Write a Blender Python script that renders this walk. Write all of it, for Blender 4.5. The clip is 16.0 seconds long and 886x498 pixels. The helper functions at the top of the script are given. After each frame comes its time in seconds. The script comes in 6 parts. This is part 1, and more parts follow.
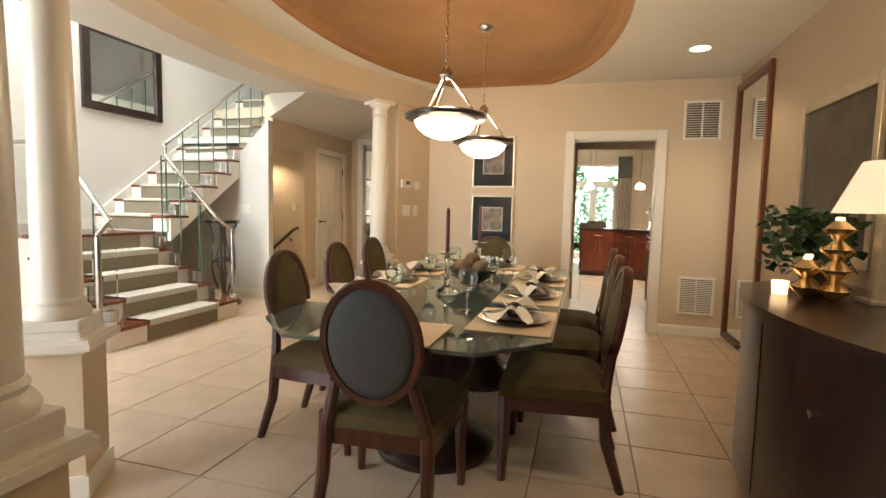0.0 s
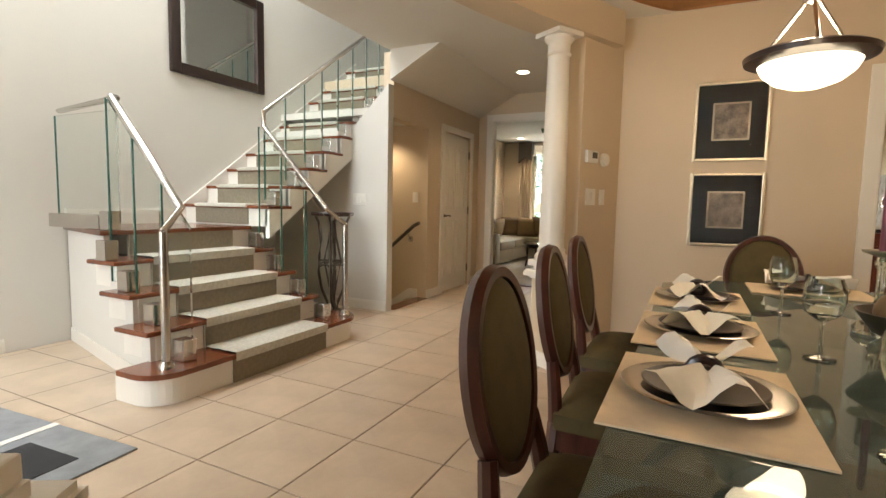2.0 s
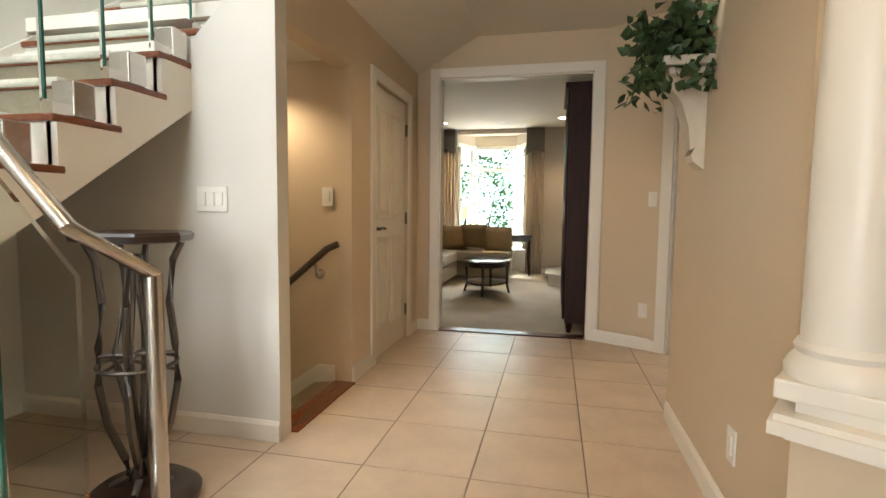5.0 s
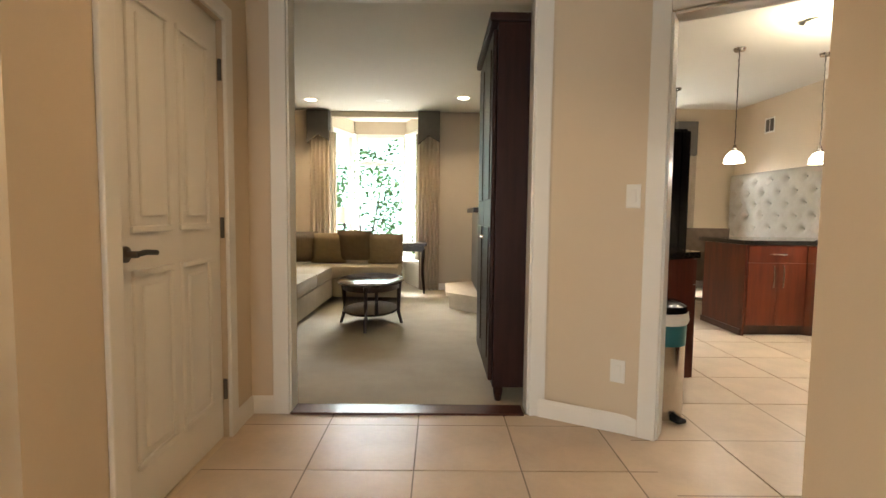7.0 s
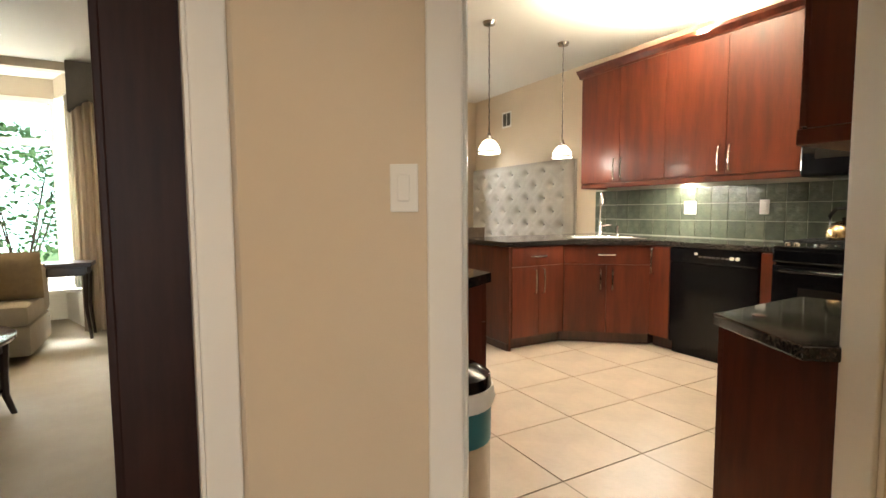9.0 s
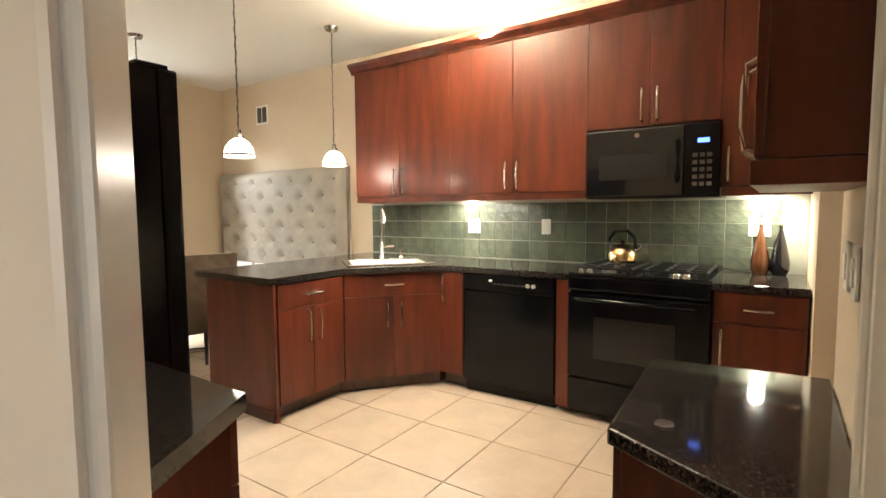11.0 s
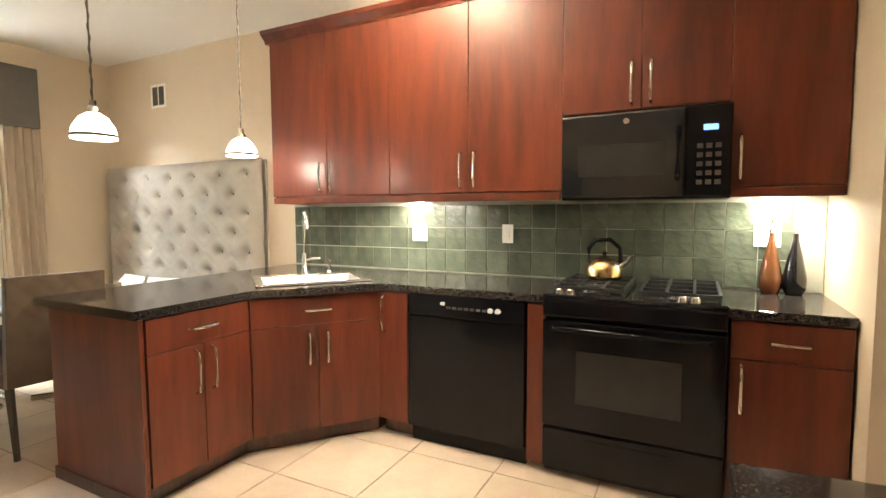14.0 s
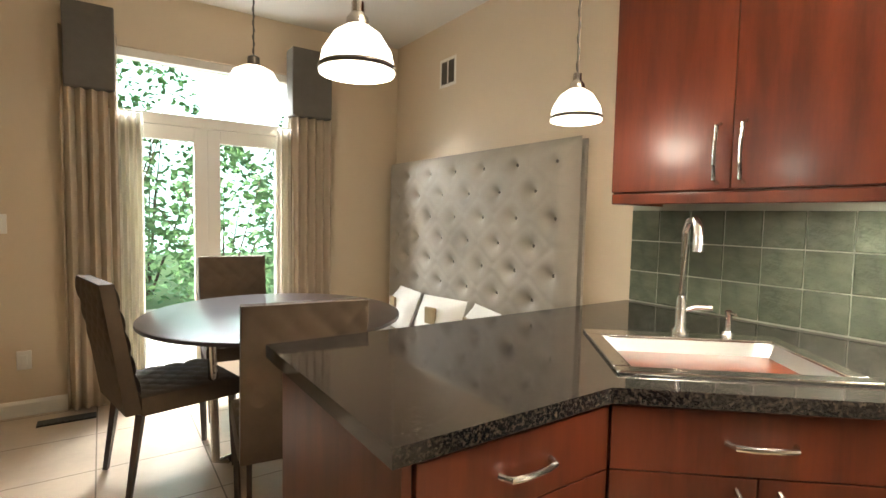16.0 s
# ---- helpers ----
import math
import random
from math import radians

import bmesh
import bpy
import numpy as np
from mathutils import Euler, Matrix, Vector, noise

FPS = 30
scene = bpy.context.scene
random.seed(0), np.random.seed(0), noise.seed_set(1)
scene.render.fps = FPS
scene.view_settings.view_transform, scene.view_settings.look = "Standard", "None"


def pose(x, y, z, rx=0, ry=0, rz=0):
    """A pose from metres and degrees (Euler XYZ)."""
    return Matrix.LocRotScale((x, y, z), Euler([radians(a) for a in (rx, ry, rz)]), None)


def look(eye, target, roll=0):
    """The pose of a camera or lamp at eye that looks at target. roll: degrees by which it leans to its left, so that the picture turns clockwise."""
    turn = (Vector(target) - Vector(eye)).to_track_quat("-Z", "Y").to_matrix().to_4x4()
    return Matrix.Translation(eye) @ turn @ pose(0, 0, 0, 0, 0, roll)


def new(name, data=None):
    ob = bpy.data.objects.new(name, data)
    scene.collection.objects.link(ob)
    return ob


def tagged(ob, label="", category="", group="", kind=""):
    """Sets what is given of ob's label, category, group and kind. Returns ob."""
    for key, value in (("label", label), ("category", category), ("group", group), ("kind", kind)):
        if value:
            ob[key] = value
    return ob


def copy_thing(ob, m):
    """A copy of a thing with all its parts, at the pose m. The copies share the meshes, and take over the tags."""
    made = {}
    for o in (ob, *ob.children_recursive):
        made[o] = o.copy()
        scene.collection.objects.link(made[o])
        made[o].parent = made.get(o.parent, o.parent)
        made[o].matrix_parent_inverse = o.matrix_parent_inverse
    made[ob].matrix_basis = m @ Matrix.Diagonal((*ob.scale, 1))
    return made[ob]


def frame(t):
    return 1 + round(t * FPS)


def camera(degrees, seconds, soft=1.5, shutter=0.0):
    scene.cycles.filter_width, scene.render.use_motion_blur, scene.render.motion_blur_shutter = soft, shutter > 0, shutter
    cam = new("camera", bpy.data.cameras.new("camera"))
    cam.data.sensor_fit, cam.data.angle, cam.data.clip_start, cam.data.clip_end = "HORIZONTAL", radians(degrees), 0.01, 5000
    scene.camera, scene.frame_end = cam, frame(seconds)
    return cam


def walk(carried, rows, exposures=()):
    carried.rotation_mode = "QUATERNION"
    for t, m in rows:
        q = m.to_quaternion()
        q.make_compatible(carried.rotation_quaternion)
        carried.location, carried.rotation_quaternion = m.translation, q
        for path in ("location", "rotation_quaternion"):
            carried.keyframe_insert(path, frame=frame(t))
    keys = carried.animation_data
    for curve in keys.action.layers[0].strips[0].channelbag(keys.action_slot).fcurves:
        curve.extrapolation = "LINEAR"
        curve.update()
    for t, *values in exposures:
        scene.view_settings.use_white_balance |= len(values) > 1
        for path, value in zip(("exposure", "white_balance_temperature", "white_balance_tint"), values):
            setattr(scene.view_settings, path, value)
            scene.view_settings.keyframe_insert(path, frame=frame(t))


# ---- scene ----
cam = camera(83.3, 16.0)
PATH = [
    (0.0, 0.037, -0.075, 1.233, 85.32, -1.31, 15.92),
    (0.5, -0.169, 0.148, 1.18, 85.1, -1.5, 18.04),
    (1.0, -0.464, 0.464, 1.144, 84.98, -1.54, 19.74),
    (1.5, -0.826, 0.842, 1.132, 84.93, -1.62, 22.32),
    (2.0, -1.172, 1.27, 1.119, 84.93, -1.2, 26.42),
    (2.5, -1.479, 1.678, 1.111, 84.97, -0.95, 27.99),
    (3.0, -1.823, 2.032, 1.116, 85.24, -1.02, 28.08),
    (3.5, -2.126, 2.417, 1.115, 85.27, -0.95, 28.13),
    (4.0, -2.37, 2.735, 1.115, 85.61, -0.92, 27.08),
    (4.5, -2.548, 3.13, 1.131, 85.58, -0.69, 19.49),
    (5.0, -2.703, 3.505, 1.115, 85.65, -0.65, 12.63),
    (7.5, -2.925, 5.665, 1.135, 86.0, -0.38, -4.93),
    (8.0, -2.802, 6.023, 1.14, 86.04, 0.02, -11.11),
    (8.5, -2.646, 6.332, 1.138, 86.0, 0.35, -18.83),
    (9.0, -2.465, 6.621, 1.171, 85.62, 0.38, -29.07),
    (9.5, -2.25, 6.91, 1.22, 85.48, 0.24, -37.56),
    (10.0, -2.108, 7.135, 1.255, 85.54, 0.29, -45.08),
    (12.5, -1.788, 7.434, 1.353, 85.81, 0.53, -62.73),
    (13.0, -1.738, 7.433, 1.344, 85.82, 0.57, -63.0),
    (13.5, -1.58, 7.561, 1.329, 85.63, 0.48, -62.99),
    (14.0, -1.296, 7.792, 1.326, 85.77, 0.25, -62.95),
    (14.5, -0.983, 8.045, 1.352, 85.44, 0.14, -59.28),
    (15.0, -0.716, 8.414, 1.328, 85.89, -0.31, -52.91),
    (15.5, -0.53, 8.801, 1.328, 86.2, -0.93, -44.51),
    (16.0, -0.459, 9.153, 1.32, 86.3, -1.2, -34.37),
]
walk(cam, [(r[0], pose(*r[1:])) for r in PATH], exposures=((0.0, 0.05), (1.0, -0.05), (2.0, -0.35), (3.5, -0.28), (5.0, -0.15), (8.0, 0.08), (10.0, 0.05), (12.5, 0.36), (14.5, 0.32), (16.0, -0.3)))

# world, sun and lamps
world = bpy.data.worlds.new("world")
scene.world = world
world.use_nodes = True
wn = world.node_tree
sky = wn.nodes.new("ShaderNodeTexSky")
sky.sky_type = "NISHITA"
sky.sun_disc = False
sky.sun_elevation, sky.sun_rotation = radians(48), radians(200)
wn.nodes["Background"].inputs[1].default_value = 0.15
wn.links.new(sky.outputs[0], wn.nodes["Background"].inputs[0])
sun = new("sun", bpy.data.lights.new("sun", "SUN"))
sun.data.energy, sun.data.angle, sun.data.color = 5.0, radians(0.6), (1, 0.95, 0.86)
sun.matrix_world = look((0, 0, 20), (6, 9, 0))
WARM = (1.0, 0.78, 0.52)
AMBER = (1.0, 0.69, 0.39)
NEUTRAL = (1.0, 0.90, 0.76)
DAY = (0.90, 0.95, 1.0)


def area(name, at, to, sx, sy, watts, colour):
    d = bpy.data.lights.new(name, "AREA")
    d.shape, d.size, d.size_y, d.energy, d.color = "RECTANGLE", sx, sy, watts, colour
    o = new(name, d)
    o.matrix_world = look(at, to)
    return o


def bulb(name, at, watts, colour, radius=0.05):
    d = bpy.data.lights.new(name, "POINT")
    d.energy, d.color, d.shadow_soft_size = watts, colour, radius
    o = new(name, d)
    o.location = at
    return o


def down(name, at, watts, colour, spread=125):
    d = bpy.data.lights.new(name, "SPOT")
    d.energy, d.color, d.shadow_soft_size, d.spot_size, d.spot_blend = watts, colour, 0.06, radians(spread), 0.7
    o = new(name, d)
    o.matrix_world = look(at, (at[0], at[1] + 0.001, 0))
    return o


# area lamps standing in for daylight: unseen entrance window, assumed stair skylight, bay window, garden door
area("entrance_daylight", (-4.3, -1.55, 2.3), (-4.6, 3.5, 1.2), 2.0, 4.0, 300, DAY)
# hangs under the closed stair ceiling; no skylight opening is built
area("skylight_daylight", (-4.8, 3.2, 5.15), (-4.8, 3.2, 0), 1.3, 4.0, 230, DAY)
area("bay_daylight", (-3.9, 15.2, 3.7), (-3.8, 11.5, 0.6), 2.6, 1.6, 2100, DAY)
area("garden_daylight", (0.2, 14.9, 3.9), (0.1, 11.5, 0.3), 2.2, 1.4, 2000, DAY)
# recessed cans and other lamps
# last can, at (0.9, 1.3), is unseen: added to fill the dining room
CANS = [(0.86, 4.42, 2.55), (-3.02, 4.4, 2.66), (-3.0, 6.95, 2.66), (-4.6, 11.9, 2.6), (-2.62, 11.7, 2.6), (-0.6, 8.9, 2.8), (0.5, 8.2, 2.8), (0.3, 9.6, 2.8), (0.9, 1.3, 2.55)]
for c in CANS:
    down("can_lamp", (c[0], c[1], c[2] - 0.03), 58 if c[0] > -2 and c[1] > 8 else 85 if c[1] > 11 else 48, NEUTRAL if c[0] > -2 and c[1] > 8 else AMBER if c[0] < -2 and c[1] < 8 else WARM)
CHANDELIERS = [(-0.775, 2.78), (-0.77, 3.86)]
for cx, cy in CHANDELIERS:
    bulb("chandelier_bulb", (cx, cy, 1.86), 26, WARM, 0.08)
    bulb("chandelier_glow", (cx, cy, 1.60), 9, WARM, 0.12)
PENDANTS = [(0.09, 10.36, 1.735), (1.05, 10.47, 1.75), (0.22, 11.95, 2.02)]
for p in PENDANTS:
    bulb("pendant_bulb", (p[0], p[1], p[2] - 0.08), 18, NEUTRAL, 0.09)
area("under_cabinet_lamp", (1.58, 9.55, 1.395), (1.62, 9.55, 0.9), 0.06, 1.9, 48, (1, 0.95, 0.80))
area("under_cabinet_lamp", (1.58, 7.45, 1.395), (1.62, 7.45, 0.9), 0.06, 0.3, 13, (1, 0.95, 0.80))
area("over_cabinet_lamp", (1.58, 9.2, 2.58), (1.55, 9.2, 5), 0.1, 2.6, 420, (1, 0.9, 0.7))
down("stair_cellar_lamp", (-4.5, 6.2, 1.9), 25, WARM, 150)
bulb("buffet_lamp_bulb", (1.22, 2.36, 1.37), 10, WARM, 0.05)

# materials
def material(name, base, rough=0.5, metal=0.0, grain=0.0, scale=8.0, bump=0.0, stretch=(1, 1, 1), second=None, fine=60.0, coat=0.0, vary=0.0, transmission=0.0, ior=1.45, emit=0.0, gloss=0.5):
    m = bpy.data.materials.new(name)
    m.use_nodes = True
    nt = m.node_tree
    b = nt.nodes["Principled BSDF"]
    b.inputs["Roughness"].default_value = rough
    b.inputs["Metallic"].default_value = metal
    b.inputs["Coat Weight"].default_value = coat
    b.inputs["Specular IOR Level"].default_value = gloss
    b.inputs["Coat Roughness"].default_value = 0.12
    b.inputs["Transmission Weight"].default_value = transmission
    b.inputs["IOR"].default_value = ior
    b.inputs["Base Color"].default_value = (*base, 1)
    if emit:
        b.inputs["Emission Color"].default_value = (*base, 1)
        b.inputs["Emission Strength"].default_value = emit
    if grain or bump or vary:
        co = nt.nodes.new("ShaderNodeTexCoord")
        mp = nt.nodes.new("ShaderNodeMapping")
        mp.inputs["Scale"].default_value = stretch
        nt.links.new(co.outputs["Object"], mp.inputs["Vector"])
        n1 = nt.nodes.new("ShaderNodeTexNoise")
        n1.inputs["Scale"].default_value, n1.inputs["Detail"].default_value, n1.inputs["Roughness"].default_value = scale, 6, 0.6
        n2 = nt.nodes.new("ShaderNodeTexNoise")
        n2.inputs["Scale"].default_value, n2.inputs["Detail"].default_value = fine, 4
        for n in (n1, n2):
            nt.links.new(mp.outputs[0], n.inputs["Vector"])
        mix = nt.nodes.new("ShaderNodeMix")
        mix.data_type = "RGBA"
        dark = second or tuple(c * (1 - grain) for c in base)
        mix.inputs[6].default_value, mix.inputs[7].default_value = (*dark, 1), (*base, 1)
        add = nt.nodes.new("ShaderNodeMath")
        add.operation = "MULTIPLY_ADD"
        add.inputs[1].default_value, add.inputs[2].default_value = 0.35, 0.0
        nt.links.new(n2.outputs[0], add.inputs[0])
        ramp = nt.nodes.new("ShaderNodeMapRange")
        ramp.inputs[1].default_value, ramp.inputs[2].default_value = 0.36, 0.64
        nt.links.new(n1.outputs[0], ramp.inputs[0])
        add2 = nt.nodes.new("ShaderNodeMath")
        add2.operation = "MULTIPLY_ADD"
        add2.inputs[1].default_value = 0.65
        nt.links.new(ramp.outputs[0], add2.inputs[0])
        nt.links.new(add.outputs[0], add2.inputs[2])
        nt.links.new(add2.outputs[0], mix.inputs[0])
        out = mix.outputs[2]
        if vary:
            info = nt.nodes.new("ShaderNodeObjectInfo")
            mr = nt.nodes.new("ShaderNodeMapRange")
            mr.inputs[3].default_value, mr.inputs[4].default_value = 1 - vary, 1 + vary
            nt.links.new(info.outputs["Random"], mr.inputs[0])
            hs = nt.nodes.new("ShaderNodeHueSaturation")
            nt.links.new(mr.outputs[0], hs.inputs["Value"])
            nt.links.new(out, hs.inputs["Color"])
            out = hs.outputs[0]
        nt.links.new(out, b.inputs["Base Color"])
        if bump:
            bp = nt.nodes.new("ShaderNodeBump")
            bp.inputs["Strength"].default_value, bp.inputs["Distance"].default_value = min(1, bump), 0.004
            nt.links.new(n2.outputs[0], bp.inputs["Height"])
            nt.links.new(bp.outputs[0], b.inputs["Normal"])
    return m


PAINT = material("beige_paint", (0.62, 0.50, 0.35), 0.55, grain=0.05, scale=1.5, bump=0.10, fine=220)
TAUPE = material("taupe_paint", (0.34, 0.26, 0.17), 0.6, grain=0.08, scale=1.5, bump=0.10, fine=220)
PALE = material("pale_paint", (0.66, 0.63, 0.57), 0.6, grain=0.04, scale=1.2, bump=0.10, fine=220)
LIVPAINT = material("greige_paint", (0.47, 0.39, 0.29), 0.6, grain=0.06, scale=1.2, bump=0.10, fine=220)
WHITE = material("white_trim_paint", (0.76, 0.72, 0.64), 0.32, grain=0.03, scale=3, bump=0.04, fine=90)
CEIL = material("ceiling_paint", (0.72, 0.68, 0.60), 0.8, grain=0.04, scale=1.2, bump=0.12, fine=260)
BRONZE = material("bronze_ceiling_glaze", (0.42, 0.22, 0.09), 0.38, metal=0.35, grain=0.25, scale=2.2, bump=0.06, fine=50)
TILE = material("travertine_tile", (0.60, 0.47, 0.34), 0.30, grain=0.22, scale=3.5, bump=0.10, fine=38, vary=0.045)
GROUT = material("grout", (0.30, 0.24, 0.18), 0.85, grain=0.25, scale=20, bump=0.2)
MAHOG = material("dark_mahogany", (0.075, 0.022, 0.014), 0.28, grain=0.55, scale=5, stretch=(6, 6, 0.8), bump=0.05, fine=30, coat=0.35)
ESPRESSO = material("espresso_wood", (0.030, 0.014, 0.010), 0.30, grain=0.5, scale=4, stretch=(5, 5, 0.7), bump=0.05, fine=30, coat=0.3)
POLISHED = material("polished_espresso_wood", (0.030, 0.016, 0.012), 0.12, grain=0.5, scale=4, stretch=(5, 0.7, 5), fine=30, coat=0.6)
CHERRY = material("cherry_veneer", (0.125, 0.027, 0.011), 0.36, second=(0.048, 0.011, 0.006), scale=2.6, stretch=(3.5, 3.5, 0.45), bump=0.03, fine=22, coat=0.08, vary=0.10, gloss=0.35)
TREADWOOD = material("cherry_tread_wood", (0.22, 0.065, 0.025), 0.22, second=(0.10, 0.028, 0.012), scale=4, stretch=(4, 0.6, 4), bump=0.04, fine=25, coat=0.4)
def speckled_stone(name, ground, flecks, rough):
    """Polished stone: a dark ground with brown and pale crystals of two sizes."""
    m = bpy.data.materials.new(name)
    m.use_nodes = True
    nt = m.node_tree
    b = nt.nodes["Principled BSDF"]
    b.inputs["Roughness"].default_value = rough
    co = nt.nodes.new("ShaderNodeTexCoord")
    out = None
    for colour, scale, lo, hi in flecks:
        n = nt.nodes.new("ShaderNodeTexNoise")
        n.inputs["Scale"].default_value, n.inputs["Detail"].default_value, n.inputs["Roughness"].default_value = scale, 3, 0.65
        nt.links.new(co.outputs["Object"], n.inputs["Vector"])
        mr = nt.nodes.new("ShaderNodeMapRange")
        mr.inputs[1].default_value, mr.inputs[2].default_value = lo, hi
        nt.links.new(n.outputs[0], mr.inputs[0])
        mix = nt.nodes.new("ShaderNodeMix")
        mix.data_type = "RGBA"
        mix.inputs[6].default_value, mix.inputs[7].default_value = (*ground, 1), (*colour, 1)
        nt.links.new(mr.outputs[0], mix.inputs[0])
        if out is not None:
            nt.links.new(out, mix.inputs[6])
        out = mix.outputs[2]
    nt.links.new(out, b.inputs["Base Color"])
    return m


GRANITE = speckled_stone("black_granite", (0.012, 0.011, 0.011), (((0.065, 0.050, 0.038), 110, 0.46, 0.66), ((0.006, 0.006, 0.007), 70, 0.52, 0.62), ((0.15, 0.125, 0.10), 210, 0.62, 0.76)), 0.07)
OVENGLASS = material("smoked_oven_glass", (0.022, 0.020, 0.018), 0.10, grain=0.2, scale=6, fine=30, gloss=0.3)
ARMOIRE = material("matt_dark_red_wood", (0.034, 0.011, 0.007), 0.42, grain=0.5, scale=4, stretch=(5, 5, 0.6), bump=0.05, fine=30, gloss=0.2)
SLATE = material("green_glazed_tile", (0.110, 0.120, 0.082), 0.12, second=(0.055, 0.066, 0.046), scale=9, bump=1.0, fine=13, vary=0.30, coat=0.4)
for node in SLATE.node_tree.nodes:
    if node.type == "BUMP":
        node.inputs["Distance"].default_value = 0.016
SPLASHGROUT = material("pale_grout", (0.42, 0.42, 0.34), 0.8, grain=0.1, bump=0.1)
BLACK = material("black_enamel", (0.004, 0.004, 0.005), 0.14, grain=0.2, scale=3, fine=40, gloss=0.22)
BLACKGLASS = material("black_glass", (0.006, 0.006, 0.007), 0.04, coat=0.5)
IRON = material("cast_iron", (0.02, 0.02, 0.02), 0.45, grain=0.3, scale=30, bump=0.15)
STEEL = material("brushed_steel", (0.62, 0.59, 0.55), 0.22, metal=1.0, grain=0.10, scale=3, stretch=(1, 1, 18), bump=0.03, fine=60)
SATIN = material("satin_steel", (0.50, 0.49, 0.46), 0.42, metal=1.0, grain=0.12, scale=5, bump=0.03, fine=80)
PEWTER = material("dark_pewter", (0.16, 0.14, 0.12), 0.36, metal=0.9, grain=0.3, scale=9, bump=0.08)
GOLD = material("gilded_metal", (0.62, 0.42, 0.16), 0.28, metal=1.0, grain=0.25, scale=12, bump=0.06)
SILVERLEAF = material("champagne_silver_leaf", (0.60, 0.53, 0.40), 0.34, metal=0.8, grain=0.2, scale=20, bump=0.08)
MIRROR = material("mirror_silvering", (0.82, 0.84, 0.83), 0.02, metal=1.0)
GLASS = material("clear_glass", (0.90, 0.97, 0.94), 0.0, transmission=1.0, ior=1.45)
RAILGLASS = material("thin_rail_glass", (0.93, 0.98, 0.96), 0.0, transmission=1.0, ior=1.12)
EDGE = material("green_glass_edge", (0.04, 0.16, 0.12), 0.10, transmission=0.3)
TABLEGLASS = material("smoked_table_glass", (0.30, 0.40, 0.36), 0.02, transmission=0.85, ior=1.45)
PANE = material("window_pane", (1, 1, 1), 0.0, transmission=1.0, ior=1.02)
OLIVE = material("olive_upholstery", (0.098, 0.072, 0.026), 0.85, grain=0.35, scale=14, bump=0.25, fine=260)
SLATECLOTH = material("slate_grey_upholstery", (0.060, 0.062, 0.060), 0.85, grain=0.2, scale=10, bump=0.25, fine=280)
QUILT = material("brown_quilted_cloth", (0.085, 0.055, 0.032), 0.8, grain=0.25, scale=12, bump=0.2, fine=260)
TUFT = material("silver_beige_velvet", (0.36, 0.315, 0.255), 0.6, grain=0.16, scale=5, bump=0.15, fine=180)
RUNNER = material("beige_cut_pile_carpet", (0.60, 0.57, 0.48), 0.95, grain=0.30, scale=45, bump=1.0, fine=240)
# darker copy of the runner carpet: the shade on upright faces is in the colour
RUNNERSHADED = material("shaded_carpet_face", (0.25, 0.21, 0.145), 0.95, grain=0.25, scale=40, bump=0.9, fine=240)
CARPET = material("beige_room_carpet", (0.44, 0.38, 0.28), 0.95, grain=0.18, scale=3.0, bump=0.8, fine=190)
LINEN = material("white_linen", (0.80, 0.77, 0.70), 0.8, grain=0.07, scale=14, bump=0.2, fine=200)
PLACEMAT = material("cream_placemat", (0.70, 0.56, 0.38), 0.75, grain=0.1, scale=30, bump=0.25, fine=240)
DRAPE = material("sand_drape", (0.46, 0.37, 0.27), 0.8, grain=0.12, scale=4, stretch=(6, 6, 0.3), bump=0.2, fine=200)
# also colours the banquette buttons, as painted shade in the dimples
VALANCE = material("charcoal_valance_and_tuft_shade", (0.11, 0.097, 0.08), 0.8, grain=0.15, scale=20, bump=0.2, fine=200)
SHEER = material("sheer_voile", (0.80, 0.74, 0.60), 0.8, grain=0.06, scale=3, stretch=(8, 8, 0.2), transmission=0.35)
SOFA = material("oatmeal_sofa_cloth", (0.40, 0.34, 0.25), 0.9, grain=0.12, scale=10, bump=0.3, fine=220)
CUSHION = material("tan_cushion_cloth", (0.33, 0.24, 0.13), 0.85, grain=0.2, scale=16, bump=0.3, fine=200)
CUSHIONB = material("brown_cushion_cloth", (0.19, 0.135, 0.075), 0.85, grain=0.25, scale=16, bump=0.3, fine=200)
SHADE = material("ivory_lampshade", (0.85, 0.74, 0.55), 0.7, grain=0.04, scale=10, bump=0.1, emit=0.35)
LEAF = material("ivy_leaf", (0.045, 0.095, 0.028), 0.45, grain=0.45, scale=7, vary=0.2)
GARDEN = material("shrub_leaf", (0.17, 0.34, 0.14), 0.5, grain=0.5, scale=3, vary=0.3)
LAWN = material("lawn", (0.14, 0.22, 0.07), 0.9, grain=0.35, scale=2, bump=0.5)
BARK = material("bark", (0.10, 0.07, 0.05), 0.9, grain=0.4, scale=9, bump=0.5)
PATIO = material("pale_patio_concrete", (0.55, 0.52, 0.46), 0.85, grain=0.15, scale=2, bump=0.3)
PLUM = material("plum_candle_wax", (0.115, 0.028, 0.050), 0.45, grain=0.1, scale=20)
PLASTER = material("cream_plaster", (0.64, 0.56, 0.44), 0.6, grain=0.15, scale=14, bump=0.25, fine=60)
PLASTIC = material("white_plastic", (0.76, 0.73, 0.66), 0.35, grain=0.02, scale=9)
TEAL = material("teal_bin_liner", (0.03, 0.16, 0.17), 0.4, grain=0.15, scale=12)
MATBOARD = material("black_mat_board", (0.014, 0.014, 0.015), 0.55, grain=0.1)
PRINT = material("sepia_print", (0.44, 0.36, 0.27), 0.6, second=(0.05, 0.04, 0.035), scale=14, fine=45, grain=0.5)
PALEPRINT = material("pale_etching", (0.62, 0.60, 0.55), 0.6, second=(0.24, 0.22, 0.20), scale=9, fine=40, grain=0.4)
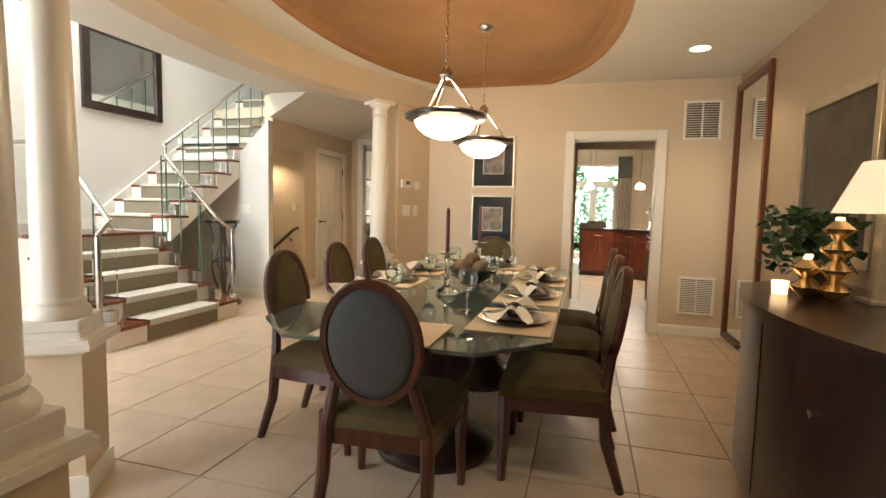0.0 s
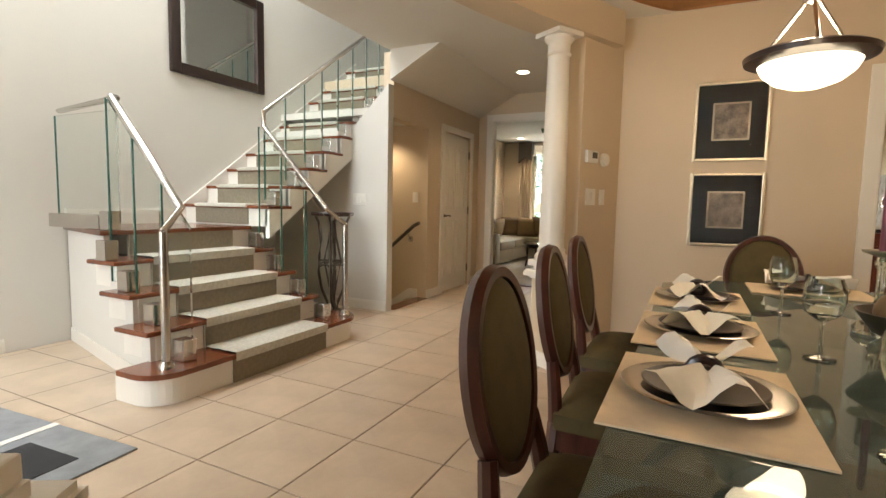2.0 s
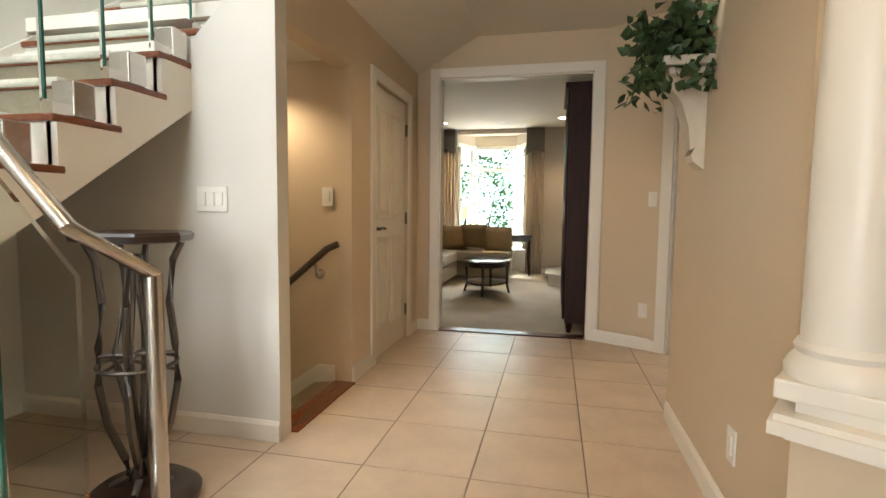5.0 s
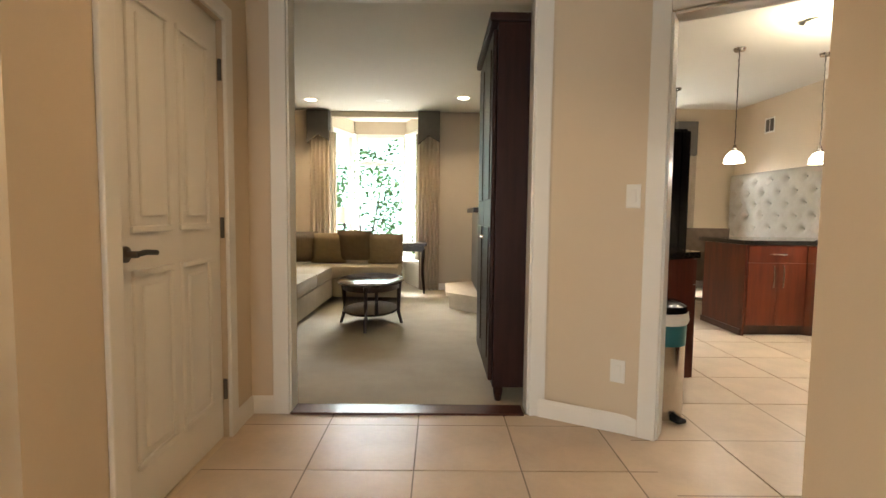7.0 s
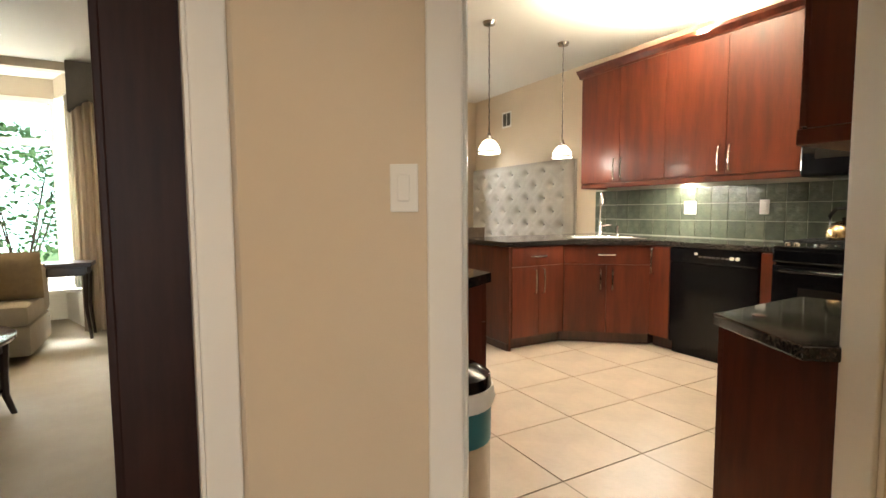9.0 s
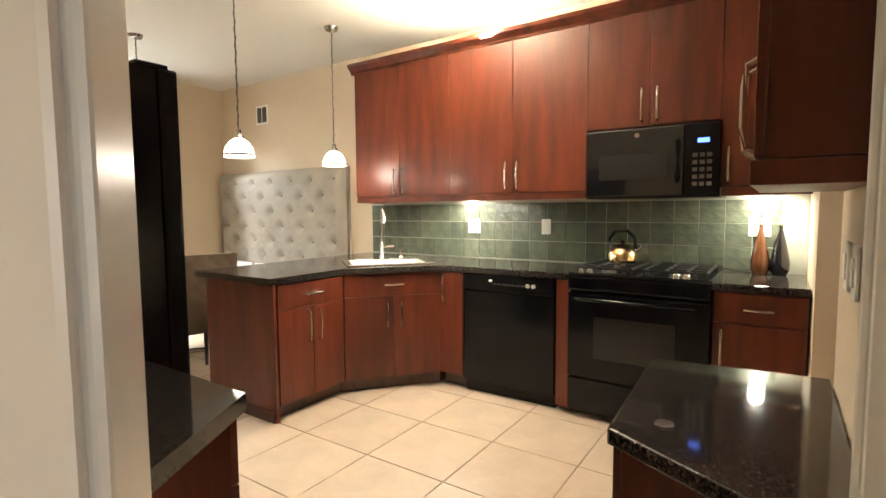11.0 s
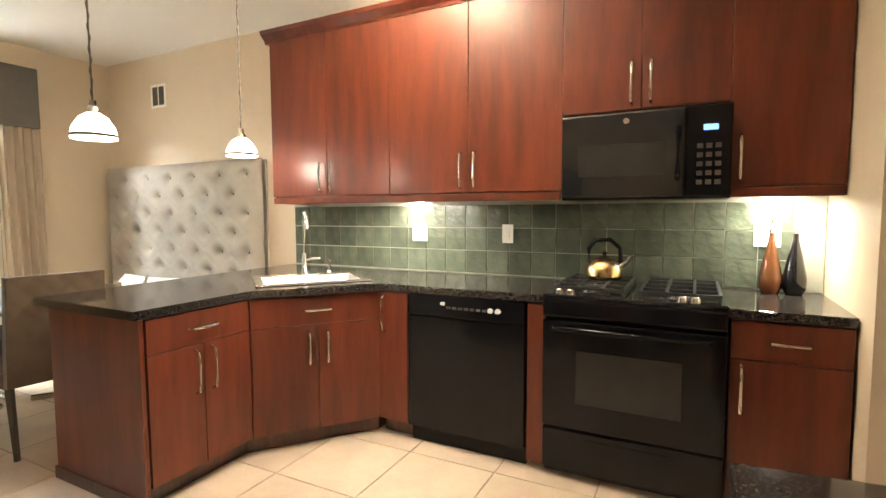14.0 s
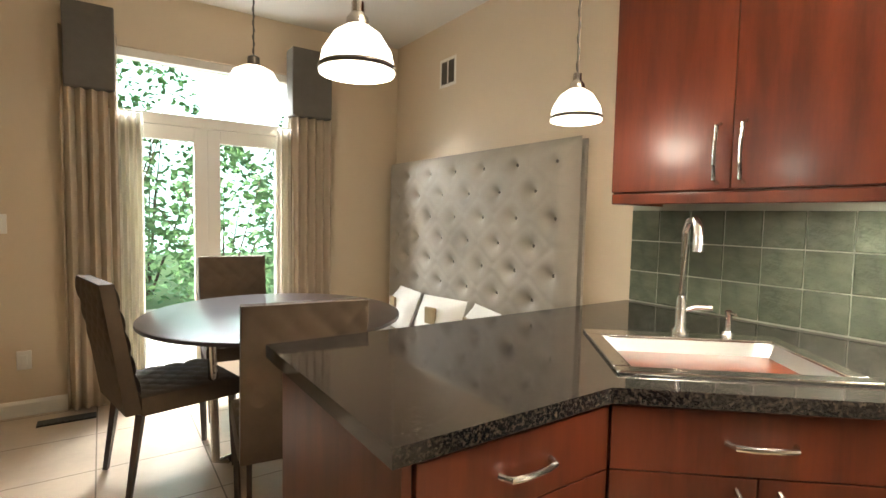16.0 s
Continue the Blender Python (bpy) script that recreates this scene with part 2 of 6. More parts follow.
DARKPAINTING = material("dark_oil_painting", (0.10, 0.075, 0.045), 0.45, second=(0.02, 0.018, 0.012), scale=4, fine=20, grain=0.5)
DARKWOODTRIM = material("red_brown_trim_wood", (0.16, 0.040, 0.016), 0.32, grain=0.4, scale=5, stretch=(4, 4, 0.6), coat=0.3)
BASKET = material("woven_fruit_balls", (0.17, 0.11, 0.055), 0.8, grain=0.5, scale=22, bump=0.6, fine=60)
CUP = material("gilded_cup_metal", (0.70, 0.50, 0.26), 0.24, metal=1.0, grain=0.15, scale=16, bump=0.05)
BOWLGLASS = material("lit_alabaster_bowl", (1.0, 0.84, 0.58), 0.4, emit=7.0)
PENDGLASS = material("lit_pendant_glass", (1.0, 0.90, 0.74), 0.3, emit=7.0)
# emissive: brightness of the overexposed sky is put into this sheet
HAZEGLOW = material("glowing_sky_backdrop", (0.60, 0.85, 0.82), 1.0, grain=0.25, scale=0.25, emit=4.5)
RUGGREY = material("grey_rug_wool", (0.30, 0.31, 0.32), 0.95, grain=0.3, scale=9, bump=0.6, fine=160)
RUGDARK = material("charcoal_rug_wool", (0.035, 0.035, 0.037), 0.95, grain=0.2, scale=9, bump=0.6, fine=160)
CANGLOW = material("lit_can_lens", (1.0, 0.86, 0.62), 0.4, emit=14.0)
CLOCKBLUE = material("blue_display", (0.10, 0.22, 1.0), 0.4, emit=4.0)
FLAME = material("lit_votive_wax", (1.0, 0.66, 0.34), 0.5, emit=2.5)
OIL = material("brown_oil_glass", (0.10, 0.035, 0.012), 0.08, coat=0.5)

# builders
def mesh(bm, name, mat, smooth=False):
    me = bpy.data.meshes.new(name)
    bmesh.ops.recalc_face_normals(bm, faces=bm.faces)
    bm.to_mesh(me)
    bm.free()
    me.materials.append(mat)
    if smooth:
        for p in me.polygons:
            p.use_smooth = True
        me.set_sharp_from_angle(angle=radians(38))
    return me


def part(name, bm, mat, parent=None, label="", smooth=False):
    o = new(name, mesh(bm, name, mat, smooth))
    if parent is not None:
        o.parent = parent
    if label:
        o["label"] = label
    return o


def thing(name, at=(0, 0, 0), rz=0, label="", category="", group="", kind=""):
    o = new(name)
    o.matrix_basis = pose(*at, 0, 0, rz)
    return tagged(o, label, category, group, kind)


def box(bm, x0, y0, z0, x1, y1, z1, bevel=0.0, m=None):
    r = bmesh.ops.create_cube(bm, size=1.0)
    vs = r["verts"]
    for v in vs:
        v.co = Vector(((x0 + x1) / 2 + v.co.x * (x1 - x0), (y0 + y1) / 2 + v.co.y * (y1 - y0), (z0 + z1) / 2 + v.co.z * (z1 - z0)))
    if bevel:
        es = list({e for v in vs for e in v.link_edges})
        r = bmesh.ops.bevel(bm, geom=es, offset=bevel, segments=2, affect="EDGES", profile=0.6)
        vs = list({v for f in r["faces"] for v in f.verts} | {v for v in vs if v.is_valid})
    if m is not None:
        bmesh.ops.transform(bm, matrix=m, verts=vs)
    return vs


def B(*args, bevel=0.0, m=None):
    bm = bmesh.new()
    box(bm, *args, bevel=bevel, m=m)
    return bm


def lathe(bm, profile, seg=24, m=None, sx=1.0, sy=1.0):
    rings, new_verts = [], []
    for r, z in profile:
        if r < 1e-5:
            ring = [bm.verts.new((0, 0, z))]
        else:
            ring = [bm.verts.new((r * sx * math.cos(2 * math.pi * i / seg), r * sy * math.sin(2 * math.pi * i / seg), z)) for i in range(seg)]
        rings.append(ring)
        new_verts += ring
    for a, b in zip(rings, rings[1:]):
        for i in range(seg):
            j = (i + 1) % seg
            if len(a) == 1 and len(b) == 1:
                continue
            if len(a) == 1:
                bm.faces.new((a[0], b[i], b[j]))
            elif len(b) == 1:
                bm.faces.new((a[i], b[0], a[j]))
            else:
                bm.faces.new((a[i], a[j], b[j], b[i]))
    for ring in (rings[0], rings[-1]):
        if len(ring) > 1:
            bm.faces.new(ring)
    if m is not None:
        bmesh.ops.transform(bm, matrix=m, verts=new_verts)
    return new_verts


def L(profile, seg=24, m=None, sx=1.0, sy=1.0):
    bm = bmesh.new()
    lathe(bm, profile, seg, m, sx, sy)
    return bm


def tube(bm, pts, r, seg=10, rz=None):
    pts = [Vector(p) for p in pts]
    rings = []
    n = len(pts)
    up = Vector((0, 0, 1))
    for i, p in enumerate(pts):
        d = (pts[min(i + 1, n - 1)] - pts[max(i - 1, 0)]).normalized()
        side = d.cross(up)
        if side.length < 0.05:
            side = d.cross(Vector((1, 0, 0)))
        side.normalize()
        other = side.cross(d).normalized()
        rr = r[i] if isinstance(r, (list, tuple)) else r
        rings.append([bm.verts.new(p + rr * (math.cos(2 * math.pi * k / seg) * side + (rz or 1) * math.sin(2 * math.pi * k / seg) * other)) for k in range(seg)])
    for a, b in zip(rings, rings[1:]):
        for k in range(seg):
            j = (k + 1) % seg
            bm.faces.new((a[k], a[j], b[j], b[k]))
    bm.faces.new(rings[0])
    bm.faces.new(rings[-1])


def TB(pts, r, seg=10, rz=None):
    bm = bmesh.new()
    tube(bm, pts, r, seg, rz)
    return bm


def prism(bm, poly, z0, z1, axis="z"):
    """A polygon in the plane across axis, drawn out along it."""
    def at(p, h):
        return {"z": (p[0], p[1], h), "x": (h, p[0], p[1]), "y": (p[0], h, p[1])}[axis]
    a = [bm.verts.new(at(p, z0)) for p in poly]
    b = [bm.verts.new(at(p, z1)) for p in poly]
    bm.faces.new(a)
    bm.faces.new(b)
    for i in range(len(poly)):
        j = (i + 1) % len(poly)
        bm.faces.new((a[i], a[j], b[j], b[i]))


def PR(poly, z0, z1, axis="z"):
    bm = bmesh.new()
    prism(bm, poly, z0, z1, axis)
    return bm


def wall(name, x0, y0, x1, y1, z0, z1, mat, thick=0.12, holes=(), label="painted plaster wall"):
    """A wall whose face runs from (x0, y0) to (x1, y1); its thickness lies to the left of that way. holes: (from, to, bottom, top) along it."""
    d = Vector((x1 - x0, y1 - y0, 0))
    ln = d.length
    a = math.atan2(d.y, d.x)
    m = Matrix.Translation((x0, y0, 0)) @ Matrix.Rotation(a, 4, "Z")
    bm = bmesh.new()
    cuts = sorted({0.0, ln, *[h for q in holes for h in q[:2]]})
    for s, e in zip(cuts, cuts[1:]):
        mid = (s + e) / 2
        spans = [(z0, z1)]
        for h in holes:
            if h[0] <= mid <= h[1]:
                nxt = []
                for p, q in spans:
                    if h[2] > p:
                        nxt.append((p, min(q, h[2])))
                    if h[3] < q:
                        nxt.append((max(p, h[3]), q))
                spans = nxt
        for p, q in spans:
            if q - p > 1e-4:
                box(bm, s, 0, p, e, thick, q)
    bmesh.ops.transform(bm, matrix=m, verts=bm.verts)
    bmesh.ops.remove_doubles(bm, verts=bm.verts, dist=1e-4)
    inner = [f for f in bm.faces if sum(1 for g in bm.faces if (g.calc_center_median() - f.calc_center_median()).length < 1e-4) > 1]
    bmesh.ops.delete(bm, geom=inner, context="FACES_ONLY")
    o = part(name, bm, mat)
    return tagged(o, label, "wall", kind="structure")


def along(x0, y0, x1, y1):
    return Matrix.Translation((x0, y0, 0)) @ Matrix.Rotation(math.atan2(y1 - y0, x1 - x0), 4, "Z")


def baseboard(x0, y0, x1, y1, h=0.10):
    """A skirting board along a wall face; it stands to the right of the way."""
    ln = math.hypot(x1 - x0, y1 - y0)
    bm = PR([(0, 0), (-0.014, 0), (-0.014, h - 0.02), (-0.006, h), (0, h)], 0.0, ln, "x")
    bmesh.ops.transform(bm, matrix=along(x0, y0, x1, y1), verts=bm.verts)
    return tagged(part("baseboard", bm, WHITE), "white painted wooden skirting board", "baseboard", kind="structure")


def casing(name, x0, y0, x1, y1, top, w=0.085, proud=0.02, depth=0.12):
    """A door casing round an opening from (x0, y0) to (x1, y1): on the right face, with a lining through the wall."""
    ln = math.hypot(x1 - x0, y1 - y0)
    m = along(x0, y0, x1, y1)
    o = thing(name, label="white painted door casing with moulded edges", category="door frame", kind="structure")
    def bit(n, *a):
        bm = B(*a, bevel=0.006)
        bmesh.ops.transform(bm, matrix=m, verts=bm.verts)
        part(n, bm, WHITE, o)
    for s in (0, 1):
        y = (-proud, -0.0) if s == 0 else (depth, depth + proud)
        bit("jamb_casing", -w, y[0], 0, 0.004, y[1], top + w)
        bit("jamb_casing", ln - 0.004, y[0], 0, ln + w, y[1], top + w)
        bit("head_casing", 0.004, y[0], top, ln - 0.004, y[1], top + w)
    bit("lining", -0.001, 0.001, 0, 0.014, depth - 0.001, top)
    bit("lining", ln - 0.014, 0.001, 0, ln + 0.001, depth - 0.001, top)
    bit("lining", 0.014, 0.001, top - 0.014, ln - 0.014, depth - 0.001, top + 0.001)
    return o


def grid_sheet(nx, ny, f):
    bm = bmesh.new()
    v = [[bm.verts.new(f(i / nx, j / ny)) for j in range(ny + 1)] for i in range(nx + 1)]
    for i in range(nx):
        for j in range(ny):
            bm.faces.new((v[i][j], v[i + 1][j], v[i + 1][j + 1], v[i][j + 1]))
    return bm

# ---- structure ----
def slab(name, x0, y0, x1, y1, z0, z1, mat, label, cat):
    return tagged(part(name, B(x0, y0, z0, x1, y1, z1), mat), label, cat, kind="structure")


floor = slab("floor", -3.96, -2.0, 1.95, 8.0, -0.15, -0.006, GROUT, "beige travertine tile floor with dark grout", "floor")
floor_b = slab("floor_stair_hall", -5.5, -2.0, -3.96, 5.6, -0.15, -0.006, GROUT, "beige travertine tile floor beside the stairs", "floor")
floor_c = slab("floor_kitchen", -1.95, 8.0, 1.95, 13.25, -0.15, -0.006, GROUT, "beige travertine kitchen tile floor", "floor")
slab("floor_living", -5.35, 8.1, -1.95, 13.7, -0.15, 0.004, CARPET, "beige cut pile carpet, slightly trodden", "carpet")
slab("threshold", -3.74, 7.98, -2.43, 8.11, -0.01, 0.012, MAHOG, "dark red wooden threshold strip", "threshold")

# walls of the stair hall
wall("wall_west", -5.5, -2.0, -5.5, 9.0, -0.15, 5.3, PALE, 0.12, label="tall pale painted stair wall")
tagged(part("wall_under_stairs", PR([(-5.5, -1.2), (-3.96, -1.2), (-3.96, 2.32), (-4.38, 1.92), (-5.5, 1.90)], 5.6, 5.7, "y"), PALE), "pale painted wall below the upper stairs", "wall", kind="structure")
wall("wall_hall_west", -3.96, 5.7, -3.96, 8.0, -1.2, 2.66, PAINT, 0.12, holes=((0.0, 0.77, -1.2, 2.0), (1.17, 1.99, 0.0, 2.03)), label="beige hall wall with a cellar stair opening")
wall("wall_cellar_north", -5.5, 6.47, -4.08, 6.47, -1.2, 2.66, PAINT, 0.1, label="warm lit wall of the cellar stairs")
slab("ceiling_cellar", -5.5, 5.7, -4.08, 6.47, 2.05, 2.12, CEIL, "plaster ceiling over the cellar stairs", "ceiling")
wall("wall_closet_back", -4.9, 6.57, -4.9, 8.0, 0, 2.66, PAINT, 0.1)
# hall end wall with the living room opening
wall("wall_hall_north", -5.5, 8.0, -2.30, 8.0, 0, 2.66, PAINT, 0.12, holes=((1.75, 3.10, -0.1, 2.31),), label="beige wall with a wide cased opening")
DX, DY = -0.90, 7.04
wall("wall_diagonal", -2.30, 8.0, DX, DY, 0, 2.8, PAINT, 0.13, holes=((0.573, 1.59, -0.1, 2.10),), label="beige diagonal wall with a kitchen doorway")
wall("wall_hall_east", -0.80, 6.35, -1.705, 6.35, 0, 2.8, PAINT, 0.1, label="beige hall wall return")
wall("wall_hall_east_return", -0.90, 7.2, -0.90, 6.35, 0, 2.8, PAINT, 0.1)
# wall between hall and dining room, in plan a wedge
tagged(part("wall_pier", PR([(-2.08, 4.95), (-1.90, 4.92), (-1.70, 5.4), (-1.70, 6.35), (-2.08, 6.35)], 0, 2.66), PAINT), "beige painted pier wall between hall and dining room", "wall", kind="structure")
wall("wall_dining_north", -1.70, 5.4, 1.42, 5.4, 0, 2.9, PAINT, 0.12, holes=((1.59, 2.41, -0.1, 1.98),), label="beige dining room wall with a cased doorway")
wall("wall_dining_east", 1.42, 5.52, 1.42, -2.0, 0, 2.9, TAUPE, 0.12, label="taupe painted dining room wall")
wall("wall_south", 1.42, -1.75, -5.5, -1.75, -0.1, 5.3, PAINT, 0.12, holes=((4.5, 6.7, 0.3, 4.6),), label="entrance wall with a tall window")
wall("wall_passage_west", -0.38, 5.52, -0.38, 7.1, 0, 2.8, PAINT, 0.1)
wall("wall_passage_east", 1.2, 7.1, 1.2, 5.52, 0, 2.8, PAINT, 0.1)
# kitchen walls
wall("wall_kitchen_south", DX, 7.22, 1.78, 7.22, 0, 2.9, PAINT, -0.12, holes=((0.80, 1.86, -0.1, 2.08),), label="cream kitchen wall with a passage opening")
wall("wall_kitchen_east", 1.78, 13.2, 1.78, 7.0, 0, 2.9, PAINT, 0.12, label="cream kitchen wall")
wall("wall_kitchen_north", -1.95, 13.2, 1.78, 13.2, 0, 2.9, PAINT, 0.14, holes=((1.50, 2.80, -0.1, 2.42),), label="cream wall with glazed garden doors")
wall("wall_kitchen_west", -1.95, 8.0, -1.95, 13.2, 0, 2.9, PAINT, 0.13, label="wall between kitchen and living room")
# living room walls
wall("wall_living_west", -5.2, 8.1, -5.2, 12.6, 0, 2.6, LIVPAINT, 0.12, label="greige living room wall")
wall("wall_living_north", -5.2, 12.6, -2.08, 12.6, 0, 2.6, LIVPAINT, 0.12, holes=((0.72, 2.0, -0.1, 2.52),), label="greige wall opening into a bay window")
# ceilings
def ceiling(name, bm, mat, label):
    return tagged(part(name, bm, mat), label, "ceiling", kind="structure")


ceiling("ceiling_hall", B(-3.98, -1.9, 2.66, -2.4, 8.1, 2.80), CEIL, "flat white plaster hall ceiling")
ceiling("ceiling_hall_north", B(-2.4, 5.45, 2.66, -0.9, 8.1, 2.80), CEIL, "flat white plaster hall ceiling by the kitchen door")
ceiling("ceiling_stairs", B(-5.6, -1.9, 5.3, -3.7, 9.0, 5.4), CEIL, "high plaster ceiling over the stairs")
ceiling("ceiling_upper_wall", B(-3.98, -1.9, 2.80, -3.88, 5.6, 5.3), PALE, "unseen upper wall closing off the sky over the hall")
# next four are unseen, added to keep the sky out of the stair mirror
ceiling("ceiling_upper_north", B(-5.5, 8.2, 2.66, -2.1, 8.3, 5.3), PALE, "unseen wall closing off the sky at the stair head")
ceiling("ceiling_upper_east", B(-2.2, 5.5, 2.80, -2.1, 8.3, 5.3), PALE, "unseen upper wall closing off the sky")
ceiling("ceiling_upper_south", B(-3.88, 5.5, 2.80, -2.2, 5.6, 5.3), PALE, "unseen wall closing off the sky over the hall end")
ceiling("ceiling_upper_hall", B(-3.7, 5.5, 5.3, -2.1, 8.3, 5.4), CEIL, "unseen lid closing off the sky above the upper hall")
ceiling("ceiling_kitchen", B(-2.0, 7.2, 2.82, 1.9, 13.3, 2.92), CEIL, "white kitchen ceiling")
ceiling("ceiling_passage", B(-1.1, 5.5, 2.45, 1.3, 7.22, 2.55), CEIL, "white passage ceiling")
ceiling("ceiling_living", B(-5.3, 8.12, 2.6, -1.95, 12.72, 2.7), CEIL, "white living room ceiling")
# dining ceiling with an oval opening, the rim and the bronze tray above
EX, EY, EA, EB, CY1 = -0.87, 3.35, 1.15, 2.24, 5.39
def oval(k, grow=1.0):
    a = 2 * math.pi * k / 96
    return EX + EA * grow * math.cos(a), min(EY + EB * grow * math.sin(a), CY1)


def rim(bm, z, outer):
    pts = [oval(k) for k in range(96)]
    inn = [bm.verts.new((x, y, z)) for x, y in pts]
    out = []
    for x, y in pts:
        dx, dy = x - EX, y - EY
        s = min([abs(((outer[2] if dx > 0 else outer[0]) - EX) / dx) if abs(dx) > 1e-6 else 99, abs(((outer[3] if dy > 0 else outer[1]) - EY) / dy) if abs(dy) > 1e-6 else 99])
        out.append(bm.verts.new((EX + dx * max(s, 1.0005), EY + dy * max(s, 1.0005), z)))
    for i in range(96):
        j = (i + 1) % 96
        bm.faces.new((inn[i], inn[j], out[j], out[i]))


bm = bmesh.new()
rim(bm, 2.555, (-2.62, -1.9, 1.46, 5.41))
ceiling("ceiling_dining", bm, CEIL, "cream dining room ceiling with an oval opening")
bm = bmesh.new()
rings = []
for g, z in ((1.0, 2.555), (1.0, 2.575), (0.985, 2.60), (0.95, 2.625), (0.88, 2.64), (0.5, 2.65), (0.2, 2.652)):
    rings.append([bm.verts.new((EX + (oval(k)[0] - EX) * g, EY + (oval(k)[1] - EY) * g, z)) for k in range(96)])
for a, b in zip(rings, rings[1:]):
    for i in range(96):
        j = (i + 1) % 96
        bm.faces.new((a[i], a[j], b[j], b[i]))
bm.faces.new(rings[-1])
ceiling("ceiling_tray", bm, BRONZE, "oval bronze glazed ceiling dome")
slab("ceiling_roof_over_dining", -2.3, -1.9, 1.54, 5.5, 2.93, 3.0, CEIL, "plaster over the dining room", "ceiling")

# curved beam over the columns
ARC = [(-0.4, -0.05), (-1.24, 0.67), (-1.70, 1.06), (-2.08, 1.47), (-2.38, 2.2), (-2.48, 3.0), (-2.42, 3.7), (-2.26, 4.3), (-2.04, 4.8), (-1.80, 5.3)]
def smooth_path(p, n=6):
    out = []
    for i in range(len(p) - 1):
        a, b, c, d = (Vector((*p[max(0, min(len(p) - 1, i + k))], 0)) for k in (-1, 0, 1, 2))
        for k in range(n):
            t = k / n
            out.append(0.5 * ((2 * b) + (c - a) * t + (2 * a - 5 * b + 4 * c - d) * t * t + (3 * b - a - 3 * c + d) * t ** 3))
    out.append(Vector((*p[-1], 0)))
    return out


def ribbon(path, half, z0, z1):
    bm = bmesh.new()
    rows = []
    for i, p in enumerate(path):
        d = (path[min(i + 1, len(path) - 1)] - path[max(i - 1, 0)]).normalized()
        n = Vector((-d.y, d.x, 0)) * half
        rows.append([bm.verts.new((p + s * n) + Vector((0, 0, z))) for s, z in ((-1, z0), (1, z0), (1, z1), (-1, z1))])
    for a, b in zip(rows, rows[1:]):
        for k in range(4):
            bm.faces.new((a[k], a[(k + 1) % 4], b[(k + 1) % 4], b[k]))
    bm.faces.new(rows[0])
    bm.faces.new(rows[-1])
    return bm


tagged(part("beam", ribbon(smooth_path(ARC), 0.13, 2.31, 2.90), PAINT, smooth=True), "curved beige plaster beam over the columns", "beam", kind="structure")

# pedestals, caps and columns
def grown(poly, g):
    """The convex polygon with each corner moved out from the middle by about g."""
    c = sum((Vector((*p, 0)) for p in poly), Vector()) / len(poly)
    out = []
    for p in poly:
        v = Vector((*p, 0)) - c
        w = c + v * (1 + g * 1.42 / v.length)
        out.append((w.x, w.y))
    return out


def pedestal(name, poly, h):
    o = tagged(part(name, PR(poly, 0, h), PAINT), "beige half wall below a white column", "half wall", kind="structure")
    part("cap", PR(grown(poly, 0.045), h, h + 0.03), WHITE, o, "white moulded cap")
    part("cap_step", PR(grown(poly, 0.035), h + 0.03, h + 0.045), WHITE, o)
    part("cap_block", PR(grown(poly, -0.005), h + 0.045, h + 0.07), WHITE, o)
    part("cap_moulding", PR(grown(poly, 0.012), h - 0.018, h), WHITE, o)
    part("baseboard", PR(grown(poly, 0.014), 0, 0.10), WHITE, o)
    return o


def square(x, y, half, turn):
    return [(x + half * 1.4142 * math.cos(radians(turn + 45 + 90 * k)), y + half * 1.4142 * math.sin(radians(turn + 45 + 90 * k))) for k in range(4)]


pedestal("half_wall_south", square(-1.25, 0.66, 0.125, 0), 0.63)
pedestal("half_wall_middle", square(-2.07, 1.47, 0.125, 31), 0.63)
pedestal("half_wall_north", [(-2.17, 4.74), (-2.00, 4.61), (-1.91, 4.86), (-2.05, 4.97)], 0.63)


def column(at, base, top, turn=0):
    o = thing("column", (*at, base), turn, label="white round column with a moulded base and capital", category="column", group="dining room columns")
    h = top - base
    part("plinth", B(-0.115, -0.115, 0, 0.115, 0.115, 0.045, bevel=0.006), WHITE, o)
    part("base_moulding", L([(0.115, 0.045), (0.118, 0.065), (0.108, 0.085), (0.095, 0.10), (0.10, 0.115), (0.092, 0.13)], 32), WHITE, o, smooth=True)
    part("shaft", L([(0.088, 0.128), (0.086, h * 0.4), (0.072, h - 0.15)], 32), WHITE, o, smooth=True)
    part("capital", L([(0.072, h - 0.16), (0.085, h - 0.15), (0.075, h - 0.135), (0.075, h - 0.08), (0.10, h - 0.05), (0.10, h - 0.03)], 32), WHITE, o, smooth=True)
    part("abacus", B(-0.115, -0.115, h - 0.032, 0.115, 0.115, h, bevel=0.004), WHITE, o)
    return o


column((-1.24, 0.67), 0.70, 2.31)
column((-2.07, 1.47), 0.70, 2.31, 31)
column((-2.05, 4.785), 0.70, 2.31, -32)

# baseboards
for b in ((-5.5, 5.6, -3.96, 5.6), (-3.96, 6.47, -3.96, 6.80), (-3.96, 7.76, -3.96, 8.0), (-3.96, 8.0, -3.81, 8.0), (-1.70, 5.4, -0.20, 5.4), (0.80, 5.4, 1.42, 5.4), (1.42, 5.4, 1.42, -1.7), (-1.95, 13.2, -0.45, 13.2), (0.85, 13.2, 1.78, 13.2), (-5.2, 12.6, -4.5, 12.6), (-3.2, 12.6, -2.1, 12.6), (-5.2, 8.2, -5.2, 12.6), (-5.5, -1.7, -5.5, 3.0)):
    baseboard(*b)
for x0, y0, x1, y1 in ((-2.08, 6.35, -2.08, 4.96), (-1.90, 4.93, -1.70, 5.4)):
    baseboard(x0, y0, x1, y1)
d = Vector((DX + 2.37, DY - 8.0, 0)).normalized()
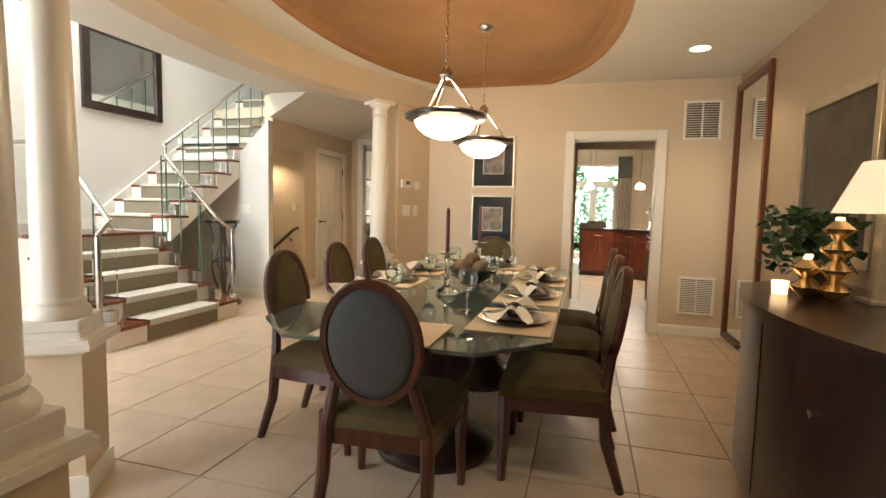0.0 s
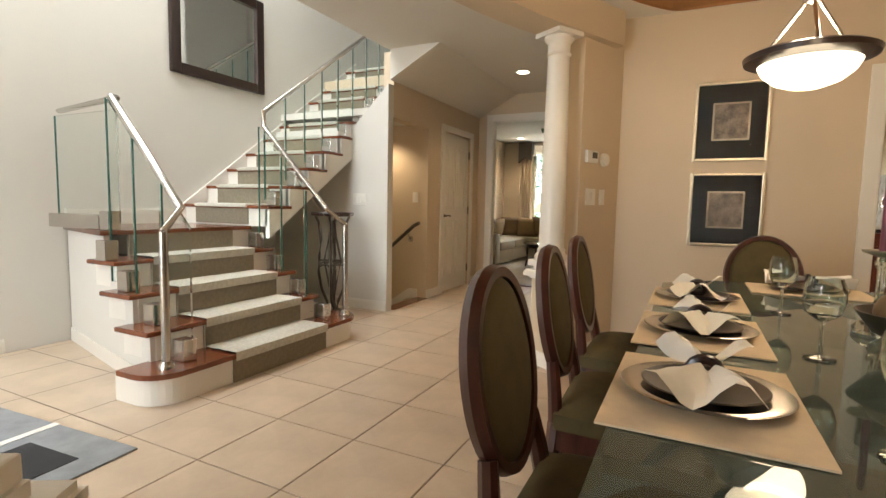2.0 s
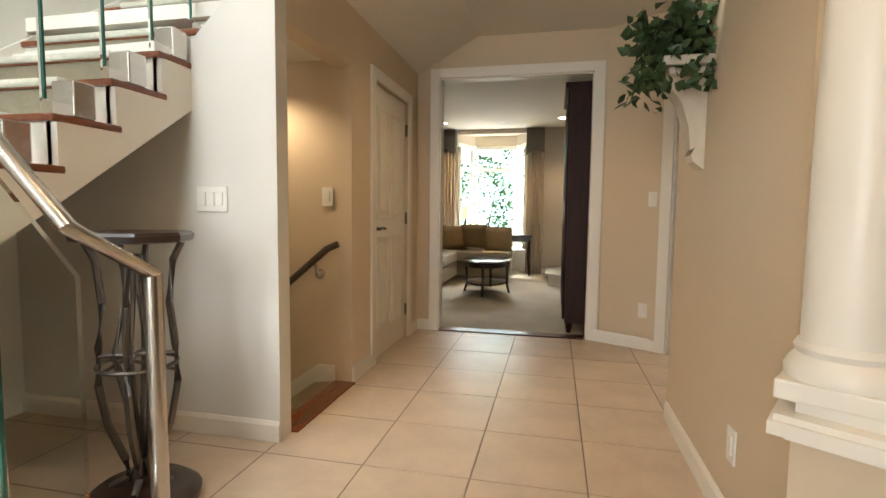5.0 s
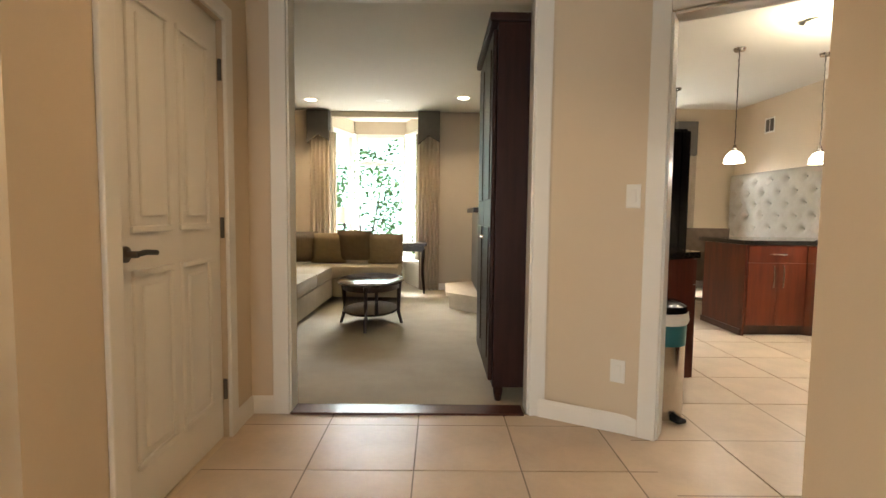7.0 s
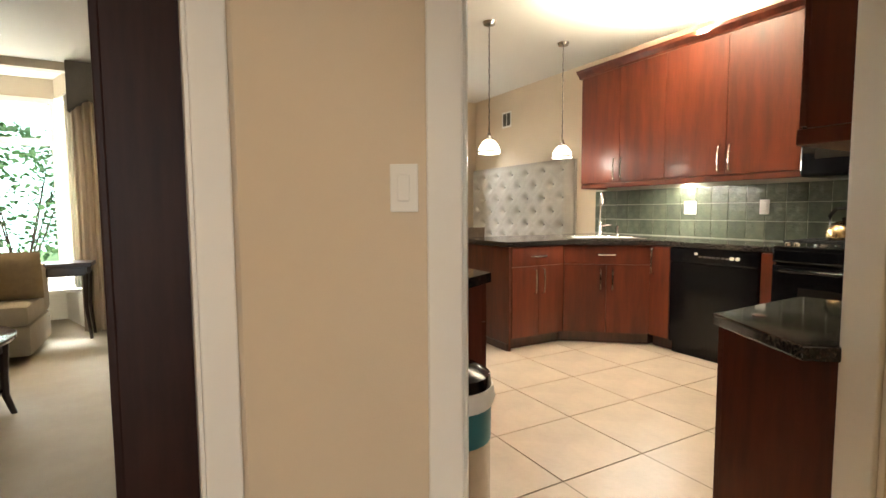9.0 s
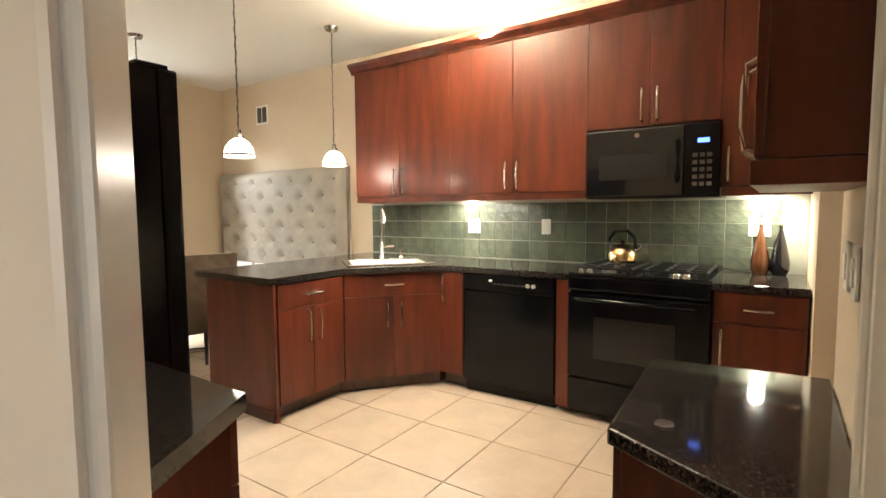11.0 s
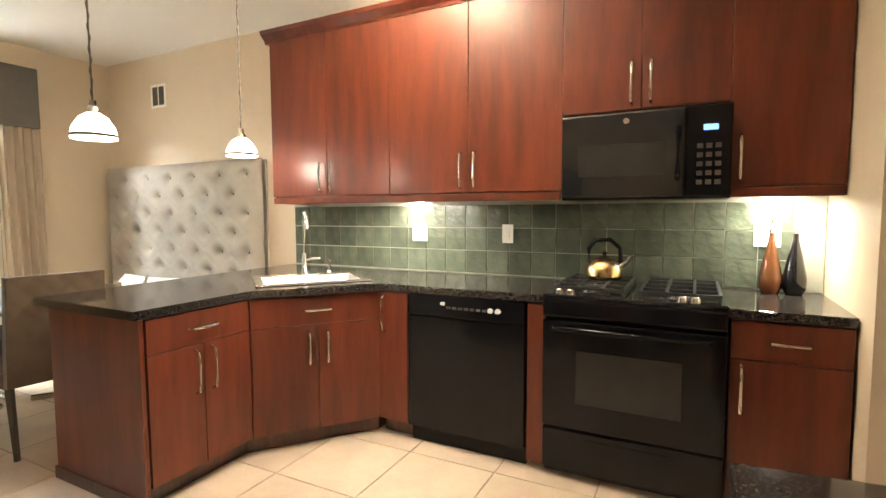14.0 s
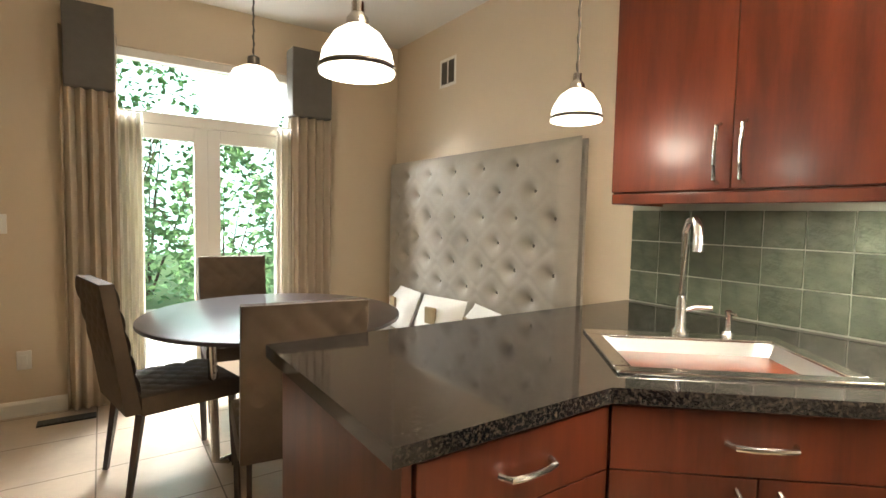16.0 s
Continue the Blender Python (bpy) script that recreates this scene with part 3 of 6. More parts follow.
baseboard(-2.35, 7.987, -2.30 + d.x * 0.485, 8.0 + d.y * 0.485)

# door casings
casing("door_frame_living", -3.75, 8.0, -2.40, 8.0, 2.31)
casing("door_frame_kitchen", -2.30 + d.x * 0.573, 8.0 + d.y * 0.573, -2.30 + d.x * 1.59, 8.0 + d.y * 1.59, 2.10, depth=0.13)
casing("door_frame_dining", -0.11, 5.4, 0.71, 5.4, 1.98)


def bmT(bm, m):
    bmesh.ops.transform(bm, matrix=m, verts=bm.verts)
    return bm


# panelled white door in the hall
def hall_door():
    o = thing("door_closet", (-3.955, 6.87, 0), 90, "white panelled door with a lever handle, closed", "door", kind="structure")
    w, h = 0.82, 2.03
    part("leaf", B(0.005, 0.03, 0.008, w - 0.005, 0.065, h - 0.005), WHITE, o)
    for x in (0, 1):
        for z0, z1 in ((0.20, 0.92), (1.05, 1.88)):
            x0 = 0.11 + x * 0.33
            bm = bmesh.new()
            for a in ((x0, 0.018, z0, x0 + 0.27, 0.034, z0 + 0.025), (x0, 0.018, z1 - 0.025, x0 + 0.27, 0.034, z1), (x0, 0.018, z0 + 0.025, x0 + 0.025, 0.034, z1 - 0.025), (x0 + 0.245, 0.018, z0 + 0.025, x0 + 0.27, 0.034, z1 - 0.025)):
                box(bm, *a, bevel=0.006)
            box(bm, x0 + 0.06, 0.018, z0 + 0.06, x0 + 0.21, 0.034, z1 - 0.06, bevel=0.008)
            part("panel", bm, WHITE, o)
    hd = part("handle", L([(0.028, 0), (0.028, 0.012), (0.012, 0.016), (0.012, 0.05)], 16, pose(0.07, 0.03, 0.98, 90)), PEWTER, o, "dark metal lever", smooth=True)
    part("lever", TB([(0.07, -0.015, 0.98), (0.12, -0.018, 0.985), (0.19, -0.015, 0.978)], 0.010), PEWTER, hd, smooth=True)
    for z in (0.25, 1.05, 1.8):
        part("hinge", TB([(w - 0.004, 0.016, z - 0.05), (w - 0.004, 0.016, z + 0.05)], 0.010, 8), PEWTER, o)
    c = thing("door_frame_closet", (-3.96, 6.87, 0), 90, "white painted door casing", "door frame", kind="structure")
    for a in ((-0.08, -0.02, 0, 0.0, 0.0, 2.11), (0.82, -0.02, 0, 0.90, 0.0, 2.11), (0.0, -0.02, 2.03, 0.82, 0.0, 2.11)):
        part("casing_board", B(*a, bevel=0.006), WHITE, c)


hall_door()

# ---- staircase ----
RISE = 0.18
Y0, Y1 = 3.08, 4.42
FX = [-3.62, -3.88, -4.13, -4.38, -4.62]
def bull(x0, x1, y0, y1, z0, z1, r):
    """A bottom step with both front corners rounded."""
    poly = [(x1, y0), (x1, y1)]
    for k in range(9):
        a = math.pi / 2 * k / 8
        poly.append((x0 - r + r * math.sin(a), y1 - r + r * math.cos(a)))
    for k in range(9):
        a = math.pi / 2 * k / 8
        poly.append((x0 - r + r * math.cos(a), y0 + r - r * math.sin(a)))
    return PR(poly, z0, z1)


def yl(x):
    """The left edge of the lower flight, which runs askew to the wall."""
    return 2.98 + 0.25 * max(0.0, -3.72 - x)


stair = thing("staircase", (0, 0, 0), 0, "staircase with cherry treads, white risers and a beige carpet runner", "staircase")
part("riser", bull(FX[0] - 0.02, FX[1] - 0.1, Y0 - 0.20, Y1 + 0.26, 0, RISE - 0.03, 0.18), WHITE, stair)
part("tread", bull(FX[0], FX[1] - 0.06, Y0 - 0.22, Y1 + 0.28, RISE - 0.03, RISE, 0.19), TREADWOOD, stair)
for i in range(1, 4):
    z = RISE * i
    part("riser", B(FX[i + 1] - 0.08, yl(FX[i]) + 0.05, z, FX[i] - 0.025, Y1, z + RISE - 0.03), WHITE, stair)
    part("tread", B(FX[i + 1] - 0.06, yl(FX[i]) - 0.02, z + RISE - 0.03, FX[i], Y1 + 0.05, z + RISE, bevel=0.010), TREADWOOD, stair)
part("riser", B(-5.49, yl(-5.49) + 0.03, 4 * RISE, FX[4] - 0.025, Y1, 5 * RISE - 0.03), WHITE, stair)
part("landing", PR([(FX[4], yl(FX[4]) - 0.02), (FX[4], Y1 + 0.02), (-5.49, Y1 + 0.02), (-5.49, yl(-5.49) - 0.02)], 5 * RISE - 0.03, 5 * RISE), TREADWOOD, stair)
side = part("side_panel", PR([(FX[0] - 0.1, 0), (FX[0] - 0.1, RISE - 0.03), (FX[1] - 0.03, RISE), (FX[1] - 0.03, 2 * RISE - 0.03), (FX[2] - 0.03, 2 * RISE - 0.03), (FX[2] - 0.03, 3 * RISE - 0.03), (FX[3] - 0.03, 3 * RISE - 0.03), (FX[3] - 0.03, 4 * RISE - 0.03), (FX[4] - 0.03, 4 * RISE - 0.03), (FX[4] - 0.03, 5 * RISE - 0.03), (-5.49, 5 * RISE - 0.03), (-5.49, 0)], 0.0, 0.05, "y"), PALE, stair)
part("side_panel", PR([(FX[1] - 0.03, 0), (FX[1] - 0.03, 2 * RISE - 0.03), (FX[2] - 0.03, 2 * RISE - 0.03), (FX[2] - 0.03, 3 * RISE - 0.03), (FX[3] - 0.03, 3 * RISE - 0.03), (FX[3] - 0.03, 4 * RISE - 0.03), (FX[4] - 0.03, 4 * RISE - 0.03), (FX[4] - 0.03, 5 * RISE - 0.03), (-5.49, 5 * RISE - 0.03), (-5.49, 0)], Y1 - 0.06, Y1 + 0.004, "y"), PALE, stair)
sk_ = part("skirting", B(-5.48, -0.012, 0, FX[0] - 0.3, -0.001, 0.10), WHITE, stair)
for ob in (side, sk_):
    for v in ob.data.vertices:
        v.co.y += yl(v.co.x) + 0.01
# runner on the lower flight
RY0, RY1 = Y0 + 0.30, Y1 - 0.18
for i in range(5):
    z = RISE * i
    part("runner_riser", B(FX[i] - 0.03, RY0, z + 0.002, FX[i] + (0.004 if i else 0.0) - 0.006, RY1, z + RISE - 0.028), RUNNERSHADED, stair, "beige carpet runner face with shade put into its colour")
    if i < 4:
        vs = grid_sheet(10, 40, lambda u, v, i=i, z=z: (FX[i + 1] - 0.02 + (FX[i] + 0.012 - FX[i + 1] + 0.02) * min(1, u / 0.8), RY0 + (RY1 - RY0) * v, z + RISE + 0.014 - 0.055 * max(0, (u - 0.8) / 0.2) ** 1.5 + 0.006 * noise.noise((u * 9 + i, v * 40, 0))))
        part("runner_tread", vs, RUNNER, stair, "pale beige carpet runner", smooth=True)
# upper flight
UX0, UX1, UY, RUN = -5.49, -4.40, 4.42, 0.245
NUP = 11
for k in range(NUP):
    n, y = 5 + k, UY + RUN * k
    z = RISE * n
    part("riser", B(UX0, y + 0.02, z, UX1 - 0.03, y + 0.05, z + RISE - 0.03), WHITE, stair)
    part("tread", B(UX0, y, z + RISE - 0.03, UX1, y + RUN + 0.045, z + RISE, bevel=0.010), TREADWOOD, stair)
    part("runner_riser", B(UX0 + 0.17, y + 0.005, z + 0.012, UX1 - 0.25, y + 0.018, z + RISE - 0.03), RUNNERSHADED, stair)
    part("runner_tread", B(UX0 + 0.17, y - 0.012, z + RISE - 0.02, UX1 - 0.25, y + RUN, z + RISE + 0.014, bevel=0.012), RUNNER, stair)
saw = []
for k in range(NUP):
    saw += [(UY + RUN * k + 0.02, RISE * (5 + k)), (UY + RUN * k + 0.02, RISE * (6 + k) - 0.03)]
sl = RISE / RUN
saw += [(UY + RUN * NUP, RISE * (5 + NUP) - 0.03), (UY + RUN * NUP, RISE * (5 + NUP) - 0.28), (UY + 0.02, 5 * RISE - 0.10)]
part("stringer", PR(saw, UX1 - 0.05, UX1 - 0.004, "x"), WHITE, stair, "white saw-tooth stringer")
part("soffit", PR([(UY + 0.25, 5 * RISE + 0.07), (UY + RUN * NUP, RISE * (5 + NUP) - 0.28), (UY + RUN * NUP, RISE * (5 + NUP) - 0.24), (UY + 0.25, 5 * RISE + 0.12)], UX0, UX1 - 0.05, "x"), PALE, stair)
part("wall_skirt", PR([(UY - 0.02, 5 * RISE + 0.02), (UY - 0.02, 5 * RISE + 0.17), (UY + RUN * NUP, RISE * (5 + NUP) + 0.17), (UY + RUN * NUP, RISE * (5 + NUP))], -5.495, -5.47, "x"), WHITE, stair)
part("wall_skirt", B(-5.495, yl(-5.49), 5 * RISE, -5.47, UY - 0.02, 5 * RISE + 0.13), WHITE, stair)
slab("floor_upper", -5.5, UY + RUN * NUP, -3.9, 9.0, RISE * 16 - 0.25, RISE * 16 - 0.03, PALE, "upper landing floor", "floor")
# sloped ceiling edge by the hall wall
tagged(part("ceiling_slope", PR([(-3.955, 2.36), (-3.40, 2.66), (-3.955, 2.66)], 5.62, 7.99, "y"), CEIL), "sloped plaster ceiling below the upper floor", "ceiling", kind="structure")


def railing(name, rail, panels, posts, brackets):
    o = thing(name, label="stair railing of clear glass panels with a brushed steel handrail", category="railing", group="stair railings")
    part("handrail", TB(rail, 0.024, 12, 0.8), STEEL, o, "brushed steel handrail", smooth=True)
    for a, b in posts:
        p = part("post", TB([a, b], 0.024, 12), STEEL, o, smooth=True)
        part("foot", L([(0.045, 0), (0.042, 0.02), (0.028, 0.04)], 20, pose(*a)), STEEL, p, smooth=True)
    for poly, axis, at in panels:
        gp = part("glass_panel", PR(poly, at - 0.006, at + 0.006, axis), RAILGLASS, o, "clear glass pane")
        gp.visible_shadow = False
        c = Vector((sum(p[0] for p in poly) / len(poly), sum(p[1] for p in poly) / len(poly)))
        s = min(p[0] for p in poly)
        zs = sorted(p[1] for p in poly if abs(p[0] - s) < 1e-3)
        e = B(s - 0.006, at - 0.0065, zs[0], s + 0.002, at + 0.0065, zs[-1]) if axis == "y" else B(at - 0.0065, s - 0.006, zs[0], at + 0.0065, s + 0.002, zs[-1])
        part("glass_edge", e, EDGE, o, "green glass edge")
    for b in brackets:
        x, y, z = b[:3]
        part("bracket", B(x - 0.05, y - 0.045, z, x + 0.05, y + 0.045, z + 0.13, bevel=0.006), STEEL, o, "steel glass shoe")
    return o


def flight_side(y, name, far):
    off = 0.02 if y > 4 else -0.02
    py = y + (0.24 if y > 4 else -0.14)
    rail = [(-3.74, py, 0.94), (-3.755, y + off, 1.07), (-4.40, y, 1.74)] + far
    panels, br = [], []
    for i in range(4):
        if i == 3:
            br.append((FX[i] - 0.12, y, RISE * 4))
            continue
        x0, x1 = FX[i] - 0.09, FX[i] - 0.09 - 0.235
        zr = lambda x: 1.07 + (-3.755 - x) / (0.645) * 0.67 - 0.06
        panels.append(([(x1, RISE * (i + 1) + 0.05), (x0, RISE * (i + 1) + 0.05), (x0, zr(x0)), (x1, zr(x1))], "y", y))
        br.append((FX[i] - 0.16, y, RISE * (i + 1)))
    return rail, panels, [((-3.74, py, RISE), (-3.74, py, 0.94))], br


r, p, po, br = flight_side(Y1 - 0.04, "r", [(-4.40, Y1 - 0.04, 1.86), (-4.43, UY + 0.10 + RUN * 9, 1.86 + RISE * 9.3)])
for k in range(9):
    y0 = UY + RUN * k + 0.02
    zr = lambda y: 1.86 + (y - 4.38) / (0.14 + RUN * 9) * RISE * 9.3 - 0.05
    p.append(([(y0, RISE * (6 + k) + 0.05), (y0 + RUN - 0.015, RISE * (6 + k) + 0.05), (y0 + RUN - 0.015, zr(y0 + RUN)), (y0, zr(y0))], "x", UX1 - 0.05))
    br.append((UX1 - 0.05, UY + RUN * k + 0.13, RISE * (6 + k)))
railing("stair_railing", r, p, po, br)
r, p, po, br = flight_side(3.16, "l", [(-4.42, 3.20, 1.74), (-5.46, 3.40, 1.76)])
p.append(([(-5.34, 0.95), (-4.60, 0.95), (-4.60, 1.70), (-5.34, 1.70)], "y", 3.31))
br.append((-4.70, 3.30, 0.90))
lr = railing("stair_railing", r, p, po, br)
part("shoe_channel", B(-5.40, 3.265, 0.90, -4.78, 3.355, 1.0, bevel=0.006), STEEL, lr, "long steel glass channel")

# cellar stairs and their handrail
cs = thing("cellar_stairs", label="carpeted stairs down to the cellar with a wooden nosing", category="stairs")
part("nosing", B(-4.08, 5.71, -0.03, -3.93, 6.46, 0.006, bevel=0.008), TREADWOOD, cs)
for k in range(5):
    # cellar steps take the carpet colour with shade painted in
    part("step", B(-4.08 - 0.26 * (k + 1), 5.71, -1.2, -4.08 - 0.26 * k, 6.46, -0.18 * (k + 1)), RUNNERSHADED, cs)
hr = thing("cellar_handrail", label="dark wooden handrail on a metal bracket", category="handrail")
part("rail", TB([(-4.03, 6.41, 0.90), (-4.10, 6.41, 0.87), (-4.6, 6.41, 0.45), (-5.2, 6.41, -0.03)], 0.022, 10), PEWTER, hr, smooth=True)
part("bracket", TB([(-4.18, 6.465, 0.70), (-4.18, 6.43, 0.71), (-4.19, 6.41, 0.79)], 0.010, 8), STEEL, hr, smooth=True)
part("rosette", L([(0.035, 0), (0.03, 0.012), (0.01, 0.016)], 16, pose(-4.18, 6.468, 0.70, 90)), STEEL, hr, smooth=True)

tagged(part("baseboard", PR([(-4.08, 0.0), (-4.08, 0.10), (-4.20, 0.10), (-5.45, -0.78), (-5.45, -0.90), (-4.22, -0.02)], 6.455, 6.469, "y"), WHITE), "white skirting board sloping down the cellar stairs", "baseboard", kind="structure")

# ---- dining room ----
def oval_chair():
    """An oval-backed dining chair; it faces +y, the back at -y."""
    o = thing("dining_chair", label="oval-backed mahogany dining chair with olive upholstery", category="chair", group="chairs round the dining table")
    seat = grid_sheet(14, 14, lambda u, v: ((u - 0.5) * (0.46 + 0.06 * v), -0.22 + 0.46 * v, 0.455 + 0.045 * (1 - (2 * u - 1) ** 6) * (1 - (2 * v - 1) ** 6)))
    part("seat", seat, OLIVE, o, smooth=True)
    part("seat_side", PR([(-0.23, -0.22), (0.23, -0.22), (0.26, 0.24), (-0.26, 0.24)], 0.405, 0.456), OLIVE, o)
    part("seat_frame", PR([(-0.225, -0.215), (0.225, -0.215), (0.255, 0.235), (-0.255, 0.235)], 0.335, 0.405), MAHOG, o)
    for s in (-1, 1):
        part("leg", TB([(s * 0.235, 0.215, 0.40), (s * 0.235, 0.215, 0.22), (s * 0.24, 0.222, 0.0)], [0.032, 0.026, 0.018], 8), MAHOG, o, smooth=True)
        part("leg", TB([(s * 0.20, -0.215, 0.42), (s * 0.205, -0.23, 0.22), (s * 0.21, -0.30, 0.0)], [0.028, 0.026, 0.02], 8), MAHOG, o, smooth=True)
        part("back_post", TB([(s * 0.20, -0.215, 0.40), (s * 0.175, -0.228, 0.50), (s * 0.148, -0.245, 0.60)], [0.026, 0.024, 0.022], 8), MAHOG, o, smooth=True)
    m = pose(0, -0.270, 0.748, 9)
    bm = bmesh.new()
    vs = []
    for k in range(40):
        a = 2 * math.pi * k / 40
        c, s = math.cos(a), math.sin(a)
        vs.append([bm.verts.new(((0.178 + dr) * c, dy, (0.222 + dr) * s)) for dr, dy in ((-0.012, -0.018), (0.010, -0.022), (0.018, 0.0), (0.010, 0.022), (-0.012, 0.02))])
    for k in range(40):
        for j in range(5):
            bm.faces.new((vs[k][j], vs[(k + 1) % 40][j], vs[(k + 1) % 40][(j + 1) % 5], vs[k][(j + 1) % 5]))
    part("back_frame", bmT(bm, m), MAHOG, o, smooth=True)
    for name, side, mat, lab in (("backrest", 1, OLIVE, "olive backrest pad"), ("back_panel", -1, SLATECLOTH, "slate grey back panel")):
        bm = bmesh.new()
        prof = [(0.0, 0.030), (0.5, 0.028), (0.8, 0.022), (0.95, 0.012), (1.0, 0.0)]
        rings = []
        for r, h in prof:
            rings.append([bm.verts.new((r * 0.174 * math.cos(2 * math.pi * k / 32), side * h, r * 0.218 * math.sin(2 * math.pi * k / 32))) for k in range(32)] if r else [bm.verts.new((0, side * h, 0))])
        for a, b in zip(rings, rings[1:]):
            for k in range(32):
                j = (k + 1) % 32
                bm.faces.new((a[0], b[k], b[j]) if len(a) == 1 else (a[k], a[j], b[j], b[k]))
        part(name, bmT(bm, m), mat, o, lab, smooth=True)
    return o


TX, TY, THX, THY = -0.67, 2.89, 0.61, 1.36
chair = oval_chair()
chair.matrix_basis = pose(TX - 0.01, 1.79, 0, 0, 0, 2)
for x, y, r in ((-0.07, 2.36, 92), (-0.06, 3.02, 91), (-0.06, 3.60, 90), (-1.27, 2.34, -90), (-1.32, 3.06, -88), (-1.36, 3.74, -90), (TX - 0.12, 4.30, 180)):
    copy_thing(chair, pose(x, y, 0, 0, 0, r))

table = thing("dining_table", (TX, TY, 0), 0, "dark glass dining table top on two turned black pedestals", "table")
def clipped(hx, hy, c):
    return [(-hx + c, -hy), (hx - c, -hy), (hx, -hy + c), (hx, hy - c), (hx - c, hy), (-hx + c, hy), (-hx, hy - c), (-hx, -hy + c)]


bm = PR(clipped(THX, THY, 0.24), 0.735, 0.750)
part("tabletop", bm, TABLEGLASS, table, "thick smoked glass top with clipped corners")
for s in (-1, 1):
    p = part("pedestal", L([(0.30, 0.0), (0.31, 0.03), (0.28, 0.06), (0.20, 0.10), (0.14, 0.18), (0.13, 0.32), (0.17, 0.38), (0.20, 0.45), (0.19, 0.50), (0.22, 0.56), (0.22, 0.60), (0.16, 0.66), (0.24, 0.70), (0.25, 0.733)], 32, pose(0, s * 0.55, 0)), ESPRESSO, table, "turned black pedestal", smooth=True)


def plate_setting(x, y, r):
    z = 0.752
    m = thing("placemat", (x, y, z), r, "cream woven placemat on the dining table", "placemat", "place settings")
    part("mat", B(-0.235, -0.17, 0, 0.235, 0.17, 0.004), PLACEMAT, m)
    p = thing("charger_plate", (x, y, z + 0.005), r, "silver charger plate with a plate on it", "plate", "place settings")
    part("charger", L([(0.09, 0.0), (0.105, 0.004), (0.155, 0.016), (0.150, 0.018), (0.10, 0.008), (0.0, 0.008)], 32), STEEL, p, "silver rim", smooth=True)
    part("plate", L([(0.07, 0.009), (0.115, 0.022), (0.112, 0.024), (0.07, 0.014), (0.0, 0.013)], 32), PEWTER, p, smooth=True)
    n = thing("napkin", (x, y, z + 0.022), r, "white linen napkin in a dark napkin ring", "napkin", "place settings")
    rng = random.Random(int((x * 31 + y * 17) * 100))
    for s in (-1, 1):
        ph = rng.random() * 6
        cl = grid_sheet(14, 10, lambda u, v, s=s: (s * (0.015 + 0.15 * u), (v - 0.5) * (0.04 + 0.16 * u ** 0.8), 0.022 + 0.030 * math.sin(v * 9 + ph + 2 * u) * (0.25 + 0.75 * u) + 0.014 * u + 0.02 * (1 - u)))
        part("fold", cl, LINEN, n, smooth=True)
    bm = bmesh.new()
    tube(bm, [(0, 0.027 * math.cos(a), 0.026 + 0.027 * math.sin(a)) for a in [2 * math.pi * k / 16 for k in range(17)]], 0.011, 8)
    part("ring", bm, ESPRESSO, n, "dark napkin ring", smooth=True)


def wine_glass(x, y):
    o = thing("wine_glass", (x, y, 0.752), 0, "clear stemmed wine glass", "glass", "glasses on the dining table")
    part("bowl", L([(0.010, 0.095), (0.036, 0.115), (0.046, 0.15), (0.043, 0.185), (0.036, 0.205), (0.0345, 0.205), (0.0415, 0.184), (0.0445, 0.15), (0.034, 0.118), (0.0, 0.10)], 24), GLASS, o, smooth=True)
    part("stem", L([(0.036, 0.0), (0.034, 0.003), (0.006, 0.010), (0.0045, 0.05), (0.006, 0.095)], 20), GLASS, o, smooth=True)


for y in (2.06, 2.70, 3.36):
    plate_setting(-0.24, y, 90)
    wine_glass(-0.48, y + 0.13)
for y in (2.36, 2.94, 3.56):
    plate_setting(-1.13, y, -90)
    wine_glass(-0.86, y - 0.14)
plate_setting(TX, 4.06, 180)
m = thing("placemat", (TX - 0.03, 1.71, 0.752), 0, "cream woven placemat with no plate on it", "placemat", "place settings")
part("mat", B(-0.235, -0.17, 0, 0.235, 0.17, 0.004), PLACEMAT, m)
# centre pieces
for x, y, h in ((-0.70, 2.62, 0.23), (-0.64, 3.22, 0.25)):
    o = thing("candlestick", (x, y, 0.752), 0, "glass candlestick holding a plum taper candle", "candlestick", "candlesticks on the dining table")
    part("foot", L([(0.06, 0), (0.062, 0.012), (0.05, 0.03), (0.022, 0.042), (0.014, 0.06)], 20), GLASS, o, smooth=True)
    part("stem", L([(0.014, 0.058), (0.020, 0.075), (0.011, 0.10), (0.011, h - 0.05), (0.02, h - 0.035), (0.012, h - 0.012)], 20), GLASS, o, smooth=True)
    part("drip_pan", L([(0.012, h - 0.014), (0.05, h), (0.054, h + 0.007), (0.048, h + 0.006), (0.012, h + 0.002)], 24), SILVERLEAF, o, smooth=True)
    part("candle", L([(0.0115, h), (0.0105, h + 0.24), (0.004, h + 0.255), (0.0, h + 0.256)], 12), PLUM, o, "plum taper candle", smooth=True)
o = thing("centrepiece_bowl", (-0.62, 2.92, 0.752), 0, "dark metal bowl of woven brown balls", "bowl")
part("bowl", L([(0.05, 0.0), (0.055, 0.01), (0.04, 0.02), (0.11, 0.06), (0.15, 0.115), (0.145, 0.115), (0.105, 0.065), (0.0, 0.03)], 32), PEWTER, o, smooth=True)
for x, y, z, r in ((-0.06, -0.03, 0.115, 0.06), (0.06, -0.03, 0.115, 0.055), (0.0, 0.065, 0.115, 0.058), (0.0, 0.0, 0.165, 0.05)):
    part("ball", L([(r * math.sin(math.pi * k / 10), z - r * math.cos(math.pi * k / 10)) for k in range(11)], 16, pose(x, y, 0)), BASKET, o, smooth=True)
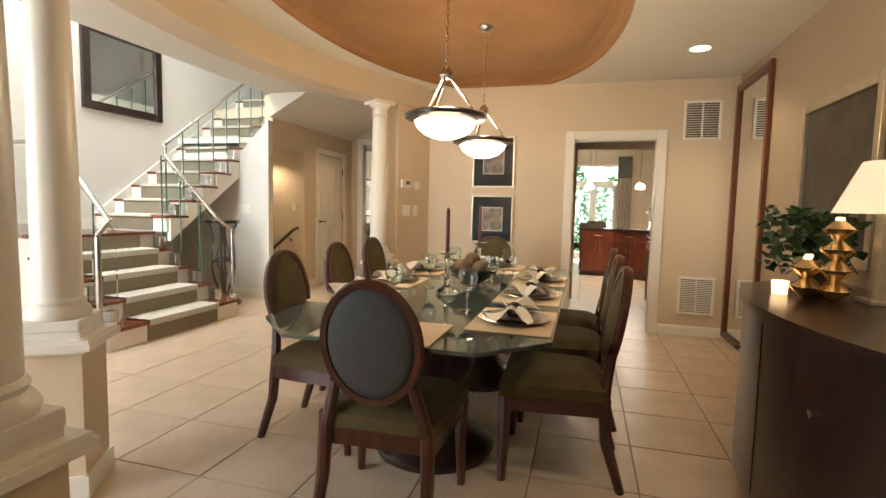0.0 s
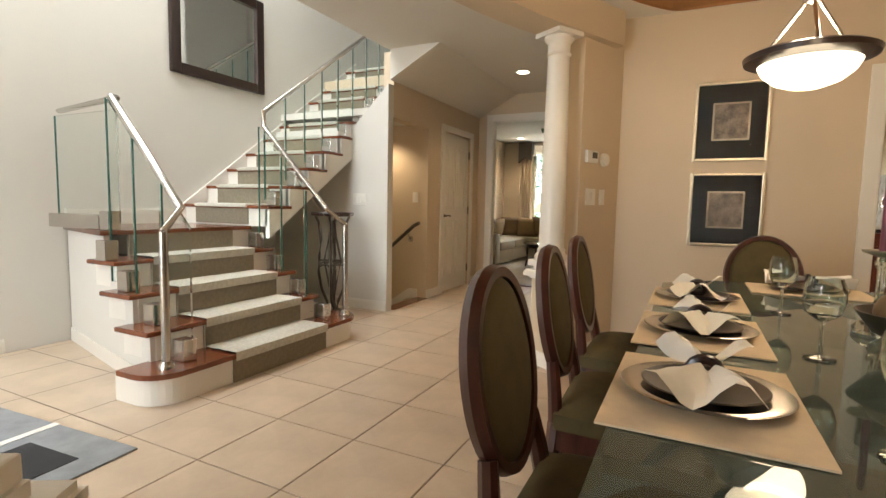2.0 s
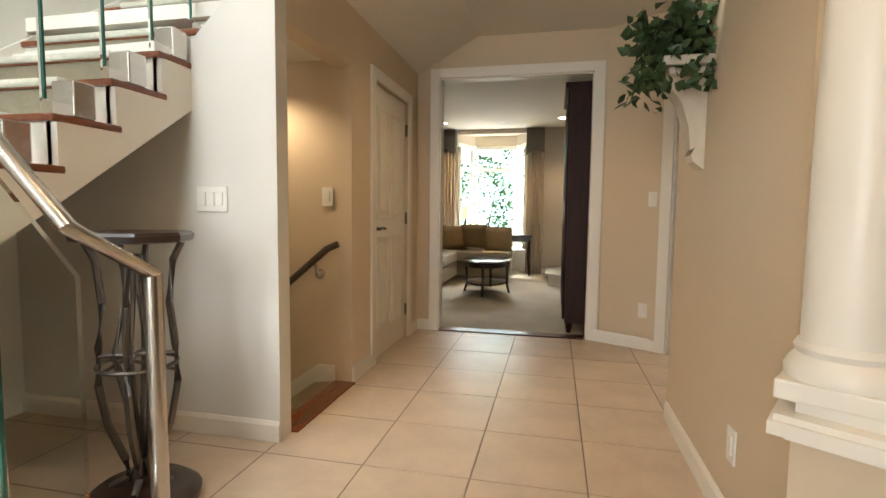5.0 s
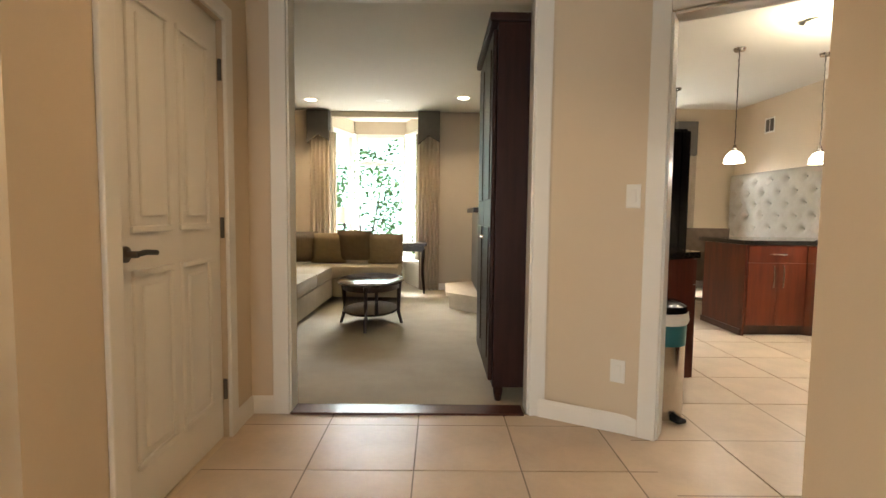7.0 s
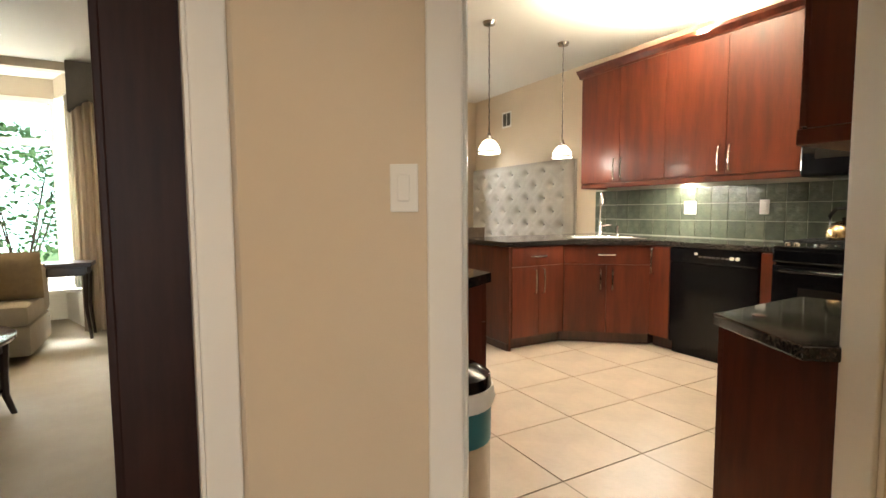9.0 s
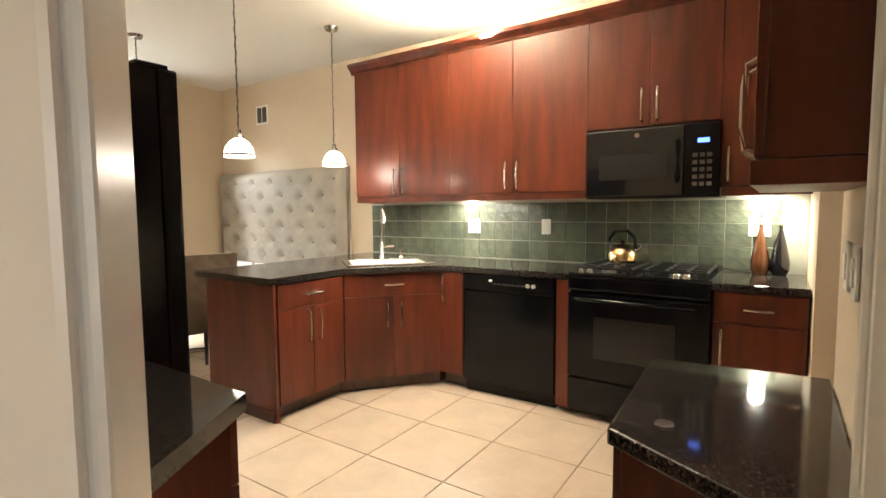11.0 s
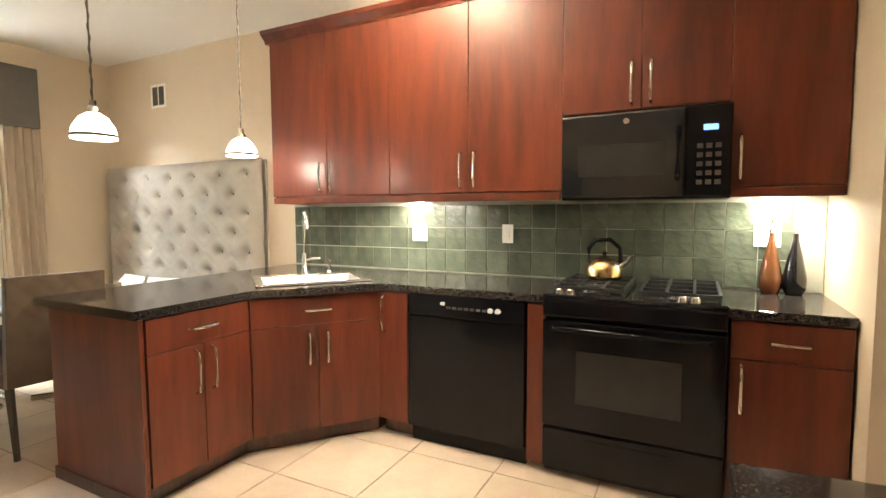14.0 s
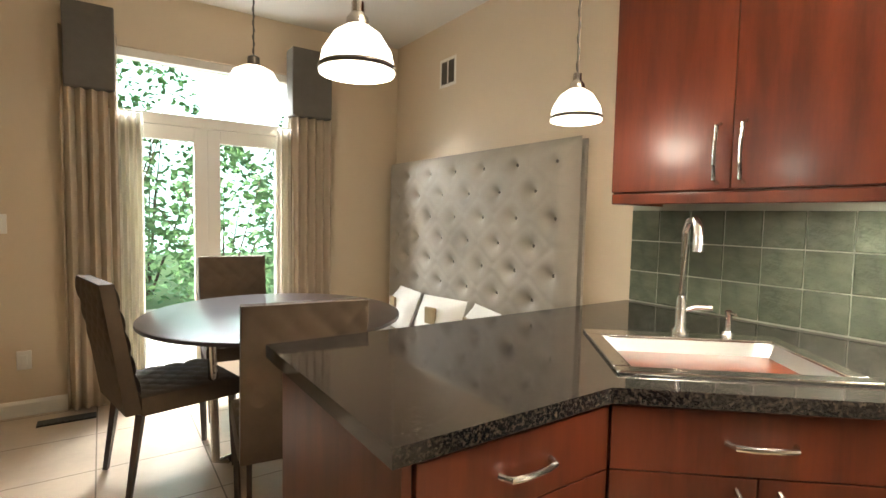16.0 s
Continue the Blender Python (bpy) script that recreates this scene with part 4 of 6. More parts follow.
o = thing("flower", (-0.42, 3.02, 0.752), 0, "white folded napkin flower on the table", "napkin")
for k in range(7):
    a = 2 * math.pi * k / 7
    part("petal", bmT(grid_sheet(5, 5, lambda u, v: ((v - 0.5) * 0.06 * math.sin(0.5 + 2.2 * u), 0.09 * u, 0.02 + 0.07 * math.sin(1.6 * u))), Matrix.Rotation(a, 4, "Z")), LINEN, o, smooth=True)

# chandeliers
for cx, cy in CHANDELIERS:
    zt = 2.645
    o = thing("chandelier", (cx, cy, 0), 0, "bowl pendant with lit alabaster glass, dark rim and three steel arms", "chandelier", "pendants over the dining table")
    part("bowl", L([(0.0, 1.635), (0.06, 1.640), (0.12, 1.662), (0.165, 1.700), (0.185, 1.74), (0.178, 1.74), (0.155, 1.705), (0.11, 1.675), (0.0, 1.655)], 36), BOWLGLASS, o, "glowing alabaster bowl", smooth=True)
    part("rim", L([(0.182, 1.735), (0.235, 1.752), (0.24, 1.772), (0.215, 1.785), (0.182, 1.775)], 36), ESPRESSO, o, "dark bronze rim", smooth=True)
    for k in range(3):
        a = 2 * math.pi * k / 3 + 0.5
        part("arm", TB([(0.20 * math.cos(a), 0.20 * math.sin(a), 1.78), (0.02 * math.cos(a), 0.02 * math.sin(a), 2.0)], 0.008, 8), STEEL, o, smooth=True)
    part("hub", L([(0.0, 1.97), (0.03, 1.98), (0.042, 2.005), (0.03, 2.03), (0.012, 2.05), (0.0, 2.052)], 20), STEEL, o, smooth=True)
    bm = bmesh.new()
    for k in range(16):
        z0 = 2.05 + (zt - 2.07) * k / 16
        t = (k % 2) * math.pi / 2
        tube(bm, [(0.009 * math.cos(t) * math.cos(a), 0.009 * math.sin(t) * math.cos(a), z0 + 0.02 + 0.024 * math.sin(a)) for a in [2 * math.pi * j / 8 for j in range(9)]], 0.0028, 5)
    part("chain", bm, STEEL, o)
    part("canopy", L([(0.0, zt - 0.035), (0.045, zt - 0.03), (0.062, zt - 0.008), (0.062, zt + 0.005)], 24), STEEL, o, smooth=True)

# pictures, thermostat, switches, vents
def picture(name, m, w, h, frame_mat, fw, parts, label):
    """A framed picture in the plane y = 0 of m, facing -y."""
    o = thing(name, label=label, category="picture")
    o.matrix_basis = m
    for a in ((-w / 2, -0.03, -h / 2, -w / 2 + fw, -0.002, h / 2), (w / 2 - fw, -0.03, -h / 2, w / 2, -0.002, h / 2), (-w / 2 + fw, -0.03, -h / 2, w / 2 - fw, -0.002, -h / 2 + fw), (-w / 2 + fw, -0.03, h / 2 - fw, w / 2 - fw, -0.002, h / 2)):
        part("frame_side", B(*a, bevel=0.005), frame_mat, o)
    y = -0.008
    for n, mat, ww, hh in parts:
        part(n, B(-ww / 2, y, -hh / 2, ww / 2, y + 0.005, hh / 2), mat, o)
        y -= 0.004
    return o


for z0, z1 in ((1.47, 2.03), (0.86, 1.39)):
    o = picture("framed_print", pose(-0.955, 5.398, (z0 + z1) / 2), 0.47, z1 - z0, SILVERLEAF, 0.022, (("mat_board", MATBOARD, 0.43, z1 - z0 - 0.04), ("inner_mat", SILVERLEAF, 0.235, 0.265), ("print", PRINT, 0.21, 0.24)), "framed sepia print in a wide black mat with a silver frame")
    part("glazing", B(-0.215, -0.026, -(z1 - z0) / 2 + 0.02, 0.215, -0.024, (z1 - z0) / 2 - 0.02), PANE, o)
PW = along(-1.90, 4.92, -1.70, 5.4)
def plate(name, m, w, h, label, cat, gangs=1):
    o = thing(name, label=label, category=cat, group="wall plates")
    o.matrix_basis = m
    part("plate", B(-w / 2, -0.008, -h / 2, w / 2, 0, h / 2, bevel=0.003), PLASTIC, o)
    for k in range(gangs):
        x = (k - (gangs - 1) / 2) * 0.046
        part("rocker", B(x - 0.016, -0.013, -0.033, x + 0.016, -0.006, 0.033, bevel=0.003), PLASTIC, o)
    return o


o = thing("thermostat", label="white wall thermostat with a grey display", category="thermostat")
o.matrix_basis = PW @ pose(0.12, 0, 1.49)
part("body", B(-0.07, -0.028, -0.045, 0.07, 0, 0.045, bevel=0.008), PLASTIC, o)
part("display", B(-0.01, -0.031, -0.012, 0.05, -0.027, 0.03), PEWTER, o)
o = thing("wall_sensor", label="round white wall sensor", category="sensor")
o.matrix_basis = PW @ pose(0.30, 0, 1.48)
part("disc", L([(0.0, 0.03), (0.04, 0.028), (0.048, 0.015), (0.05, 0.0)], 24, pose(0, 0, 0, 90)), PLASTIC, o, smooth=True)
plate("switch_plate", PW @ pose(0.14, 0, 1.20), 0.12, 0.12, "white double switch plate on the wall", "switch", 2)
plate("switch_plate", PW @ pose(0.29, 0, 1.20), 0.07, 0.115, "white single switch plate on the wall", "switch")
plate("switch_plate", pose(-4.30, 5.597, 1.16), 0.165, 0.12, "white triple switch plate on the stair wall", "switch", 3)
dm = along(-2.30, 8.0, DX, DY)
plate("switch_plate", dm @ pose(0.432, 0.0, 1.228), 0.070, 0.118, "white rocker switch beside the kitchen door", "switch")
plate("outlet_plate", dm @ pose(0.385, 0, 0.325), 0.075, 0.12, "white outlet plate low on the diagonal wall", "outlet")
plate("switch_plate", pose(-4.12, 6.465, 1.20), 0.075, 0.12, "white switch plate by the cellar stairs", "switch")
plate("outlet_plate", pose(-2.082, 5.35, 0.32, 0, 0, -90), 0.075, 0.12, "white outlet plate on the pier", "outlet")
for x in (-0.36, -0.52):
    plate("switch_plate", pose(x, 7.222, 1.17, 0, 0, 180), 0.075, 0.12, "white switch plate on the kitchen wall", "switch")


def wall_vent(name, m, w, h, slats, label, vertical=False):
    o = thing(name, label=label, category="vent", group="wall vents")
    o.matrix_basis = m
    part("backing", B(-w / 2 + 0.01, -0.004, -h / 2 + 0.01, w / 2 - 0.01, -0.001, h / 2 - 0.01), PEWTER, o)
    for a in ((-w / 2, -0.016, -h / 2, -w / 2 + 0.025, 0, h / 2), (w / 2 - 0.025, -0.016, -h / 2, w / 2, 0, h / 2), (-w / 2 + 0.025, -0.016, -h / 2, w / 2 - 0.025, 0, -h / 2 + 0.025), (-w / 2 + 0.025, -0.016, h / 2 - 0.025, w / 2 - 0.025, 0, h / 2), (-0.008, -0.014, -h / 2 + 0.025, 0.008, 0, h / 2 - 0.025)):
        part("frame_side", B(*a, bevel=0.003), WHITE, o)
    for k in range(slats):
        z = -h / 2 + 0.03 + (h - 0.06) * (k + 0.5) / slats
        part("slat", B(-w / 2 + 0.025, -0.006, -0.002, w / 2 - 0.025, 0.006, 0.002, m=pose(0, -0.008, z, 35)), WHITE, o)


wall_vent("wall_vent", pose(1.10, 5.398, 2.15), 0.34, 0.38, 14, "white slatted return air vent high on the wall")
wall_vent("wall_vent", pose(1.14, 5.398, 0.41), 0.34, 0.38, 18, "white slatted return air vent low on the wall")
wall_vent("wall_vent", pose(1.778, 12.40, 2.44, 0, 0, 90), 0.22, 0.22, 8, "small grey wall vent by the ceiling")

# tall mirror and painting on the taupe wall
o = thing("tall_mirror", (1.418, 4.93, 0), 90, "tall wall mirror in a red-brown wooden frame", "mirror")
W2, H2 = 0.46, 2.46
for a in ((-W2, -0.0, 0.03, -W2 + 0.06, 0.035, H2), (W2 - 0.06, 0.0, 0.03, W2, 0.035, H2), (-W2 + 0.06, 0, 0.03, W2 - 0.06, 0.035, 0.09), (-W2 + 0.06, 0, H2 - 0.06, W2 - 0.06, 0.035, H2)):
    part("frame_side", B(*a, bevel=0.006), DARKWOODTRIM, o)
part("glass", B(-W2 + 0.06, 0.004, 0.09, W2 - 0.06, 0.012, H2 - 0.06), MIRROR, o, "clear mirror glass")
picture("framed_painting", pose(1.418, 3.33, 1.46, 0, 0, -90), 0.95, 0.98, SILVERLEAF, 0.055, (("canvas", DARKPAINTING, 0.85, 0.88),), "dark landscape painting in a wide silver-gilt frame")

# bow-fronted buffet
buf = thing("buffet", (1.40, 2.10, 0), 90, "bow-fronted espresso wood buffet cabinet", "buffet")
BW, BD = 0.95, 0.70
def bow(grow, y0=0.0):
    return [(-BW - grow, y0)] + [((BW + grow) * -math.cos(math.pi * k / 28), y0 + (BD + grow - 0.02) * math.sin(math.pi * k / 28) ** 0.62) for k in range(1, 28)] + [(BW + grow, y0)]


part("body", PR(bow(0.0), 0.09, 0.845), ESPRESSO, buf, smooth=True)
part("top", PR(bow(0.02), 0.845, 0.88), ESPRESSO, buf, "polished dark top", smooth=True)
part("plinth", PR(bow(-0.015), 0.06, 0.09), ESPRESSO, buf, smooth=True)
for x, y in ((-0.68, 0.05), (0.68, 0.05), (0.45, 0.50), (-0.45, 0.50)):
    part("foot", L([(0.03, 0.0), (0.04, 0.03), (0.035, 0.062)], 12, pose(x, y, 0)), ESPRESSO, buf, smooth=True)
for k, aa in ((0, 0.36), (1, 0.64)):
    a = math.pi * aa
    part("knob", L([(0.0, 0.028), (0.014, 0.024), (0.014, 0.014), (0.006, 0.0)], 12, pose(BW * math.cos(a) * -1 * -1, (BD - 0.02) * math.sin(a) ** 0.62, 0.62, -90)), STEEL, buf, smooth=True)
for a in (math.pi * 0.5, math.pi * 0.22, math.pi * 0.78):
    part("door_joint", TB([(BW * math.cos(a), (BD - 0.019) * math.sin(a) ** 0.62, 0.12), (BW * math.cos(a), (BD - 0.019) * math.sin(a) ** 0.62, 0.82)], 0.002, 6), BLACK, buf)


def leafy(name, at, label, n, spread, drop, seed, mat, size=0.045):
    rng = random.Random(seed)
    bm = bmesh.new()
    for k in range(n):
        a = rng.uniform(0, 2 * math.pi)
        r = spread * rng.random() ** 0.6
        z = rng.uniform(-drop, 0.18) * (0.3 + 0.7 * r / spread) + rng.uniform(0, 0.12) * (1 - r / spread)
        m = Matrix.Translation((r * math.cos(a), r * math.sin(a), z)) @ Euler((rng.uniform(-1.2, 1.2), rng.uniform(-1.2, 1.2), rng.uniform(0, 6))).to_matrix().to_4x4()
        s = size * rng.uniform(0.6, 1.2)
        pts = [(0, 0, 0), (0.45, 0.25, 0.1), (0.30, 0.65, 0.05), (0, 1.1, -0.1), (-0.30, 0.65, 0.05), (-0.45, 0.25, 0.1)]
        vs = [bm.verts.new(m @ Vector((s * p[0], s * p[1], s * p[2]))) for p in pts]
        c = bm.verts.new(m @ Vector((0, s * 0.5, -s * 0.06)))
        for i in range(6):
            bm.faces.new((c, vs[i], vs[(i + 1) % 6]))
    return bm


def stems(n, spread, drop, seed):
    rng = random.Random(seed)
    bm = bmesh.new()
    for k in range(n):
        a = rng.uniform(0, 6.28)
        tube(bm, [(0, 0, -0.03), (spread * 0.5 * math.cos(a), spread * 0.5 * math.sin(a), 0.08), (spread * math.cos(a), spread * math.sin(a), rng.uniform(-drop, 0.08))], 0.003, 5)
    return bm


o = thing("potted_ivy", (1.14, 2.80, 0.881), 0, "trailing green ivy in a dark pot on the buffet", "plant")
part("pot", L([(0.05, 0), (0.07, 0.11), (0.075, 0.12), (0.066, 0.12), (0.05, 0.09)], 20), PEWTER, o, smooth=True)
part("foliage", bmT(leafy("f", 0, "", 330, 0.19, 0.16, 5, LEAF, 0.055), pose(-0.03, 0, 0.22)), LEAF, o)
part("stems", bmT(stems(14, 0.2, 0.14, 6), pose(0, 0, 0.16)), LEAF, o)
def cup_tower(x, y, n):
    o = thing("votive_tower", (x, y, 0.881), 0, "stack of gilded cone cups with a lit candle", "candle holder", "votive towers on the buffet")
    for k in range(n):
        z = 0.085 * k
        part("cup", L([(0.012, z), (0.06, z + 0.045), (0.062, z + 0.05), (0.055, z + 0.05), (0.014, z + 0.085)], 20), CUP, o, smooth=True)
    part("candle", L([(0.016, 0.085 * n - 0.01), (0.016, 0.085 * n + 0.012), (0, 0.085 * n + 0.013)], 12), FLAME, o, smooth=True)


cup_tower(1.02, 2.54, 2)
cup_tower(1.10, 2.48, 3)
cup_tower(1.04, 2.33, 4)
cup_tower(0.97, 2.42, 2)
o = thing("votive_candle", (0.90, 2.50, 0.881), 0, "lit white votive candle in a glass cup", "candle")
part("cup", L([(0.03, 0), (0.035, 0.06), (0.032, 0.06), (0.028, 0.01), (0, 0.008)], 16), FLAME, o, smooth=True)
o = thing("table_lamp", (1.22, 2.36, 0.881), 0, "tall table lamp with an ivory tapered shade", "lamp")
part("base", B(-0.07, -0.07, 0, 0.07, 0.07, 0.02, bevel=0.004), SILVERLEAF, o)
part("stem", L([(0.055, 0.02), (0.05, 0.10), (0.042, 0.40), (0.02, 0.42), (0.012, 0.45)], 4, pose(0, 0, 0, 0, 0, 45)), SILVERLEAF, o)
part("shade", L([(0.19, 0.37), (0.10, 0.58), (0.097, 0.58), (0.187, 0.37)], 32), SHADE, o, "ivory cloth shade", smooth=True)

# stair hall: mirror, pedestal, plant on a bracket
o = thing("wall_mirror", (-5.497, 4.83, 2.72), 90, "large mirror in a dark wooden frame on the stair wall", "mirror")
o.matrix_basis = pose(-5.497, 4.87, 2.77, 0, 0, 90)
MW, MH = 0.55, 0.49
for a in ((-MW, -0.045, -MH, -MW + 0.10, 0, MH), (MW - 0.10, -0.045, -MH, MW, 0, MH), (-MW + 0.1, -0.045, -MH, MW - 0.1, 0, -MH + 0.10), (-MW + 0.1, -0.045, MH - 0.10, MW - 0.1, 0, MH)):
    part("frame_side", B(*a, bevel=0.012), ESPRESSO, o)
part("glass", B(-MW + 0.1, -0.015, -MH + 0.1, MW - 0.1, -0.008, MH - 0.1), MIRROR, o)

o = thing("pedestal_stand", (-4.20, 5.03, 0), 0, "wrought iron pedestal stand with a dark octagonal top", "stand")
part("top", L([(0.16, 0.90), (0.185, 0.905), (0.19, 0.925), (0.18, 0.935), (0.0, 0.935)], 8), ESPRESSO, o, "dark octagonal top")
part("base", L([(0.19, 0.0), (0.195, 0.03), (0.17, 0.05), (0.15, 0.065), (0.0, 0.07)], 24), ESPRESSO, o, smooth=True)
for k in range(4):
    a = math.pi / 2 * k + 0.5
    c, s = math.cos(a), math.sin(a)
    out = [(0.15, 0.90), (0.12, 0.84), (0.105, 0.70), (0.12, 0.55), (0.125, 0.42), (0.10, 0.28), (0.05, 0.16), (0.04, 0.10), (0.10, 0.07)]
    part("scroll", TB([(r * c, r * s, z) for r, z in out], 0.013, 6), PEWTER, o, smooth=True)
    inn = [(0.015, 0.86), (0.03, 0.72), (0.075, 0.52), (0.03, 0.30), (0.012, 0.16), (0.04, 0.08)]
    part("stay", TB([(r * c, r * s, z) for r, z in inn], 0.009, 6), PEWTER, o, smooth=True)
    part("crossbar", TB([(0.0, 0.0, 0.52), (0.12 * c, 0.12 * s, 0.52)], 0.008, 6), PEWTER, o)
    part("crossbar", TB([(0.075 * c, 0.075 * s, 0.52), (0.12 * math.cos(a + 1.57), 0.12 * math.sin(a + 1.57), 0.46)], 0.006, 6), PEWTER, o)
part("ring", TB([(0.125 * math.cos(t), 0.125 * math.sin(t), 0.49) for t in [2 * math.pi * k / 24 for k in range(25)]], 0.007, 6), PEWTER, o)
o.scale = (1.05, 1.05, 1.10)

o = thing("corbel_shelf", (-2.082, 5.92, -0.03), 0, "cream plaster corbel shelf carved with scrolls", "shelf")
part("ledge", B(-0.20, -0.15, 1.76, -0.001, 0.15, 1.80, bevel=0.008), PLASTER, o)
part("moulding", B(-0.17, -0.12, 1.73, -0.001, 0.12, 1.76, bevel=0.01), PLASTER, o)
part("bracket", PR([(-0.001, 1.73), (-0.15, 1.73), (-0.15, 1.69), (-0.10, 1.62), (-0.07, 1.52), (-0.06, 1.42), (-0.04, 1.43), (-0.055, 1.40), (-0.045, 1.37), (-0.015, 1.345), (-0.001, 1.335)], -0.06, 0.06, "y"), PLASTER, o)
o = thing("hanging_plant", (-2.19, 5.92, 1.771), 0, "bushy green ivy trailing over the corbel shelf", "plant")
part("pot", L([(0.05, 0), (0.07, 0.08), (0.06, 0.08), (0.0, 0.06)], 16), ESPRESSO, o, smooth=True)
part("foliage", bmT(leafy("f", 0, "", 560, 0.20, 0.24, 9, LEAF, 0.055), pose(-0.03, -0.03, 0.04)), LEAF, o)
part("stems", bmT(stems(16, 0.2, 0.2, 7), pose(0, 0, 0.07)), LEAF, o)

# recessed lights
for c in CANS:
    o = thing("recessed_light", c, 0, "round recessed ceiling light, lit", "ceiling light", "recessed lights")
    part("trim_ring", L([(0.072, 0.0), (0.095, -0.004), (0.098, 0.0), (0.098, 0.002), (0.072, 0.002)], 28), WHITE, o, smooth=True)
    part("lens", L([(0.071, -0.001), (0.04, -0.010), (0.0, -0.014)], 24), CANGLOW, o, "glowing lens", smooth=True)

# ---- kitchen ----
def bar_handle(o, m, ln, vertical=True):
    """A bowed steel pull in the plane y = 0 of m, facing -y."""
    h = ln / 2
    pts = [(-h, 0, 0), (-h + 0.012, -0.028, 0), (-h * 0.4, -0.034, 0), (h * 0.4, -0.034, 0), (h - 0.012, -0.028, 0), (h, 0, 0)]
    if vertical:
        pts = [(0, y, x) for x, y, z in pts]
    part("handle", bmT(TB(pts, 0.0075, 8), m), STEEL, o, "steel bow handle", smooth=True)


def cabinet(name, m, w, d, z0, z1, fronts, label, group, mat=None, toe=0.0):
    """A cabinet; m puts its front's lower left corner, the front facing -y. fronts: (x0, x1, z0, z1, handle)."""
    mat = mat or CHERRY
    o = thing(name, label=label, category="cabinet", group=group)
    o.matrix_basis = m
    part("body", B(0.001, 0.0, z0 + toe, w - 0.001, d, z1), mat, o)
    if toe:
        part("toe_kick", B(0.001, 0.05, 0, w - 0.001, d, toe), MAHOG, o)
    for x0, x1, a, b, hd in fronts:
        kind = "drawer" if b - a < 0.25 else "door"
        f = part(kind, B(x0 + 0.0015, -0.020, a + 0.0015, x1 - 0.0015, -0.001, b - 0.0015, bevel=0.0025), mat, o)
        if hd == "h":
            bar_handle(f, pose((x0 + x1) / 2, -0.020, (a + b) / 2), 0.15, False)
        elif hd:
            hx = x0 + 0.045 if hd[0] == "l" else x1 - 0.045
            hz = b - 0.13 if hd[1] == "t" else a + 0.13
            bar_handle(f, pose(hx, -0.020, hz), 0.215)
    return o


FXK = 1.14
BASE = "base cabinets"
def east(y):
    return pose(FXK, y, 0, 0, 0, -90)


cabinet("base_cabinet", east(9.46), 0.20, 0.62, 0, 0.87, ((0.0, 0.20, 0.10, 0.865, "lt"),), "narrow cherry base cabinet beside the dishwasher", BASE, toe=0.10)
cabinet("filler_panel", east(8.55), 0.085, 0.60, 0, 0.87, ((0.0, 0.085, 0.04, 0.865, ""),), "cherry filler panel between dishwasher and range", BASE, toe=0.04)
cabinet("base_cabinet", east(7.655), 0.425, 0.62, 0, 0.87, ((0.0, 0.425, 0.70, 0.865, "h"), (0.0, 0.425, 0.10, 0.70, "lt")), "cherry base cabinet with a drawer beside the range", BASE, toe=0.10)
# peninsula: end cabinet and diagonal sink cabinet
pen = cabinet("peninsula_cabinet", pose(0.0, 9.93, 0), 0.58, 0.68, 0, 0.87, ((0.01, 0.57, 0.70, 0.865, "h"), (0.01, 0.29, 0.10, 0.70, "rt"), (0.29, 0.57, 0.10, 0.70, "lt")), "cherry peninsula cabinet with a drawer and two doors", BASE, toe=0.10)
part("end_panel", B(-0.02, -0.02, 0.0, 0.0, 0.70, 0.868), CHERRY, pen, "cherry end panel")
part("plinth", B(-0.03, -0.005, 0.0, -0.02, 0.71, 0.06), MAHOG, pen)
dl = math.hypot(FXK - 0.58, 9.46 - 9.93)
dm2 = along(0.58, 9.93, FXK, 9.46)
sk = thing("sink_cabinet", label="diagonal cherry sink cabinet with a false drawer and two doors", category="cabinet", group=BASE)
part("body", PR([(0.582, 9.93), (FXK, 9.462), (1.76, 9.462), (1.76, 10.60), (0.582, 10.60)], 0.10, 0.868), CHERRY, sk)
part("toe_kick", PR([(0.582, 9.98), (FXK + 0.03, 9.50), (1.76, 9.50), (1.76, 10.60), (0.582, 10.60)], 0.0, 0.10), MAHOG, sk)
for x0, x1, a, b, hd in ((0.01, dl - 0.01, 0.70, 0.865, "h"), (0.01, dl / 2, 0.10, 0.70, "rt"), (dl / 2, dl - 0.01, 0.10, 0.70, "lt")):
    f = part("drawer" if hd == "h" else "door", bmT(B(x0 + 0.0015, -0.020, a + 0.0015, x1 - 0.0015, -0.001, b - 0.0015, bevel=0.0025), dm2), CHERRY, sk)
    if hd == "h":
        bar_handle(f, dm2 @ pose(dl / 2, -0.02, 0.785), 0.16, False)
    else:
        bar_handle(f, dm2 @ pose(x1 - 0.05 if hd[0] == "r" else x0 + 0.05, -0.02, 0.57), 0.195)

# worktop with a sink hole
o = thing("worktop", label="polished black granite worktop round the sink corner", category="worktop")
E_ = 0.028
outer = [(-0.045, 9.90), (0.565, 9.90), (FXK - E_, 9.425), (FXK - E_, 8.46), (1.775, 8.46), (1.775, 10.72), (-0.045, 10.72)]
SC, SR = Vector((1.07, 9.93, 0)), math.atan2(9.46 - 9.93, FXK - 0.58)
def sinkpt(x, y):
    return (SC.x + x * math.cos(SR) - y * math.sin(SR), SC.y + x * math.sin(SR) + y * math.cos(SR))


